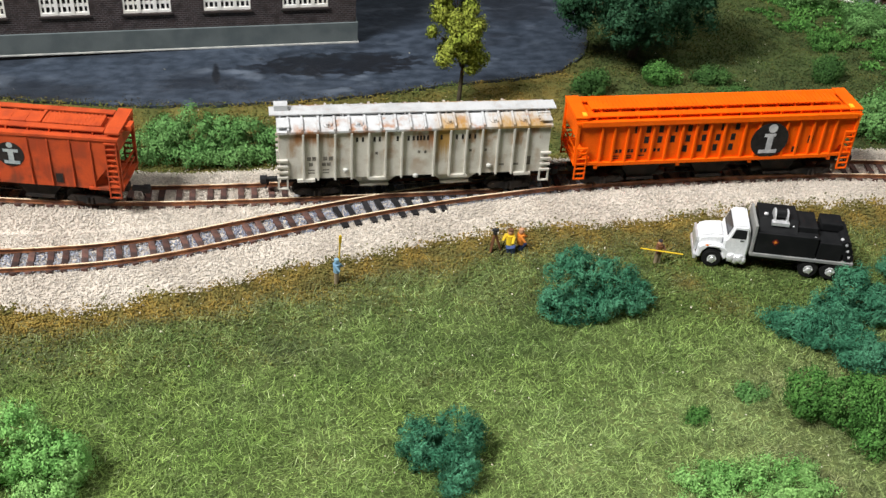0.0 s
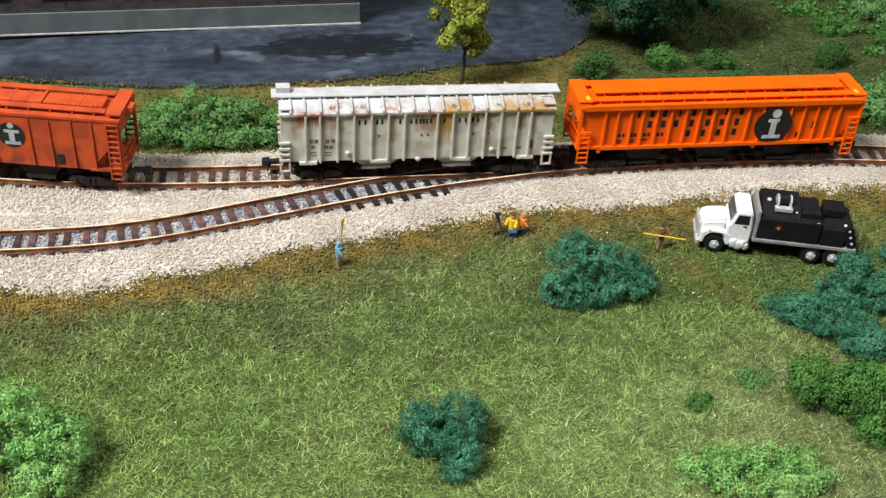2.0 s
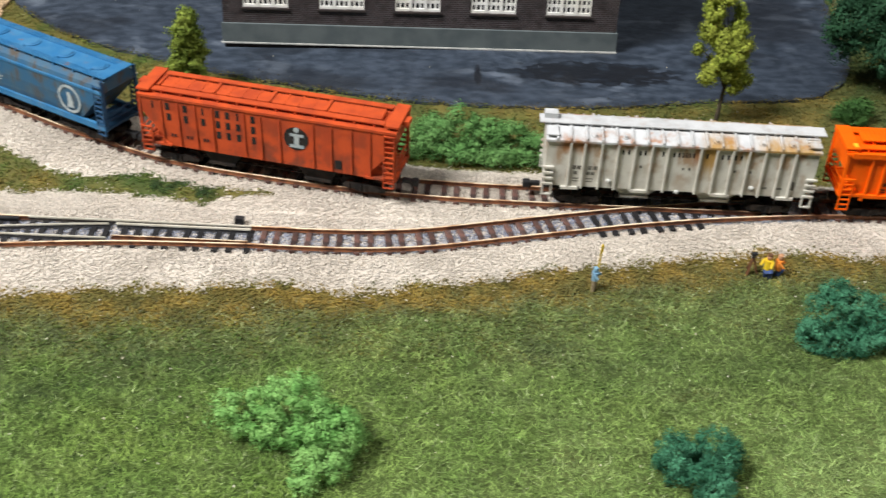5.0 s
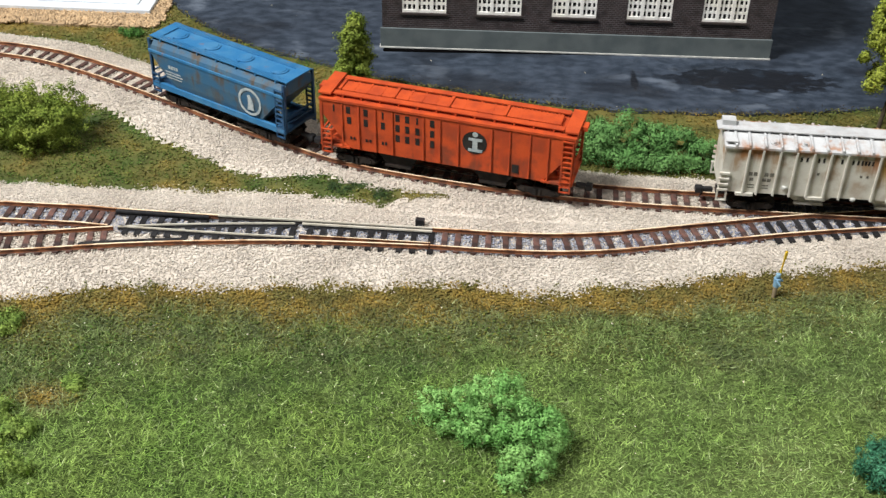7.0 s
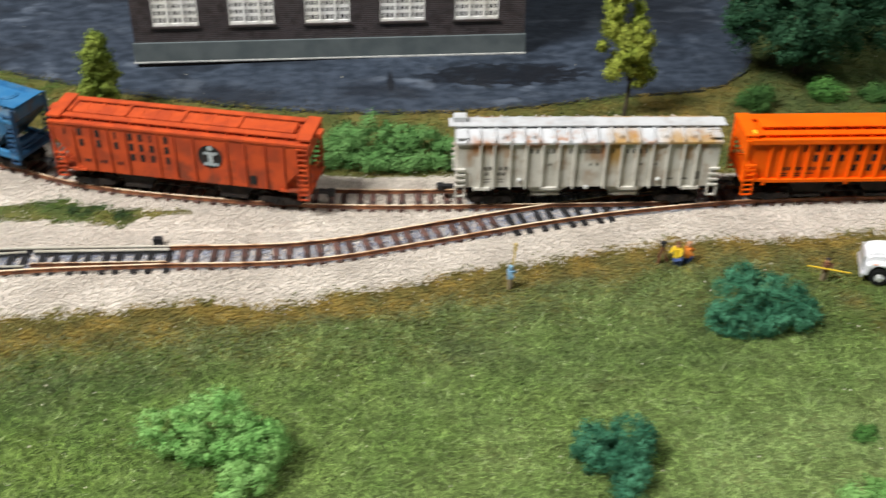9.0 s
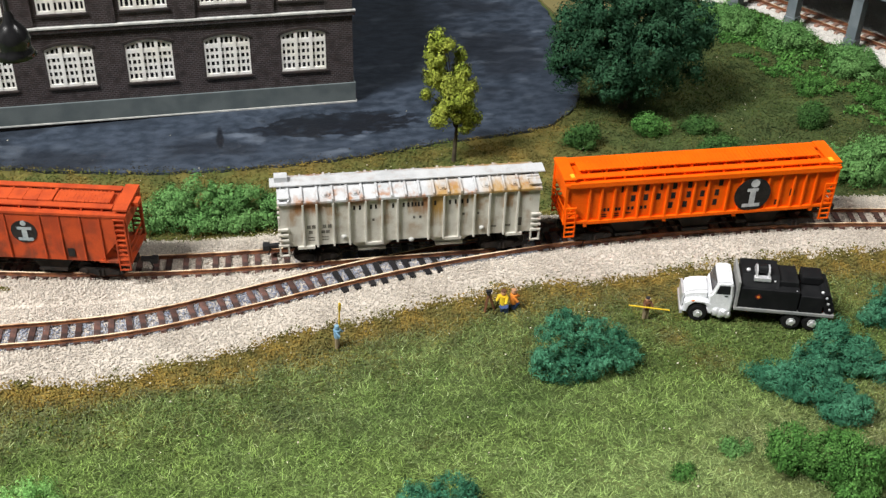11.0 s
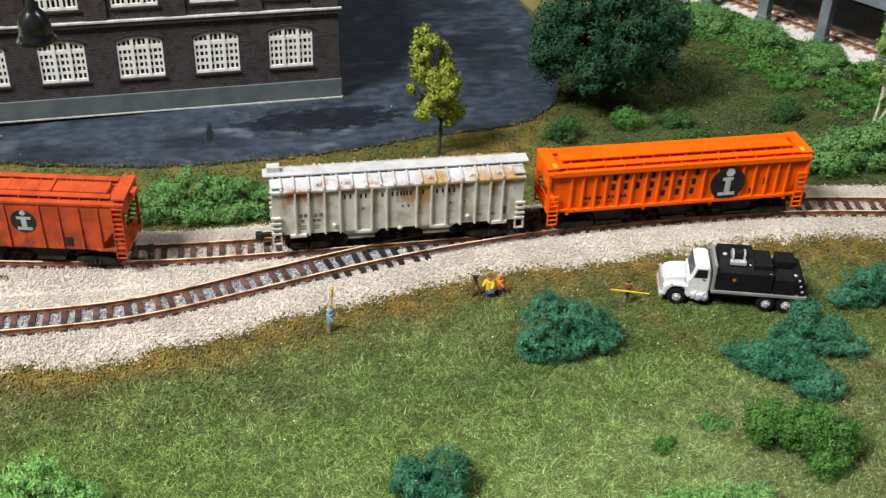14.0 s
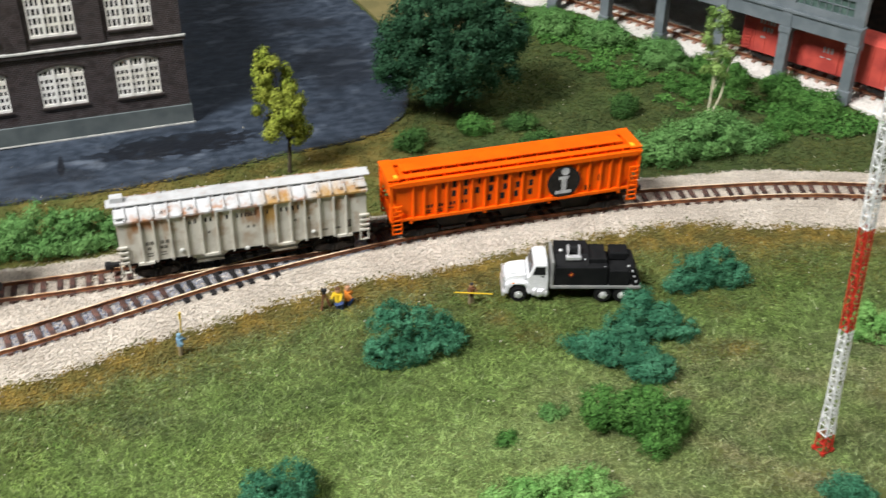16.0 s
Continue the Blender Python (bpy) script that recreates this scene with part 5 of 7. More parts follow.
def orange_hopper():
    L, SILL, EAVE = 0.1045, 0.0098, 0.0256
    car = tagged(new("hopper_car"), "bright orange covered hopper car with black round emblem, nearly new", "train car", "train cars on the main track")
    part("body", shell([(-HALF + 0.0010, SILL), (HALF - 0.0010, SILL), (HALF - 0.0010, EAVE), (-HALF + 0.0010, EAVE)], L - 0.0012, (0.0195, 0.0075, SILL)), M_ORANGECAR, car)
    trough_roof(car, L, EAVE, 0.0264, M_ORANGECAR)
    bm = bmesh.new()
    box(bm, -L / 2 + 0.0015, -HALF - 0.0002, EAVE - 0.0004, L / 2 - 0.0015, -HALF + 0.0007, EAVE + 0.0014)
    box(bm, -L / 2 + 0.0015, HALF - 0.0007, EAVE - 0.0004, L / 2 - 0.0015, HALF + 0.0002, EAVE + 0.0014)
    part("eave_rail", bm, M_ORANGECAR, car)
    for y in (-0.0056, 0.0056):
        roofwalk(car, L - 0.007, y, 0.0276, 0.0030, M_ORANGECAR, 13, 0.0003, 0.0013)
    bm = bmesh.new()
    box(bm, -L / 2 + 0.006, -0.0030, 0.0282, L / 2 - 0.006, 0.0030, 0.0288, bevel=0.0002)
    for i in range(14):
        x = -L / 2 + 0.010 + (L - 0.020) * i / 13
        box(bm, x - 0.0004, -0.0028, 0.0262, x + 0.0004, 0.0028, 0.0283)
    n = 60
    for i in range(n):
        x = -L / 2 + 0.007 + (L - 0.014) * i / (n - 1)
        box(bm, x - 0.0003, -0.0031, 0.0287, x + 0.0003, 0.0031, 0.0290)
    part("trough_hatch", bm, M_ORANGECAR, car)
    for s in (-1, 1):
        bm = bmesh.new()
        x0, x1 = sorted((s * (L / 2 + 0.0006), s * (L / 2 - 0.0042)))
        box(bm, x0, -HALF + 0.0012, 0.0277, x1, HALF - 0.0012, 0.0283, bevel=0.00012)
        for k in range(4):
            xa, xb = sorted((s * (L / 2 + 0.0004), s * (L / 2 - 0.0036)))
            box(bm, xa, -HALF + 0.0002 + 0.0009 * k, 0.0262 + 0.0004 * k, xb, -HALF + 0.0008 + 0.0009 * k, 0.0267 + 0.0004 * k)
        part("end_platform", bm, M_ORANGECAR, car)
    for s in (-1, 1):
        bm = bmesh.new()
        box(bm, s * (L / 2 - 0.003) - 0.0008, -0.0072, 0.0283, s * (L / 2 - 0.003) + 0.0006, -0.0048, 0.0286)
        part("roof_marker", bm, M_YELLOW, car, "yellow painted step")
    spots = [((u - 105) / 1235 - 0.5) * L for u in (215, 268, 325, 375, 435, 497, 560, 620, 682, 745, 835, 897, 1020, 1080, 1140, 1190, 1240)]
    ribs(car, spots, HALF - 0.0010, SILL + 0.0004, EAVE - 0.0003, M_ORANGECAR, 0.0008, 0.0008)
    for s in (-1, 1):
        bm = bmesh.new()
        box(bm, -L / 2 + 0.009, s * (HALF - 0.0006) - 0.0006, SILL - 0.0004, L / 2 - 0.009, s * (HALF - 0.0006) + 0.0006, SILL + 0.0008)
        for u in (-0.42, -0.13, 0.13, 0.42):
            box(bm, u * L - 0.0006, s * (HALF - 0.0006) - 0.0004, SILL - 0.0016, u * L + 0.0006, s * (HALF - 0.0006) + 0.0004, SILL - 0.0003)
        part("side_sill", bm, M_ORANGECAR, car)
    y = -HALF + 0.00098
    at = lambda u: ((u - 105) / 1235 - 0.5) * L
    bm = bmesh.new()
    bars(bm, [([at(u) for u in (358, 533, 733)], 0.0229, 0.0008, 0.0026), ([at(u) for u in (413, 468, 592, 660, 800)], 0.0229, 0.0016, 0.0026),
              ([at(u) for u in (410, 467, 523, 590, 660, 722, 788)], 0.0188, 0.0016, 0.0026), ([at(u) for u in (583, 648, 715, 785)], 0.0147, 0.0016, 0.0026)], y, None)
    part("lettering", bm, M_LETTER, car, "rows of black bars")
    bm = bmesh.new()
    bars(bm, [([at(u) for u in (272, 288, 304, 340, 354, 395, 412, 452, 470)], 0.0146, 0.0009, 0.0013), ([at(u) for u in (285, 340, 395)], 0.0126, 0.0024, 0.0004), ([at(u) for u in (285, 340)], 0.0117, 0.0024, 0.0004),
              ([at(1140)], 0.0166, 0.0019, 0.0030), ([at(1078)], 0.0127, 0.0022, 0.0022)], y, None)
    part("data_lettering", bm, M_LETTER, car)["kind"] = "stuff"
    bm = bmesh.new()
    disc(bm, at(950), 0.0173, 0.0070, -HALF + 0.00016, 0.0001)
    emblem = part("emblem", bm, M_LETTER, car, "round black emblem with pale strokes")
    bm = bmesh.new()
    yy = -HALF + 0.00004
    disc(bm, at(955), 0.0221, 0.0017, yy)
    box(bm, at(950) - 0.0010, yy - 0.00008, 0.0128, at(950) + 0.0012, yy, 0.0200)
    box(bm, at(938) - 0.0012, yy - 0.00007, 0.0187, at(950) + 0.0020, yy + 0.00001, 0.0200)
    box(bm, at(950) - 0.0034, yy - 0.00007, 0.0121, at(950) + 0.0034, yy + 0.00001, 0.0135)
    part("stroke", bm, M_SILVER, emblem)
    end_frame(car, L, HALF, SILL, EAVE, M_ORANGECAR, 0.0043, 0.0170, 0.0200)
    hopper_bays(car, (-0.026, -0.0, 0.026), M_DARKMETAL, 0.0022, 0.0099, 0.009)
    centre_sill(car, L)
    for s in (-1, 1):
        wheel_truck(car, s * (L / 2 - 0.0125))
        coupler(car, s * L / 2, s)
    return car


def red_hopper():
    L, SILL, EAVE = 0.0945, 0.0078, 0.0265
    car = tagged(new("hopper_car"), "faded red-orange covered hopper car with small black emblem, dusty", "train car", "train cars on the main track")
    part("body", shell([(-HALF + 0.0008, SILL), (HALF - 0.0008, SILL), (HALF - 0.0004, EAVE), (-HALF + 0.0004, EAVE)], L - 0.0012, (0.0215, 0.0105, SILL)), M_REDCAR, car)
    trough_roof(car, L, EAVE, 0.0274, M_REDCAR)
    for y in (-0.0056, 0.0056):
        roofwalk(car, L - 0.010, y * 1.06, 0.0286, 0.0026, M_REDCAR, 12, 0.0004, 0.0013, False)
    for i in range(4):
        bm = bmesh.new()
        x0 = -L / 2 + 0.0062 + (L - 0.0124) / 4 * i
        x1 = x0 + (L - 0.0124) / 4
        box(bm, x0 + 0.0006, -0.0034, 0.0270, x1 - 0.0006, 0.0034, 0.0289, bevel=0.0003)
        box(bm, x0 - 0.0007, -0.0038, 0.0274, x0 + 0.0004, 0.0038, 0.0293, bevel=0.0001)
        hatch = part("trough_hatch", bm, M_REDCAR, car)
        bm = bmesh.new()
        for k in range(14 if i == 3 else 3):  # ribs and clamps across the hatch
            xc = x0 + (x1 - x0) * (k + 1) / (15 if i == 3 else 4)
            box(bm, xc - 0.0003, -0.0037, 0.0276, xc + 0.0003, 0.0037, 0.02895 if i == 3 else 0.0290)
        part("hatch_ribs", bm, M_REDCAR, hatch)["kind"] = "stuff"
    for s in (-1, 1):
        bm = bmesh.new()
        x0, x1 = sorted((s * (L / 2 + 0.0004), s * (L / 2 - 0.0044)))
        box(bm, x0, -HALF + 0.0010, 0.0285, x1, HALF - 0.0010, 0.0293, bevel=0.00012)
        box(bm, s * (L / 2 + 0.0012) - 0.0012, -0.002, 0.0268, s * (L / 2 + 0.0012) + 0.0012, 0.002, 0.0284)
        part("end_platform", bm, M_REDCAR, car)
    at = lambda u: ((u - 35) / 1110 - 0.5) * L
    ribs(car, [at(u) for u in (137, 212, 287, 363, 500, 572, 652, 795, 872, 957, 1035)], HALF - 0.0006, SILL + 0.0004, EAVE - 0.0006, M_REDCAR, 0.0006, 0.0005)
    y = -HALF + 0.00055
    side_y = lambda z: -HALF + 0.0008 - 0.0004 * (z - SILL) / (EAVE - SILL) - 0.00004  # the side leans out towards the eave
    bm = bmesh.new()
    for z, thin, wide in ((0.0238, (100, 320, 472), (165, 243, 385, 428, 538)), (0.0196, (), (168, 243, 320, 385, 428, 473, 538)), (0.0154, (), (385, 428, 473, 538))):
        bars(bm, [([at(u) for u in thin], z, 0.0007, 0.0028), ([at(u) for u in wide], z, 0.0016, 0.0028)], side_y(z), None)
    part("lettering", bm, M_LETTER, car, "rows of faded black bars")
    bm = bmesh.new()
    bars(bm, [([at(u) for u in (175, 190, 245, 262, 318, 333)], 0.0124, 0.0008, 0.0012), ([at(900)], 0.0112, 0.0024, 0.0034)], y, None)
    part("data_lettering", bm, M_LETTER, car)["kind"] = "stuff"
    bm = bmesh.new()
    disc(bm, at(722), 0.0190, 0.0045, y + 0.0001, 0.0002)
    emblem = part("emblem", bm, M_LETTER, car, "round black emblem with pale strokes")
    bm = bmesh.new()
    yy = y - 0.0001
    disc(bm, at(724), 0.0224, 0.0010, yy)
    box(bm, at(724) - 0.0009, yy - 0.00008, 0.0164, at(724) + 0.0009, yy, 0.0209)
    box(bm, at(724) - 0.0024, yy - 0.00007, 0.0198, at(724) + 0.0026, yy + 0.00001, 0.0209)
    box(bm, at(724) - 0.0025, yy - 0.00007, 0.0154, at(724) + 0.0027, yy + 0.00001, 0.0166)
    part("stroke", bm, M_PALELETTER, emblem)
    end_frame(car, L, HALF, SILL, EAVE, M_REDCAR, 0.0050, 0.0150, 0.0260, 0.0008)
    hopper_bays(car, (-0.018, 0.018), M_DARKMETAL, 0.0022, 0.0079, 0.009)
    centre_sill(car, L)
    for s in (-1, 1):
        wheel_truck(car, s * (L / 2 - 0.0125))
        coupler(car, s * L / 2, s)
    return car


def blue_hopper():
    L, SILL = 0.0695, 0.0075
    car = tagged(new("hopper_car"), "faded blue round-sided covered hopper car with pale ring emblem", "train car", "train cars on the main track")
    prof = [(-HALF + 0.0012, SILL), (HALF - 0.0012, SILL)]
    side = [(HALF - 0.0004, SILL + 0.004), (HALF, SILL + 0.009), (HALF - 0.0003, 0.0228), (HALF - 0.0010, 0.0248), (HALF - 0.0024, 0.0264), (0.0050, 0.0272)]
    prof += side + [(-a, b) for a, b in side[::-1]]
    part("body", shell(prof, L - 0.001, (0.0225, 0.0135, SILL)), M_BLUESIDE, car)
    for s in (-1, 1):
        bm = bmesh.new()
        box(bm, -L / 2 + 0.0005, s * (HALF - 0.0004) - 0.0005, 0.0222, L / 2 - 0.0005, s * (HALF - 0.0004) + 0.0005, 0.0232)
        box(bm, -L / 2 + 0.0005, s * (HALF - 0.0007) - 0.0007, SILL - 0.0005, L / 2 - 0.0005, s * (HALF - 0.0007) + 0.0007, SILL + 0.0018)
        part("side_beading", bm, M_BLUECAR, car)
    for y in (-0.0058, 0.0058):
        roofwalk(car, L - 0.001, y, 0.0276, 0.0030, M_BLUECAR, 7, 0.0004, 0.0012)
    bm = bmesh.new()
    box(bm, -L / 2 + 0.001, -0.0044, 0.0270, L / 2 - 0.001, 0.0044, 0.0276)
    part("roof", bm, M_BLUECAR, car)
    for i in range(4):
        bm = bmesh.new()
        x = -L / 2 + L * (i + 0.55) / 4.1
        rod(bm, (x, 0, 0.0274), (x, 0, 0.0280), 0.0036, 0.0035, 28)
        rod(bm, (x, 0, 0.0279), (x, 0, 0.0283), 0.0029, 0.0026, 28)
        box(bm, x - 0.0003, -0.0040, 0.0276, x + 0.0003, -0.0033, 0.0282)
        part("roof_hatch", bm, M_BLUECAR, car)
    for s in (-1, 1):
        bm = bmesh.new()
        x0, x1 = sorted((s * (L / 2), s * (L / 2 - 0.0044)))
        box(bm, x0, -0.0073, 0.0276, x1, 0.0073, 0.0281)
        part("end_platform", bm, M_BLUECAR, car)
    bm = bmesh.new()
    disc(bm, 0.0178, 0.0160, 0.0056, -HALF - 0.00005, 0.0001, inner=0.0046)
    ring = part("emblem", bm, M_PALELETTER, car, "worn pale ring with a pale blot")
    bm = bmesh.new()
    prism(bm, [(0.0164, 0.0124), (0.0198, 0.0126), (0.0194, 0.0158), (0.0182, 0.0188), (0.0168, 0.0186), (0.0170, 0.0158)], -HALF - 0.00013, -HALF - 0.00004, "y")
    part("blot", bm, M_PALELETTER, ring)
    bm = bmesh.new()
    bars(bm, [([-0.0235, -0.0222, -0.0209, -0.0196], 0.0182, 0.0010, 0.0014), ([-0.0220], 0.0160, 0.0080, 0.0005), ([-0.0215], 0.0149, 0.0090, 0.0005), ([-0.0215], 0.0136, 0.0080, 0.0004)], -HALF - 0.00005, None)
    part("lettering", bm, M_PALELETTER, car, "worn pale bars")
    end_frame(car, L, HALF - 0.0003, SILL, 0.0276, M_BLUESHADE, 0.0050, 0.0130, 0.0250)
    hopper_bays(car, (-0.012, 0.012), M_DARKMETAL, 0.0022, 0.0076, 0.008)
    centre_sill(car, L)
    for s in (-1, 1):
        wheel_truck(car, s * (L / 2 - 0.011))
        coupler(car, s * L / 2, s)
    return car


place(grey_hopper(), 0.0614, 0.3410, -1.8)
place(orange_hopper(), 0.1692, 0.3393, -1.2)
place(red_hopper(), -0.0799, 0.3525, -13.4)
place(blue_hopper(), -0.1674, 0.3862, -30.3)

# ---- utility truck ----
def wheel(parent, x, y, r, width):
    holder = new("wheel")
    holder.parent = parent
    holder.location = (x, y, r)
    s = -1 if y < 0 else 1
    bm = bmesh.new()
    rod(bm, (0, -width / 2, 0), (0, width / 2, 0), r, seg=28)
    bmesh.ops.bevel(bm, geom=[e for e in bm.edges if len({round(v.co.y, 6) for v in e.verts}) == 1], offset=r * 0.14, segments=2, affect="EDGES")
    part("tyre", bm, M_TYRE, holder, smooth=False)
    bm = bmesh.new()
    rod(bm, (0, s * width * 0.40, 0), (0, s * width * 0.53, 0), r * 0.52, r * 0.46, 20)
    rod(bm, (0, s * width * 0.5, 0), (0, s * width * 0.68, 0), r * 0.28, r * 0.2, 12)
    for i in range(5):
        a = 2 * math.pi * i / 5
        rod(bm, (r * 0.4 * math.cos(a), s * width * 0.5, r * 0.4 * math.sin(a)), (r * 0.4 * math.cos(a), s * width * 0.6, r * 0.4 * math.sin(a)), r * 0.1, seg=6)
    part("rim", bm, M_CHROME, holder, "chrome wheel rim")


def utility_truck():
    car = tagged(new("utility_truck"), "white toy truck with black equipment body and chrome wheels, on grass", "truck")
    bm = bmesh.new()
    box(bm, 0.002, -0.0030, 0.0030, 0.052, 0.0030, 0.0050)
    part("chassis", bm, M_BLACK, car)
    hw, nose = 0.0066, 0.0050
    bm = bmesh.new()
    prism(bm, [(0.0092, 0.0034), (0.0178, 0.0034), (0.0180, 0.0108), (0.0172, 0.0166), (0.0166, 0.0172), (0.0124, 0.0172), (0.0116, 0.0165), (0.0101, 0.0120), (0.0092, 0.0112)], -hw, hw, "y")
    bmesh.ops.bevel(bm, geom=[e for e in bm.edges if abs(abs(e.verts[0].co.y) - hw) < 1e-7 and abs(abs(e.verts[1].co.y) - hw) < 1e-7], offset=0.0006, segments=3, affect="EDGES")
    part("cab", bm, M_WHITE, car)
    bm = bmesh.new()
    prism(bm, [(0.0005, 0.0044), (0.0096, 0.0044), (0.0096, 0.0122), (0.0060, 0.0119), (0.0020, 0.0112), (0.0008, 0.0103), (0.0003, 0.0080)], -nose, nose, "y")
    bmesh.ops.bevel(bm, geom=[e for e in bm.edges if abs(abs(e.verts[0].co.y) - nose) < 1e-7 and abs(abs(e.verts[1].co.y) - nose) < 1e-7], offset=0.0009, segments=3, affect="EDGES")
    part("bonnet", bm, M_WHITE, car)
    for s in (-1, 1):
        bm = bmesh.new()
        y0, y1 = sorted((s * (nose - 0.0006), s * (hw + 0.0002)))
        prism(bm, [(0.0008, 0.0034), (0.0022, 0.0034), (0.0028, 0.0060), (0.0044, 0.0076), (0.0080, 0.0076), (0.0096, 0.0060), (0.0101, 0.0034), (0.0112, 0.0034), (0.0112, 0.0072), (0.0098, 0.0084), (0.0060, 0.0090), (0.0024, 0.0086), (0.0010, 0.0074)], y0, y1, "y")
        edge = s * (hw + 0.0002)
        bmesh.ops.bevel(bm, geom=[e for e in bm.edges if abs(e.verts[0].co.y - edge) < 1e-7 and abs(e.verts[1].co.y - edge) < 1e-7], offset=0.0004, segments=2, affect="EDGES")
        part("front_wing", bm, M_WHITE, car)
    bm = bmesh.new()
    for s in (-1, 1):
        prism(bm, [(0.0114, 0.0123), (0.0164, 0.0123), (0.0162, 0.0159), (0.0124, 0.0159)], s * (hw + 0.00003) - 0.00006, s * (hw + 0.00003) + 0.00006, "y")
    part("side_window", bm, M_PANE, car, "dark cab window")
    bm = bmesh.new()
    prism(bm, [(0.01008, 0.0122), (0.0103, 0.0121), (0.01156, 0.0162), (0.01134, 0.0163)], -hw + 0.0011, hw - 0.0011, "y")
    part("windscreen", bm, M_PANE, car)
    bm = bmesh.new()
    box(bm, -0.0001, -0.0047, 0.0048, 0.0007, 0.0047, 0.0100, bevel=0.0002)
    box(bm, -0.0003, -0.0068, 0.0026, 0.0008, 0.0068, 0.0042, bevel=0.0002)
    part("grille", bm, M_CHROME, car, "chrome grille and bumper")
    for s in (-1, 1):
        bm = bmesh.new()
        ball(bm, (0.0040, s * (hw - 0.0001), 0.0083), 0.0008, 0.0004, 0.0004, 1)
        part("marker_light", bm, M_ORANGE_DOT, car)
        bm = bmesh.new()
        rod(bm, (0.0114, s * 0.0060, 0.0042), (0.0176, s * 0.0060, 0.0039), 0.0016, seg=14)
        for k, (tx, tz, tr) in enumerate(((0.0126, 0.0046, 0.0017), (0.0141, 0.0040, 0.0018), (0.0154, 0.0044, 0.0017), (0.0166, 0.0038, 0.0015))):
            lump = ball(bm, (tx, s * 0.0066, tz), tr, tr * 0.8, tr, 3)
            for v in lump:
                v.co.z += 0.0002 * math.sin(v.co.x * 3200 + k) * math.cos(v.co.y * 5100)
                v.co.y += 0.00015 * math.sin(v.co.x * 2900 + v.co.z * 4700)
        part("fuel_tank", bm, M_CHROME, car, "crumpled chrome tank", True)
        bm = bmesh.new()
        box(bm, 0.0146, s * (hw + 0.0001) - 0.00012, 0.0114, 0.0158, s * (hw + 0.0001) + 0.00012, 0.0118)
        part("door_handle", bm, M_BLACK, car)
    bm = bmesh.new()
    box(bm, 0.0184, -0.0076, 0.0066, 0.0535, 0.0076, 0.0078, bevel=0.0002)
    box(bm, 0.0184, -0.0074, 0.0078, 0.0194, 0.0074, 0.0186, bevel=0.0002)
    part("flatbed", bm, M_DECK, car, "grey flatbed with headboard")
    bm = bmesh.new()
    box(bm, 0.0198, -0.0071, 0.0078, 0.0404, 0.0070, 0.0160, bevel=0.0003)
    prism(bm, [(-0.0058, 0.0160), (0.0068, 0.0160), (0.0066, 0.0196), (-0.0030, 0.0196)], 0.0200, 0.0330, "x")
    box(bm, 0.0330, -0.0040, 0.0150, 0.0400, 0.0066, 0.0180, bevel=0.0003)
    part("equipment_box", bm, M_TANK, car)
    bm = bmesh.new()
    box(bm, 0.0409, -0.0072, 0.0078, 0.0490, 0.0068, 0.0146, bevel=0.0004)
    box(bm, 0.0416, 0.0000, 0.0148, 0.0490, 0.0068, 0.0180, bevel=0.0006)
    part("rear_box", bm, M_TANK, car)
    for k in range(3):
        bm = bmesh.new()
        z = 0.0094 + 0.0024 * k
        rod(bm, (0.0515 - 0.0009 * k, -0.0071, z), (0.0515 - 0.0009 * k, 0.0062, z), 0.0018, seg=16)
        roller = part("roller", bm, M_TANK, car)
        bm = bmesh.new()
        rod(bm, (0.0515 - 0.0009 * k, -0.0071, z + 0.0004), (0.0515 - 0.0009 * k, -0.0074, z + 0.0004), 0.0005, 0.0004, 10)
        part("end_cap", bm, M_CHROME, roller, "small bright end cap")
    bm = bmesh.new()
    for k in (0.0248, 0.0290):
        prism(bm, [(-0.0044, 0.0192), (0.0010, 0.0192), (0.0004, 0.0214), (-0.0008, 0.0226), (-0.0026, 0.0226), (-0.0038, 0.0214)], k - 0.0003, k + 0.0003, "x")
    box(bm, 0.0240, -0.0052, 0.0182, 0.0298, 0.0012, 0.0194)
    reel = part("hose_reel", bm, M_CHROME, car, "bright metal reel cradle")
    bm = bmesh.new()
    rod(bm, (0.0252, -0.0017, 0.0212), (0.0286, -0.0017, 0.0212), 0.0016, seg=16)
    part("drum", bm, M_TANK, reel)
    for x, y, z, r in ((0.0222, -0.0010, 0.0200, 0.0008), (0.0315, -0.0042, 0.0180, 0.0004), (0.0392, -0.0062, 0.0156, 0.0006), (0.0484, -0.0052, 0.0156, 0.0006), (0.0498, -0.0056, 0.0134, 0.0006), (0.0502, -0.0058, 0.0118, 0.0005)):
        bm = bmesh.new()
        ball(bm, (x, y, z), r, r, r * 0.8, 2)
        part("filler_cap", bm, M_CHROME, car)
    bm = bmesh.new()
    disc(bm, 0.0262, 0.0128, 0.0013, -0.00702, 0.0001, 4)
    sticker = part("warning_sticker", bm, M_DARKRED, car, "small dark red diamond sticker")
    bm = bmesh.new()
    disc(bm, 0.0262, 0.0128, 0.0005, -0.00713, 0.0001, 12)
    part("sticker_dot", bm, M_ORANGE_DOT, sticker)
    for s in (-1, 1):
        wheel(car, 0.0062, s * 0.0058, 0.0034, 0.0026)
        wheel(car, 0.0392, s * 0.0058, 0.0034, 0.0030)
        wheel(car, 0.0466, s * 0.0058, 0.0034, 0.0030)
    return car


place(utility_truck(), 0.1504, 0.2964, -17.0, 0.0003).scale = (0.957, 0.957, 0.97)

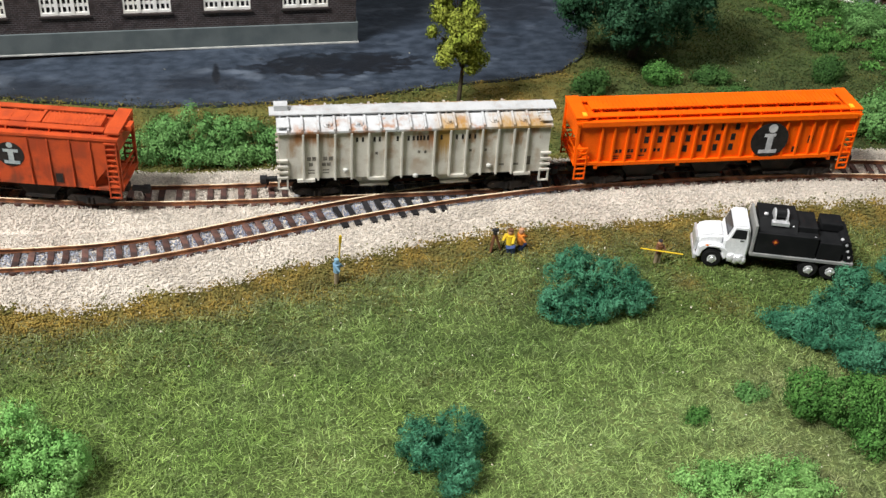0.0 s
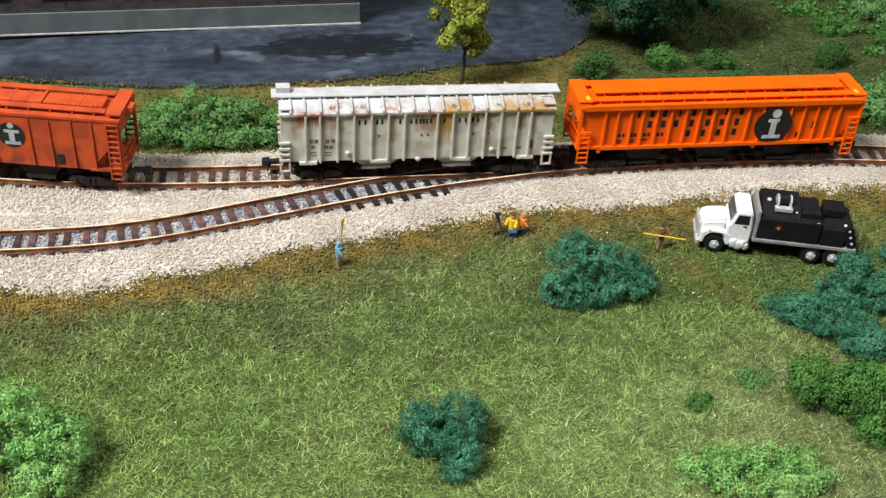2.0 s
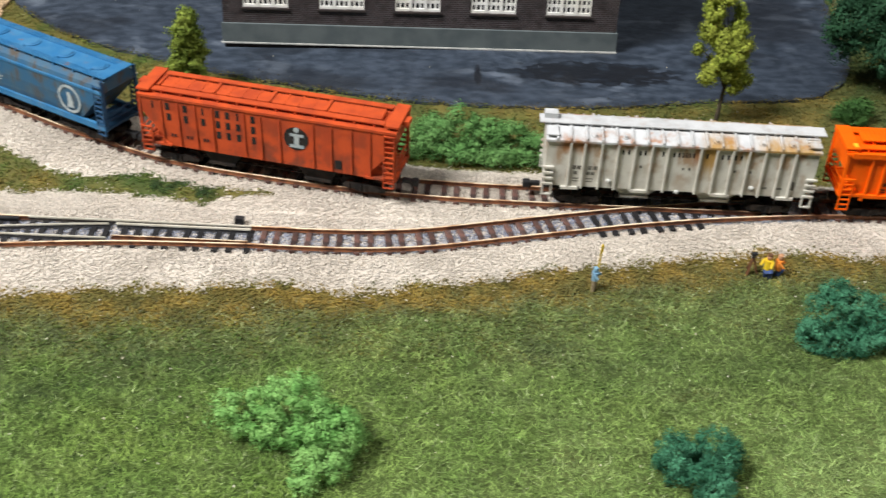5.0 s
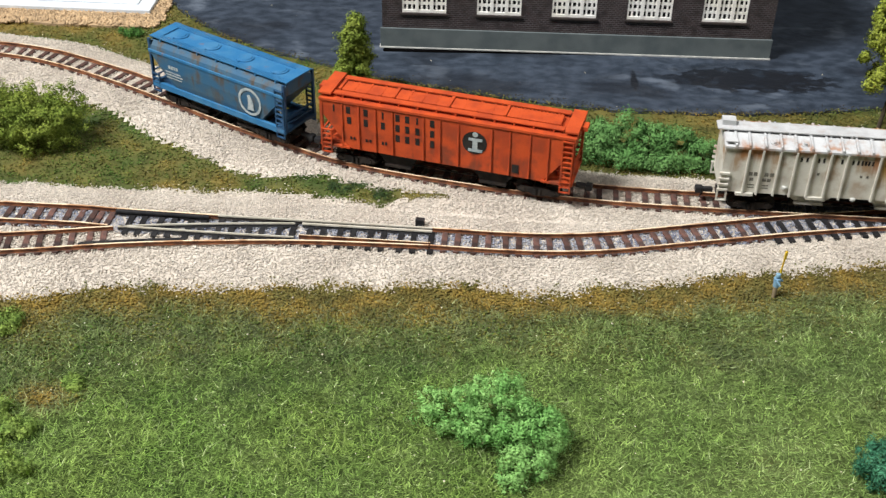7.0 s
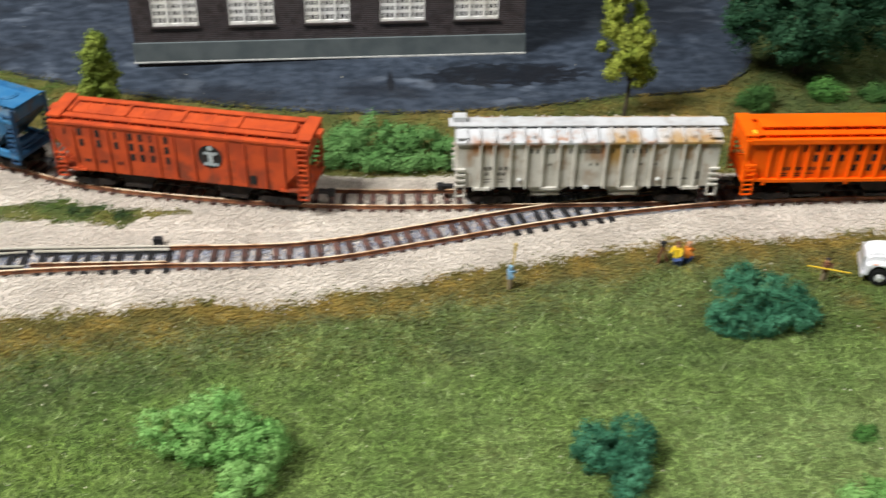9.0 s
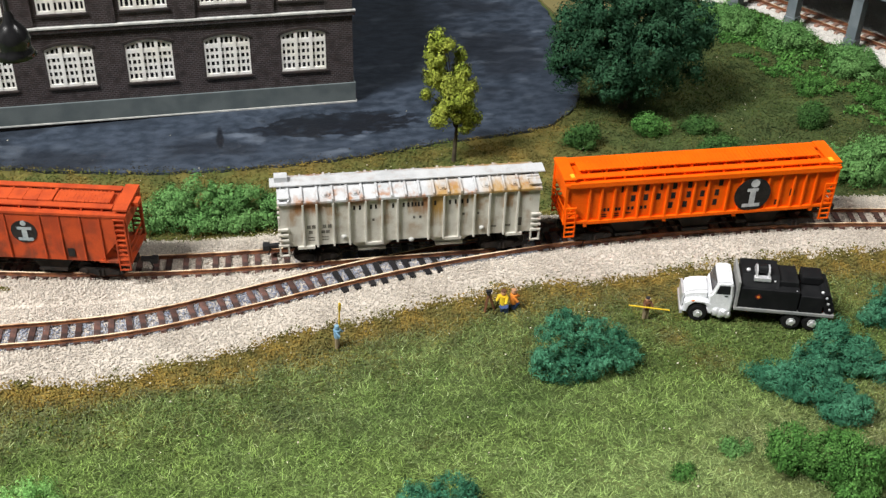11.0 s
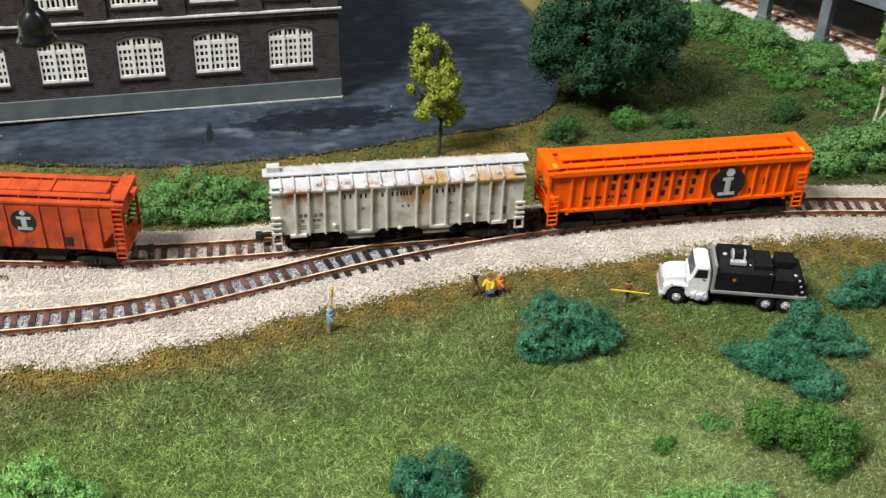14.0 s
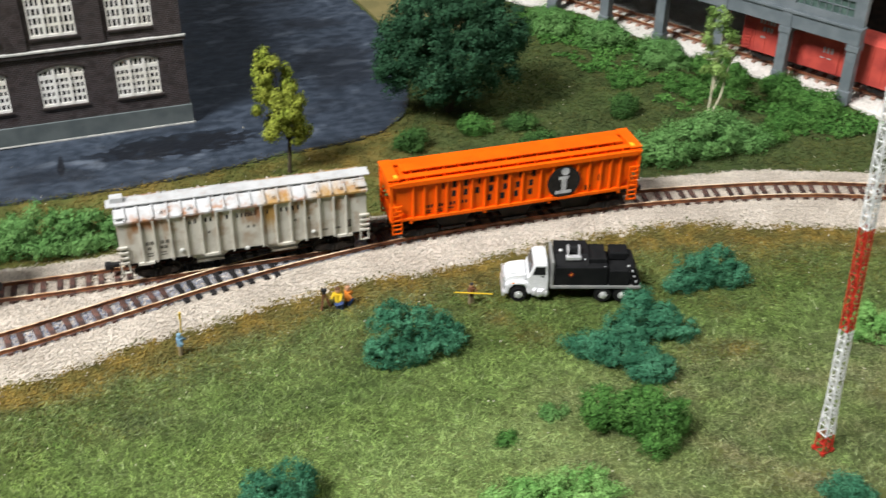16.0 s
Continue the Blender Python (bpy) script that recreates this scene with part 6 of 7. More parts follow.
# ---- small figurines and survey gear ----
def figurine(name, label, x, y, deg, colours, sit=False, h=0.0105, arm=0):
    """A tiny painted figurine as one plain mesh; colours: legs, body, head, cap."""
    bm = bmesh.new()
    k = h / 0.0105
    if sit:
        rod(bm, (0, 0, 0.0), (0.0004 * k, -0.0012 * k, 0.0026 * k), 0.0008 * k, 0.0010 * k, 8, 0)
        rod(bm, (0.0012, 0, 0.0), (0.0012 * k, -0.0006 * k, 0.0026 * k), 0.0008 * k, 0.0010 * k, 8, 0)
        base = 0.0024 * k
    else:
        for s in (-1, 1):
            rod(bm, (s * 0.0007 * k, 0, 0), (s * 0.0005 * k, 0, 0.0046 * k), 0.0006 * k, 0.0008 * k, 8, 0)
        base = 0.0044 * k
    rod(bm, (0, 0, base), (0, 0, base + 0.0036 * k), 0.0011 * k, 0.0013 * k, 10, 1)
    for s in (-1, 1):
        rod(bm, (s * 0.0013 * k, 0, base + 0.0033 * k), (s * 0.0016 * k + arm * 0.0008, -0.0016 * k, base + 0.0018 * k), 0.0005 * k, 0.0004 * k, 6, 1)
    ball(bm, (0, 0, base + 0.0046 * k), 0.0009 * k, 0.0009 * k, 0.0011 * k, 2, 2)
    ball(bm, (0, 0, base + 0.0053 * k), 0.0010 * k, 0.0010 * k, 0.0005 * k, 1, 3)
    ob = part(name, bm, colours)
    ob.matrix_world = pose(x, y, 0.0, 0, 0, deg)
    return tagged(ob, label, "figurine", "survey figurines on the verge")


figurine("figurine", "tiny figurine painted blue and beige, standing by a rod", 0.0300, 0.2935, 65, [M_BEIGE, M_BLUE, M_BLUE, M_BLUE], h=0.0098)
figurine("figurine", "tiny figurine in yellow and navy, crouching by the tripod", 0.0890, 0.3045, -40, [M_NAVY, M_YELLOW, M_SKIN, M_BROWN], True, 0.0118)
figurine("figurine", "tiny figurine in orange and navy, crouching beside the other", 0.0928, 0.3050, 70, [M_NAVY, M_ORANGECLOTH, M_SKIN, M_SKIN], True, 0.0112)
figurine("figurine", "tiny figurine in brown and grey, carrying a yellow pole", 0.1370, 0.2925, 10, [M_BEIGE, M_BROWN, M_SKIN, M_BLACK], h=0.0098)
bm = bmesh.new()
box(bm, -0.00022, -0.00022, 0.0, 0.00022, 0.00022, 0.0175)
box(bm, -0.0004, -0.0003, 0.0145, 0.0004, 0.0003, 0.0172)
rodo = tagged(part("survey_rod", bm, M_YELLOW), "upright yellow survey rod beside the blue figurine", "survey rod")
rodo.matrix_world = pose(0.0306, 0.2955, 0.0, 3, 2, 10)
bm = bmesh.new()
rod(bm, (-0.0070, 0.0012, -0.0001), (0.0068, -0.0012, 0.0001), 0.00026, seg=8)
pole = tagged(part("survey_pole", bm, M_YELLOW), "thin yellow pole carried across by a figurine", "survey pole")
pole.matrix_world = pose(0.1372, 0.2905, 0.0062, 0, 3, -8)
tripod = tagged(new("survey_tripod"), "brown wooden survey tripod with a black instrument", "tripod")
for a in (90, 210, 330):
    bm = bmesh.new()
    rod(bm, (0.0026 * math.cos(radians(a)), 0.0026 * math.sin(radians(a)), 0.0), (0, 0, 0.0078), 0.00055, 0.00045, 6)
    part("leg", bm, M_BROWN, tripod)
bm = bmesh.new()
rod(bm, (0, 0, 0.0074), (0, 0, 0.0084), 0.0009, seg=10)
rod(bm, (-0.0012, 0.0004, 0.0092), (0.0012, -0.0004, 0.0092), 0.0007, seg=8)
part("instrument", bm, M_BLACK, tripod)
tripod.matrix_world = pose(0.0842, 0.3062, 0.0, 0, 0, 15) @ Matrix.Diagonal((0.85, 0.85, 0.85, 1))

# switch machine box beside the points
bm = bmesh.new()
box(bm, -0.0016, -0.0010, 0, 0.0016, 0.0010, 0.0030, bevel=0.0002)
box(bm, -0.0005, -0.0026, 0.0006, 0.0005, -0.0009, 0.0012)
tagged(part("switch_box", bm, M_BLACK), "small black switch box beside the points", "switch box").matrix_world = pose(-0.0885, 0.3195, 0.0032, 0, 0, -4)

# ---- pendant lamp over the layout ----
pendant = tagged(new("pendant_lamp"), "glossy black miniature pendant lamp hanging on a black stem", "lamp")
bm = bmesh.new()
prof = [(0.0005, 0.0058), (0.0009, 0.0050), (0.0011, 0.0040), (0.0018, 0.0031), (0.0026, 0.0022), (0.0031, 0.0010), (0.0032, -0.0003), (0.0031, -0.0010), (0.0033, -0.0019), (0.0040, -0.0030), (0.0038, -0.0031), (0.0028, -0.0014)]
seg = 28
rings = [[bm.verts.new((r * math.cos(2 * math.pi * i / seg), r * math.sin(2 * math.pi * i / seg), z)) for i in range(seg)] for r, z in prof]
for r, s in zip(rings, rings[1:]):
    for i in range(seg):
        bm.faces.new((r[i], r[(i + 1) % seg], s[(i + 1) % seg], s[i]))
bmesh.ops.recalc_face_normals(bm, faces=bm.faces)
M_GLOSSBLACK = surface("gloss_black", (0.010, 0.010, 0.011), (0.014, 0.014, 0.015), 400, 2500, 0.22, bump=0.0, coat=0.3, spec=0.5)
part("shade", bm, M_GLOSSBLACK, pendant, smooth=True)
bm = bmesh.new()
ball(bm, (0, 0, -0.0022), 0.0023, 0.0022, 0.0019, 3)
part("bulb", bm, M_WHITE, pendant, "white bulb", True)
bm = bmesh.new()
rod(bm, (0, 0, 0.0054), (0.0, 0.0, 1.795), 0.0005, seg=8)
part("stem", bm, M_BLACK, pendant)
pendant.matrix_world = pose(-0.0358, 0.2060, 0.1540)

# ---- radio mast ----
mast = tagged(new("radio_mast"), "slender lattice radio mast banded red and white", "mast")
U_FOOT, U_SHAFT = 0.0019, 0.0013
bands = [(0.0, 0.0075, M_RED), (0.0075, 0.050, M_WHITE), (0.050, 0.0865, M_RED), (0.0865, 0.130, M_WHITE), (0.130, 0.170, M_RED)]


def mast_corner(k, z):
    """Corner k of the shaft at height z: it narrows quickly over the foot, then hardly at all."""
    u = U_SHAFT + (U_FOOT - U_SHAFT) * max(0.0, 1 - z / 0.022)
    return Vector(((-u, u, u, -u)[k], (-u, -u, u, u)[k], z))


for z0, z1, material in bands:
    bm = bmesh.new()
    n = max(2, round((z1 - z0) / 0.0040))
    for i in range(n):
        za, zb = z0 + (z1 - z0) * i / n, z0 + (z1 - z0) * (i + 1) / n
        for k in range(4):
            j = (k + 1) % 4
            rod(bm, mast_corner(k, za), mast_corner(k, zb), 0.0003, seg=6)
            rod(bm, mast_corner(j if i % 2 else k, za), mast_corner(k if i % 2 else j, zb), 0.0002, seg=5)
            rod(bm, mast_corner(k, za + 0.0002), mast_corner(j, za + 0.0002), 0.0002, seg=5)
    if z0 == 0.0:
        for k in range(4):
            c = mast_corner(k, 0.0)
            box(bm, c.x - 0.0006, c.y - 0.0006, 0.0, c.x + 0.0006, c.y + 0.0006, 0.0012)
    part("mast_section", bm, material, mast)
mast.matrix_world = pose(0.2195, 0.1860, 0.0, 0, -4.0, 12)

# ---- concrete slab and the grey shed with its boxcar ----
bm = bmesh.new()
box(bm, -0.42, 0.4865, 0.0, -0.229, 0.56, 0.0030, bevel=0.0004)
box(bm, -0.42, 0.4925, 0.0030, -0.236, 0.56, 0.0036, bevel=0.0003)
tagged(part("concrete_slab", bm, M_SLAB), "pale blue-grey concrete slab on tan gravel", "slab")

shed = tagged(new("freight_shed"), "grey steel freight shed on square columns, over a track", "building")
SU, SN = Vector((-0.525, 0.851, 0)), Vector((0.851, 0.525, 0))
deg = math.degrees(math.atan2(SU.y, SU.x))


def shed_part(name, bm, material, label=""):
    return part(name, bm, material, shed, label)


# local axes of the shed: x along the row of columns, y towards the front
STEP = 0.0353
for i in range(9):
    bm = bmesh.new()
    x = STEP * i
    box(bm, x - 0.0027, -0.0027, 0.0, x + 0.0027, 0.0027, 0.0310, bevel=0.0003)
    box(bm, x - 0.0032, -0.0032, 0.0, x + 0.0032, 0.0032, 0.0075, bevel=0.0004)
    box(bm, x - 0.0032, -0.0032, 0.0280, x + 0.0032, 0.0032, 0.0312, bevel=0.0003)
    shed_part("column", bm, M_STEELGREY)
bm = bmesh.new()
box(bm, -0.0030, -0.0024, 0.0313, STEP * 8 + 0.003, 0.0024, 0.0390, bevel=0.0003)
box(bm, -0.0034, -0.0024, 0.0390, STEP * 8 + 0.003, 0.0034, 0.0404, bevel=0.0002)
for i in range(9):
    box(bm, STEP * i - 0.0026, 0.0022, 0.0313, STEP * i + 0.0026, 0.0030, 0.0392, bevel=0.0002)
shed_part("lintel", bm, M_STEELGREY)
bm = bmesh.new()
box(bm, -0.0026, -0.0020, 0.0405, STEP * 8, 0.0016, 0.0440)
box(bm, -0.0026, -0.0020, 0.0520, STEP * 8, 0.0016, 0.0700)
for i in range(9):
    box(bm, STEP * i - 0.0026, -0.0020, 0.0440, STEP * i + 0.0032, 0.0016, 0.0520)
shed_part("upper_wall", bm, M_STEELGREY)
bm = bmesh.new()
for i in range(8):
    box(bm, STEP * i + 0.0033, -0.0008, 0.0440, STEP * (i + 1) - 0.0027, 0.0002, 0.0520)
shed_part("glazing", bm, M_GREENGLASS, "greenish window strip")
bm = bmesh.new()
for i in range(8):
    for k in range(1, 8):
        x = STEP * i + 0.0033 + (STEP - 0.006) * k / 8
        box(bm, x - 0.0002, 0.0003, 0.0440, x + 0.0002, 0.0008, 0.0520)
    box(bm, STEP * i + 0.0033, 0.0003, 0.0478, STEP * (i + 1) - 0.0027, 0.0008, 0.0482)
shed_part("mullions", bm, M_STEELGREY)
bm = bmesh.new()
box(bm, -0.0020, -0.075, 0.0, STEP * 8, -0.072, 0.0700)
shed_part("rear_wall", bm, M_DARKMETAL)
bm = bmesh.new()
box(bm, -0.0026, -0.076, 0.0702, STEP * 8, 0.003, 0.0725)
shed_part("roof", bm, M_STEELGREY)
shed.matrix_world = Matrix(((SU.x, -SN.x, 0, 0.3665), (SU.y, -SN.y, 0, 0.396), (0, 0, 1, 0.001), (0, 0, 0, 1)))

TIE_OLD = tie_mesh(0.0150, M_OLDTIE)
shed_track = tagged(new("railway_track"), "reddish model track running under the freight shed", "track")
line = np.array([(0.3665 + SN.x * 0.020 + SU.x * s, 0.396 + SN.y * 0.020 + SU.y * s) for s in np.arange(-0.10, 0.32, 0.0015)])
rail_strip("rail", line, 0.0045, shed_track, M_RAIL, lift=-0.0022)
rail_strip("rail", line, -0.0045, shed_track, M_RAIL, lift=-0.0022)
nrm = sides(line)
for j in range(0, len(line), 4):
    ob = new("tie", TIE_OLD)
    ob.parent = shed_track
    ob.matrix_local = pose(line[j][0], line[j][1], RAIL_Z - 0.0036, 0, 0, math.degrees(math.atan2(-nrm[j][0], nrm[j][1])))


def boxcar():
    L = 0.088
    car = tagged(new("boxcar"), "dull red boxcar with white bars, under the freight shed", "train car")
    bm = bmesh.new()
    prism(bm, [(-0.0092, 0.0052), (0.0092, 0.0052), (0.0092, 0.0258), (0.0020, 0.0282), (-0.0020, 0.0282), (-0.0092, 0.0258)], -L / 2, L / 2, "x")
    part("body", bm, M_BOXCAR, car)
    bm = bmesh.new()
    for i in range(15):
        x = -L / 2 + L * i / 14
        for s in (-1, 1):
            box(bm, x - 0.0002, s * 0.0094 - 0.0002, 0.0056, x + 0.0002, s * 0.0094 + 0.0002, 0.0254)
    part("panel_seams", bm, M_BOXCAR, car)
    for s in (-1, 1):
        bm = bmesh.new()
        box(bm, -0.009, s * 0.0097 - 0.0004, 0.0056, 0.009, s * 0.0097 + 0.0004, 0.0250, bevel=0.0002)
        part("sliding_door", bm, M_BOXCAR, car)
        ladder(car, s * (L / 2 - 0.003), -0.0094, 0.0060, 0.0180, M_BOXCAR)
    bm = bmesh.new()
    bars(bm, [([-0.0350, -0.0330, -0.0311, -0.0293, -0.0275], 0.0222, 0.0010, 0.0024), ([-0.0325, -0.0305, -0.0286], 0.0184, 0.0010, 0.0026), ([-0.0335, -0.0320], 0.0140, 0.0010, 0.0012)], -0.0095, None)
    part("lettering", bm, M_PALELETTER, car, "worn white bars")
    bm = bmesh.new()
    bars(bm, [([0.0010, 0.0030, 0.0050], 0.0172, 0.0011, 0.0030), ([0.0005, 0.0040], 0.0130, 0.0020, 0.0006)], -0.01015, None)
    part("lettering", bm, M_PALELETTER, car, "worn white bars on the door")
    centre_sill(car, L)
    for s in (-1, 1):
        wheel_truck(car, s * (L / 2 - 0.012))
        coupler(car, s * L / 2, s)
    return car


def on_line(car, s):
    p = (0.3665 + SN.x * 0.020 + SU.x * s, 0.396 + SN.y * 0.020 + SU.y * s)
    car.matrix_world = pose(p[0], p[1], RAIL_Z - 0.0022, 0, 0, deg + 180)


on_line(boxcar(), 0.019)

# ---- bushes and trees ----
def flakes(name, places, size, material, slim=0.45, face=None):
    """Many small leaf-like flakes, each a bent pair of triangles, in one mesh; face: the way each one looks."""
    n = len(places)
    s = np.asarray(size)[:, None]
    if face is None:
        t = turns(n)
        a, b, up = t[:, :, 0], t[:, :, 1], t[:, :, 2]
    else:
        up = face + RNG.normal(size=(n, 3)) * 0.26
        up /= np.linalg.norm(up, axis=1)[:, None]
        a = np.cross(up, RNG.normal(size=(n, 3)))
        a /= np.linalg.norm(a, axis=1)[:, None]
        b = np.cross(up, a)
    a, b, up = a * s, b * s * slim, up * s * 0.25
    verts = np.stack([places - a, places - b + up, places + a, places + b + up], 1).reshape(-1, 3)
    tris = (np.array([(0, 1, 3), (1, 2, 3)])[None] + 4 * np.arange(n)[:, None, None]).reshape(-1, 3)
    return raw_mesh(name, verts, tris, material)


def lumps(blobs, clumps, each, spread, floor=0.0):
    """Places of foliage over a union of ellipsoids (x, y, z, rx, ry, rz), gathered in small clumps; with the lump each belongs to and the way it faces."""
    b = np.array(blobs, float)
    area = (b[:, 3] * b[:, 4] * b[:, 5]) ** (2 / 3)
    pick = RNG.choice(len(b), clumps, p=area / area.sum())
    d = RNG.normal(size=(clumps, 3))
    d /= np.linalg.norm(d, axis=1)[:, None]
    r = np.where(RNG.uniform(size=clumps) < 0.30, RNG.uniform(0.4, 0.80, clumps), RNG.uniform(0.80, 1.10, clumps))
    r = np.where(RNG.uniform(size=clumps) < 0.12, r * RNG.uniform(1.1, 1.32, clumps), r)
    p = b[pick, :3] + d * b[pick, 3:] * r[:, None]
    deep = (((p[:, None, :] - b[None, :, :3]) / b[None, :, 3:]) ** 2).sum(-1).min(1) < 0.30
    p, pick, d = p[~deep], pick[~deep], d[~deep]
    wide = np.repeat(RNG.uniform(0.7, 1.5, len(p)) * spread, each)
    own = np.repeat(pick, each)
    off = RNG.normal(size=(len(own), 3))
    off /= np.linalg.norm(off, axis=1)[:, None]
    q = np.repeat(p, each, 0) + off * (wide * RNG.uniform(0.5, 1.5, len(own)))[:, None]
    face = 0.8 * off + 0.55 * np.repeat(d, each, 0)
    keep = q[:, 2] > floor
    return q[keep], own[keep], face[keep]


def cluster(w, d, h, count, seed):
    """A handful of ellipsoids that together fill a bush w wide, d deep and h high."""
    g = np.random.default_rng(seed)
    out = [(0, 0, h * 0.42, w * 0.34, d * 0.34, h * 0.46)]
    for i in range(count):
        a = g.uniform(0, 2 * math.pi)
        r = g.uniform(0.55, 0.95)
        s = g.uniform(0.16, 0.25)
        out.append((math.cos(a) * w * 0.38 * r, math.sin(a) * d * 0.38 * r, h * g.uniform(0.18, 0.62) * (1.25 - 0.5 * r), w * s, d * s * 1.1, h * g.uniform(0.24, 0.36)))
    return out


def bush(label, x, y, w, d, h, material, n=2600, bit=0.00075, deg=0.0, seed=1, count=9, group="", blobs=None):
    """A foam bush: one part for each lump of it."""
    thing = tagged(new("bush"), label, "bush", group)
    blobs = blobs or cluster(w, d, h, count, seed)
    p, own, face = lumps(blobs, max(40, n // 12), 72, bit * 2.2)
    for k in range(len(blobs)):
        q = p[own == k]
        if len(q) > 3:
            flakes("clump", q, RNG.uniform(0.5, 1.3, len(q)) * bit * (1.05 if material is M_TEAL else 0.7), material, 0.24 if material is M_TEAL else 0.48, face[own == k]).parent = thing
    thing.matrix_world = pose(x, y, -0.0002, 0, 0, deg)
    return thing


bush("ragged teal-green foam bush with a pointed top, on grass", 0.1090, 0.2720, 0, 0, 0, M_TEAL, 6000, 0.0006, blobs=[
    (-0.009, 0.002, 0.009, 0.007, 0.006, 0.010), (-0.013, -0.003, 0.004, 0.006, 0.005, 0.0055), (0.003, 0.001, 0.008, 0.009, 0.007, 0.008), (0.010, 0.000, 0.006, 0.007, 0.006, 0.006), (0.004, -0.006, 0.004, 0.009, 0.004, 0.005),
    (0.014, -0.002, 0.0035, 0.0055, 0.005, 0.004), (-0.004, -0.006, 0.004, 0.009, 0.004, 0.005), (-0.008, 0.003, 0.0165, 0.0035, 0.0035, 0.0045), (-0.003, 0.002, 0.0125, 0.007, 0.005, 0.005)])
bush("small teal-green foam bush standing alone on grass", 0.0495, 0.2105, 0, 0, 0, M_TEAL, 4200, 0.00055, blobs=[
    (-0.006, 0.004, 0.006, 0.006, 0.005, 0.006), (0.004, 0.004, 0.007, 0.007, 0.006, 0.007), (0.0, 0, 0.006, 0.008, 0.006, 0.006), (0.003, -0.006, 0.004, 0.005, 0.005, 0.005), (0.001, -0.010, 0.002, 0.003, 0.003, 0.002)])
bush("light green foam bush sprawling on the grass", -0.0585, 0.2185, 0, 0, 0, M_LIGHTGREEN, 6200, 0.00062, blobs=[tuple(1.12 * v for v in s) for s in [
    (-0.013, 0.0065, 0.0055, 0.008, 0.006, 0.0055), (-0.001, 0.006, 0.0085, 0.008, 0.007, 0.0085), (0.008, -0.001, 0.006, 0.008, 0.007, 0.007), (0.007, -0.008, 0.004, 0.006, 0.005, 0.005),
    (0.003, -0.013, 0.002, 0.004, 0.003, 0.003), (-0.004, 0.003, 0.005, 0.008, 0.006, 0.006), (0.011, 0.003, 0.004, 0.005, 0.005, 0.004)]])
bush("low teal-green foam bush trailing beside the truck", 0.1780, 0.2420, 0, 0, 0, M_TEAL, 5200, 0.0006, blobs=[
    (-0.0125, 0.013, 0.003, 0.006, 0.005, 0.004), (-0.008, 0.008, 0.004, 0.007, 0.005, 0.005), (-0.002, 0.003, 0.005, 0.007, 0.005, 0.005), (0.003, -0.003, 0.006, 0.006, 0.005, 0.006), (0.006, -0.008, 0.004, 0.006, 0.005, 0.005), (0.001, -0.007, 0.003, 0.005, 0.004, 0.003)])
bush("teal-green foam bush with a raised crest, joining the trailing one", 0.1910, 0.2550, 0, 0, 0, M_TEAL, 4600, 0.0006, blobs=[
    (-0.010, 0.004, 0.004, 0.008, 0.005, 0.005), (-0.002, 0.006, 0.006, 0.006, 0.006, 0.009), (0.000, 0.007, 0.012, 0.0035, 0.003, 0.004), (0.006, 0.001, 0.005, 0.007, 0.006, 0.007), (0.012, -0.004, 0.003, 0.006, 0.004, 0.0045), (-0.007, -0.002, 0.003, 0.007, 0.004, 0.004)])
bush("mid-green leafy foam bush on pale grass", 0.1655, 0.2100, 0, 0, 0, M_MIDGREEN, 5200, 0.00066, blobs=[
    (-0.009, 0.008, 0.007, 0.007, 0.006, 0.007), (0.0, 0.002, 0.008, 0.008, 0.007, 0.008), (0.007, -0.003, 0.008, 0.008, 0.006, 0.008), (0.003, -0.009, 0.004, 0.006, 0.005, 0.004), (0.005, 0.003, 0.013, 0.004, 0.004, 0.004)])
bush("dark teal-green foam bush behind the truck", 0.2260, 0.2790, 0, 0, 0, M_TEAL, 4600, 0.0006, blobs=[
    (-0.011, -0.002, 0.003, 0.006, 0.004, 0.004), (-0.002, 0.001, 0.006, 0.008, 0.006, 0.007), (0.005, 0.0, 0.007, 0.009, 0.006, 0.008), (0.011, -0.003, 0.004, 0.006, 0.005, 0.005)])
bush("bright light-green foam tuft low on the grass", 0.1285, 0.1905, 0.050, 0.021, 0.0075, M_LIGHTGREEN, 3600, 0.0006, -8, 11)
bush("tiny mid-green foam tuft sunk in pale grass", 0.1250, 0.2185, 0.010, 0.007, 0.0016, M_MIDGREEN, 500, 0.00055, 0, 26, 5, "low foam tufts")
bush("tiny fresh green foam tuft sunk in pale grass", 0.1443, 0.2268, 0.013, 0.008, 0.0018, M_HEDGE, 600, 0.00055, 0, 27, 6, "low foam tufts")
bush("teal-green foam bush in front of the mast", 0.2150, 0.1655, 0.016, 0.012, 0.0085, M_TEAL, 1500, 0.0006, 0, 28, 7)
bush("dark green foam tuft beside the tan gravel", -0.2328, 0.4665, 0.013, 0.006, 0.004, M_MIDGREEN, 600, 0.0006, 0, 29, 5)
bush("bright light-green foam tuft beside the mast", 0.2700, 0.2340, 0.022, 0.018, 0.011, M_LIGHTGREEN, 2000, 0.0006, 0, 12)
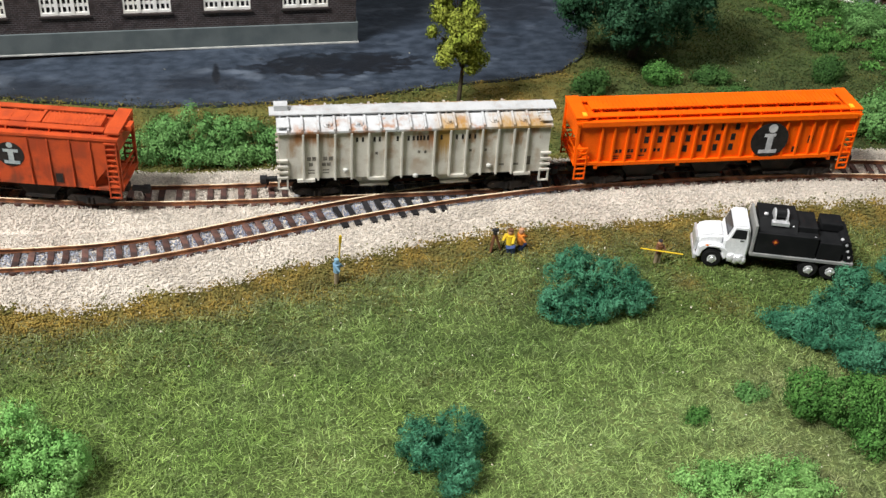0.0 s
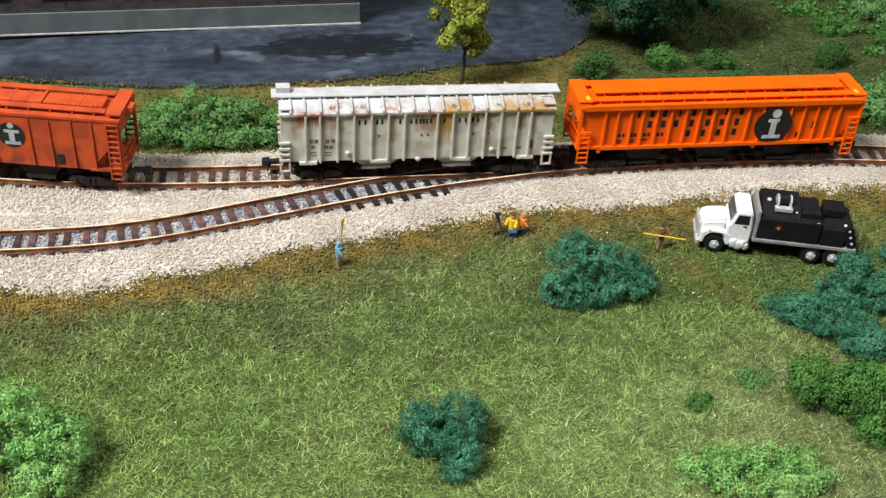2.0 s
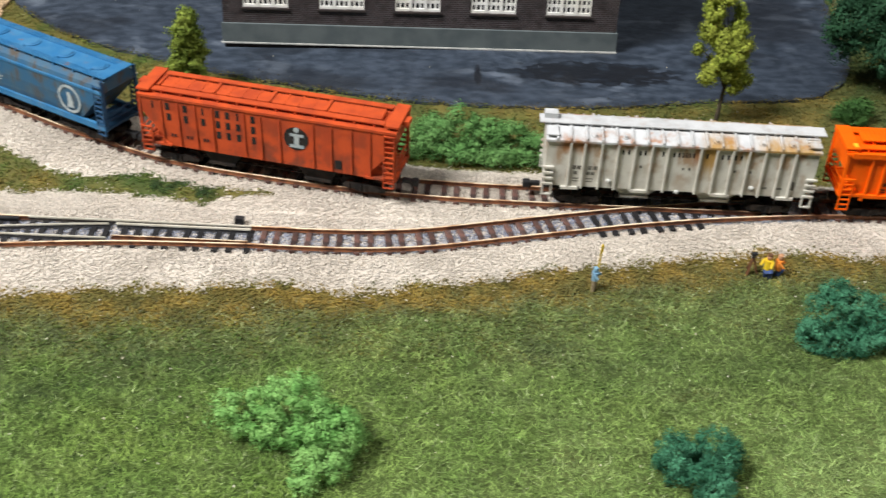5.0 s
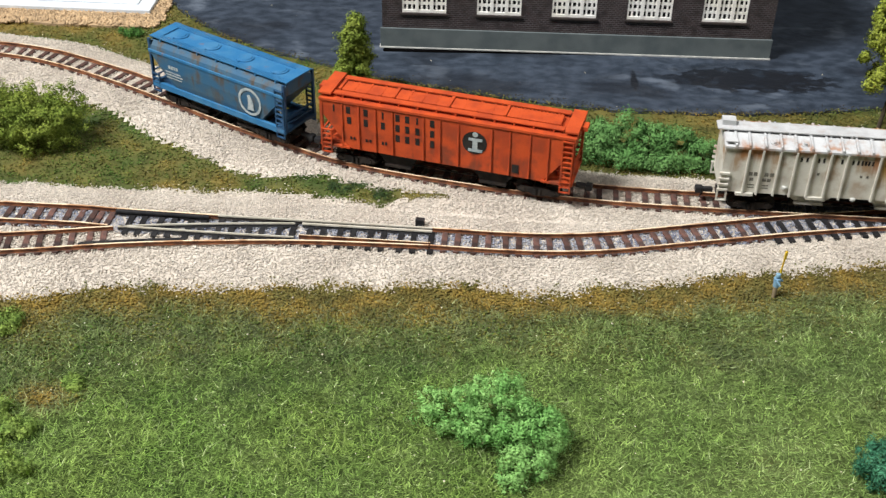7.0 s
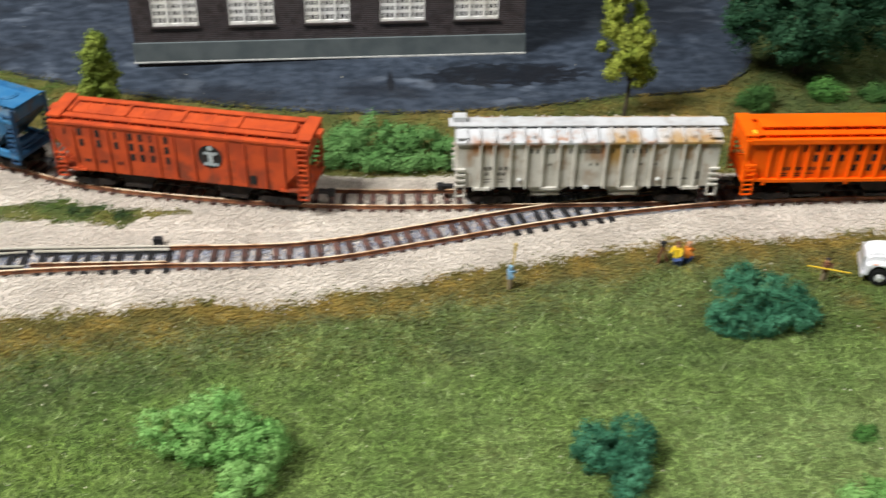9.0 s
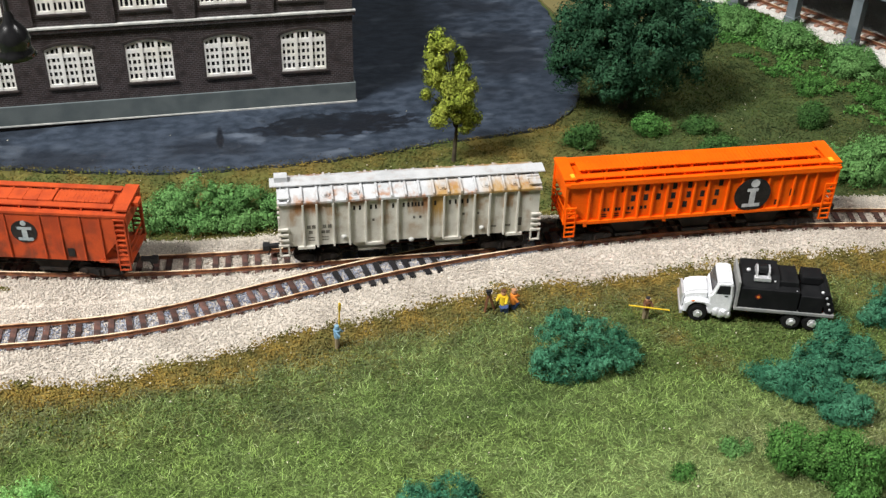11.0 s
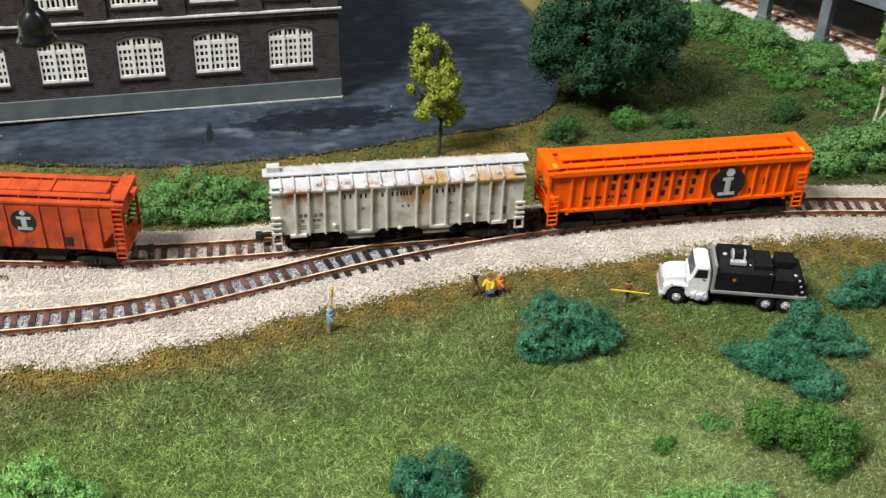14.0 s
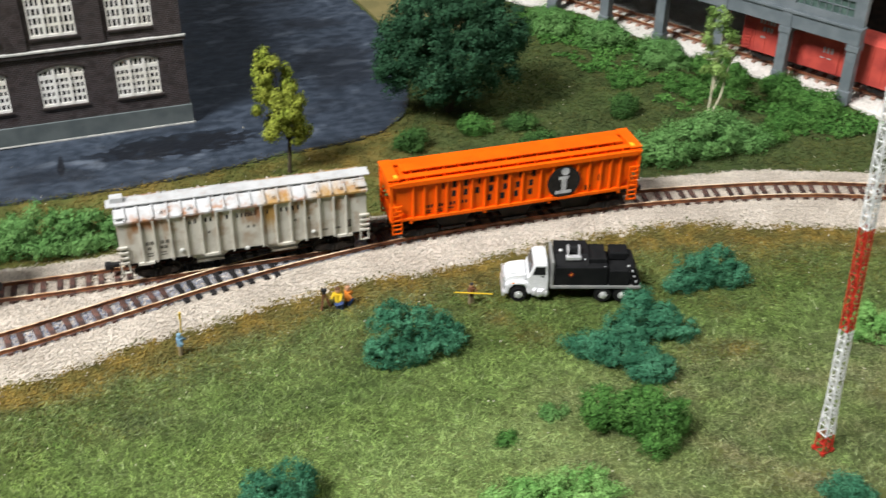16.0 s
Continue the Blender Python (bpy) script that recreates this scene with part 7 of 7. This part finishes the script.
bush("leafy green hedge of clumped foam behind the track", -0.0110, 0.3740, 0, 0, 0, M_HEDGE, 7000, 0.00075, blobs=[
    (-0.022, 0.002, 0.005, 0.008, 0.007, 0.006), (-0.011, 0.003, 0.008, 0.008, 0.007, 0.008), (-0.002, 0.003, 0.010, 0.008, 0.006, 0.010), (0.008, 0.001, 0.008, 0.008, 0.006, 0.008), (0.017, -0.002, 0.008, 0.008, 0.006, 0.008),
    (0.026, -0.003, 0.006, 0.007, 0.006, 0.006), (-0.004, -0.004, 0.004, 0.010, 0.004, 0.004), (0.012, -0.005, 0.004, 0.010, 0.004, 0.004)])
bush("yellow-green leafy bush on the grassy island", -0.2440, 0.3720, 0.044, 0.032, 0.026, M_OLIVE, 11000, 0.00072, 0, 5, 16)
bush("small dark green bush by the yard's edge", 0.1490, 0.4140, 0.014, 0.012, 0.011, M_SHRUB, 1600, 0.0008, 0, 21)
bush("small light green bush under the dark tree", 0.1830, 0.4210, 0.016, 0.012, 0.009, M_MIDGREEN, 1500, 0.0008, 0, 22)
bush("small green bush under the dark tree", 0.2040, 0.4200, 0.016, 0.010, 0.006, M_SHRUB, 1100, 0.0008, 0, 23)
bush("rounded dark green shrub on open turf", 0.2580, 0.4180, 0.014, 0.012, 0.011, M_SHRUB, 1600, 0.0008, 0, 24)
bush("green shrub close behind the orange car", 0.2050, 0.3990, 0.018, 0.012, 0.009, M_SHRUB, 1400, 0.0008, 0, 25)
bush("broad green leafy thicket behind the track", 0.2700, 0.3700, 0, 0, 0, M_HEDGE, 7000, 0.0009, blobs=[
    (-0.026, 0.004, 0.006, 0.010, 0.008, 0.007), (-0.014, 0.000, 0.006, 0.010, 0.009, 0.008), (-0.004, 0.004, 0.007, 0.011, 0.009, 0.008), (0.008, 0.002, 0.009, 0.011, 0.010, 0.009), (0.018, 0.006, 0.007, 0.011, 0.010, 0.008), (0.030, 0.0, 0.004, 0.010, 0.008, 0.005)])
for i, (x, y, w, d, h) in enumerate(((0.262, 0.525, 0.034, 0.024, 0.012), (0.285, 0.500, 0.030, 0.026, 0.013), (0.303, 0.468, 0.032, 0.024, 0.013), (0.322, 0.438, 0.030, 0.022, 0.012), (0.340, 0.413, 0.026, 0.020, 0.012), (0.353, 0.395, 0.022, 0.018, 0.010))):
    bush("dense green hedge clump along the gravel yard", x, y, w, d, h, M_HEDGE if i < 3 else M_MIDGREEN, 2600, 0.0009, -58, 40 + i, 8, "hedge clumps along the gravel yard")
for i, (x, y, w) in enumerate(((0.330, 0.385, 0.02), (0.300, 0.430, 0.026), (0.275, 0.450, 0.022), (0.310, 0.372, 0.022))):
    bush("low green foam tuft in the turf", x, y, w, w * 0.8, 0.005 + 0.1 * w, M_MIDGREEN, 1200, 0.0007, 0, 60 + i, 6, "low foam tufts")
for i, (x, y, w) in enumerate(((-0.118, 0.3435, 0.016), (-0.104, 0.3400, 0.010), (-0.112, 0.3450, 0.008))):
    bush("dark low foam tuft at the island's edge", x, y, w, w * 0.5, 0.003, M_MOSS, 700, 0.0006, 0, 70 + i, 5, "low foam tufts")


for i, (x, y, w, h) in enumerate(((-0.2140, 0.2585, 0.016, 0.004), (-0.1960, 0.2130, 0.016, 0.005), (-0.1930, 0.1990, 0.020, 0.006), (-0.1835, 0.2340, 0.006, 0.002), (-0.2020, 0.2220, 0.012, 0.004), (-0.2050, 0.1900, 0.024, 0.007), (-0.1800, 0.1860, 0.014, 0.005))):
    bush("bright lime-green foam tuft at the layout's edge", x, y, w, w * 0.7, h, M_LIME, 900, 0.0006, 0, 80 + i, 6, "lime foam tufts")


def tree(label, x, y, height_, trunk_r, crown, material, bark, n, bit, limbs=9, seed=3, lean=(0, 0), forks=1, puff=None):
    """A tapered trunk with limbs and a crown of many small clumps."""
    g = np.random.default_rng(seed)
    thing = tagged(new("tree"), label, "tree")
    bm = bmesh.new()
    for k in range(forks):
        top = Vector((lean[0] + 0.009 * k, lean[1], height_ * (0.78 - 0.1 * k)))
        pts = [Vector((0, 0, 0)), top * 0.35 + Vector((g.uniform(-1, 1), g.uniform(-1, 1), 0)) * trunk_r * (1 + 2 * k), top * 0.7, top]
        for i in range(3):
            rod(bm, pts[i], pts[i + 1], trunk_r * (1 - 0.28 * i), trunk_r * (1 - 0.28 * (i + 1)), 8)
    part("trunk", bm, bark, thing)
    for i in range(limbs):
        bm = bmesh.new()
        b = crown[i % len(crown)]
        z0 = height_ * g.uniform(0.25, 0.6)
        rod(bm, (lean[0] * z0 / height_, lean[1] * z0 / height_, z0), (b[0] * 0.9, b[1] * 0.9, b[2]), trunk_r * 0.38, trunk_r * 0.12, 6)
        part("limb", bm, bark, thing)
    p, own, face = lumps(crown, n // 16, 96, puff) if puff else lumps(crown, n // 7, 42, bit * 1.6)
    ob = flakes("crown", p, g.uniform(0.5, 1.35, len(p)) * bit * 0.8, material, 0.42, face)
    ob.parent = thing
    thing.matrix_world = pose(x, y, 0.0, 0, 0, 0)
    return thing


def crown_of(n, w, d, z0, z1, size, seed, taper=0.0):
    g = np.random.default_rng(seed)
    out = []
    for i in range(n):
        u = (i + 0.5) / n
        z = z0 + (z1 - z0) * u
        wide = math.sqrt(max(0.05, 1 - (2 * u - 0.85) ** 2)) * (1 - taper * u)
        a = i * 2.4 + g.uniform(-0.4, 0.4)
        r = g.uniform(0.45, 1.0)
        s = size * g.uniform(0.75, 1.2)
        out.append((math.cos(a) * w / 2 * wide * r, math.sin(a) * d / 2 * wide * r, z, s, s, s * 0.8))
    return out


YELLOW_CROWN = [(-0.0095, 0.001, 0.0475, 0.0042, 0.004, 0.0070), (-0.0105, 0.0, 0.041, 0.0040, 0.004, 0.0055), (-0.0085, 0.001, 0.0555, 0.0032, 0.003, 0.0030), (-0.005, 0.0, 0.0535, 0.0028, 0.003, 0.0025), (-0.0030, -0.002, 0.036, 0.0050, 0.004, 0.0050),
                (0.0035, 0.0, 0.040, 0.0035, 0.004, 0.0050), (0.0060, -0.001, 0.034, 0.0042, 0.004, 0.0036), (0.0010, -0.003, 0.031, 0.0058, 0.005, 0.0045), (-0.0050, 0.001, 0.024, 0.0050, 0.005, 0.0045), (0.0040, 0.0, 0.025, 0.0055, 0.005, 0.0050),
                (-0.0085, 0.0, 0.0205, 0.0026, 0.003, 0.0026), (0.0065, 0.001, 0.018, 0.0040, 0.004, 0.0036), (0.0115, 0.0, 0.0195, 0.0022, 0.002, 0.0020), (-0.0145, 0.001, 0.032, 0.0018, 0.002, 0.0022), (0.0030, 0.002, 0.0475, 0.0018, 0.002, 0.0030)]
DARK_CROWN = [(-0.022, -0.002, 0.030, 0.0105, 0.010, 0.0100), (-0.024, 0.004, 0.040, 0.0070, 0.008, 0.0070), (-0.026, 0.0, 0.021, 0.0062, 0.006, 0.0055), (-0.010, -0.012, 0.021, 0.0085, 0.007, 0.0075), (0.002, -0.013, 0.033, 0.0105, 0.009, 0.0105),
              (0.021, -0.004, 0.038, 0.0115, 0.011, 0.0110), (0.026, 0.006, 0.030, 0.0080, 0.008, 0.0070), (0.017, -0.010, 0.024, 0.0090, 0.008, 0.0070), (0.003, -0.012, 0.017, 0.0065, 0.006, 0.0050), (-0.014, 0.0, 0.049, 0.0100, 0.010, 0.0085),
              (0.002, -0.004, 0.052, 0.0100, 0.010, 0.0090), (0.014, 0.004, 0.051, 0.0095, 0.010, 0.0080), (-0.006, 0.010, 0.058, 0.0085, 0.008, 0.0060), (0.0, 0.014, 0.036, 0.0170, 0.011, 0.0150), (-0.012, -0.009, 0.037, 0.0085, 0.008, 0.0080), (0.011, -0.011, 0.044, 0.0070, 0.006, 0.0060)]
tree("slender yellow-green model tree at the yard's edge", 0.0915, 0.4080, 0.060, 0.0010, [(0.80 * b[0] - 0.0006, b[1], b[2], 0.84 * b[3], b[4], b[5]) for b in YELLOW_CROWN], M_YELLOWGREEN, M_BARK, 4200, 0.00085, 15, 4)
tree("small yellow-green model tree behind the faded red car", -0.1235, 0.4200, 0.033, 0.0010, crown_of(22, 0.013, 0.012, 0.006, 0.033, 0.0034, 5, 0.5), M_OLIVE, M_BARK, 4200, 0.0008, 10, 6)
tree("large dark green bushy model tree", 0.1775, 0.4450, 0.062, 0.0022, [tuple(v * k for v, k in zip(s, (1.10, 1.10, 1.03, 1.14, 1.14, 1.14))) for s in DARK_CROWN], M_DARKGREEN, M_BARK, 15000, 0.0010, 16, 9, puff=0.0025)
tree("thin pale-barked model tree with sparse green leaves", 0.2910, 0.3965, 0.060, 0.0007, crown_of(15, 0.017, 0.012, 0.024, 0.058, 0.0027, 12), M_BIRCHLEAF, M_BIRCH, 900, 0.0008, 9, 13, (0.002, 0.0), 2)

# leafy turf between the dark tree and the gravel yard
x, y = scatter(110000, 0.16, 0.375, 0.365, 0.55)
edge_x = np.interp(y, [0.37, 0.402, 0.434, 0.466, 0.50, 0.54, 0.56, 0.60], [0.376, 0.362, 0.339, 0.318, 0.301, 0.284, 0.258, 0.235])
leafy = wobble(x, y, 75.0, 3.0) + 0.5 * wobble(x, y, 260.0, 1.0) + 2.2 * smooth01(x + 0.6 * y, 0.50, 0.60) - 1.5
ok = (x < edge_x - 0.002) & (y > by(BACK, x) + 0.006) & (leafy > 0.0) & ~in_tar(x, y, -0.012)
x, y, leafy = x[ok], y[ok], leafy[ok]
p = np.stack([x, y, height(x, y) + RNG.uniform(0.0002, 0.0022, len(x)) * np.clip(0.5 + leafy, 0.4, 1.4)], 1)
tagged(flakes("leafy_turf", p, RNG.uniform(0.0005, 0.0011, len(x)), M_MIDGREEN, 0.55), "leafy green turf foam behind the track", "turf", kind="stuff")
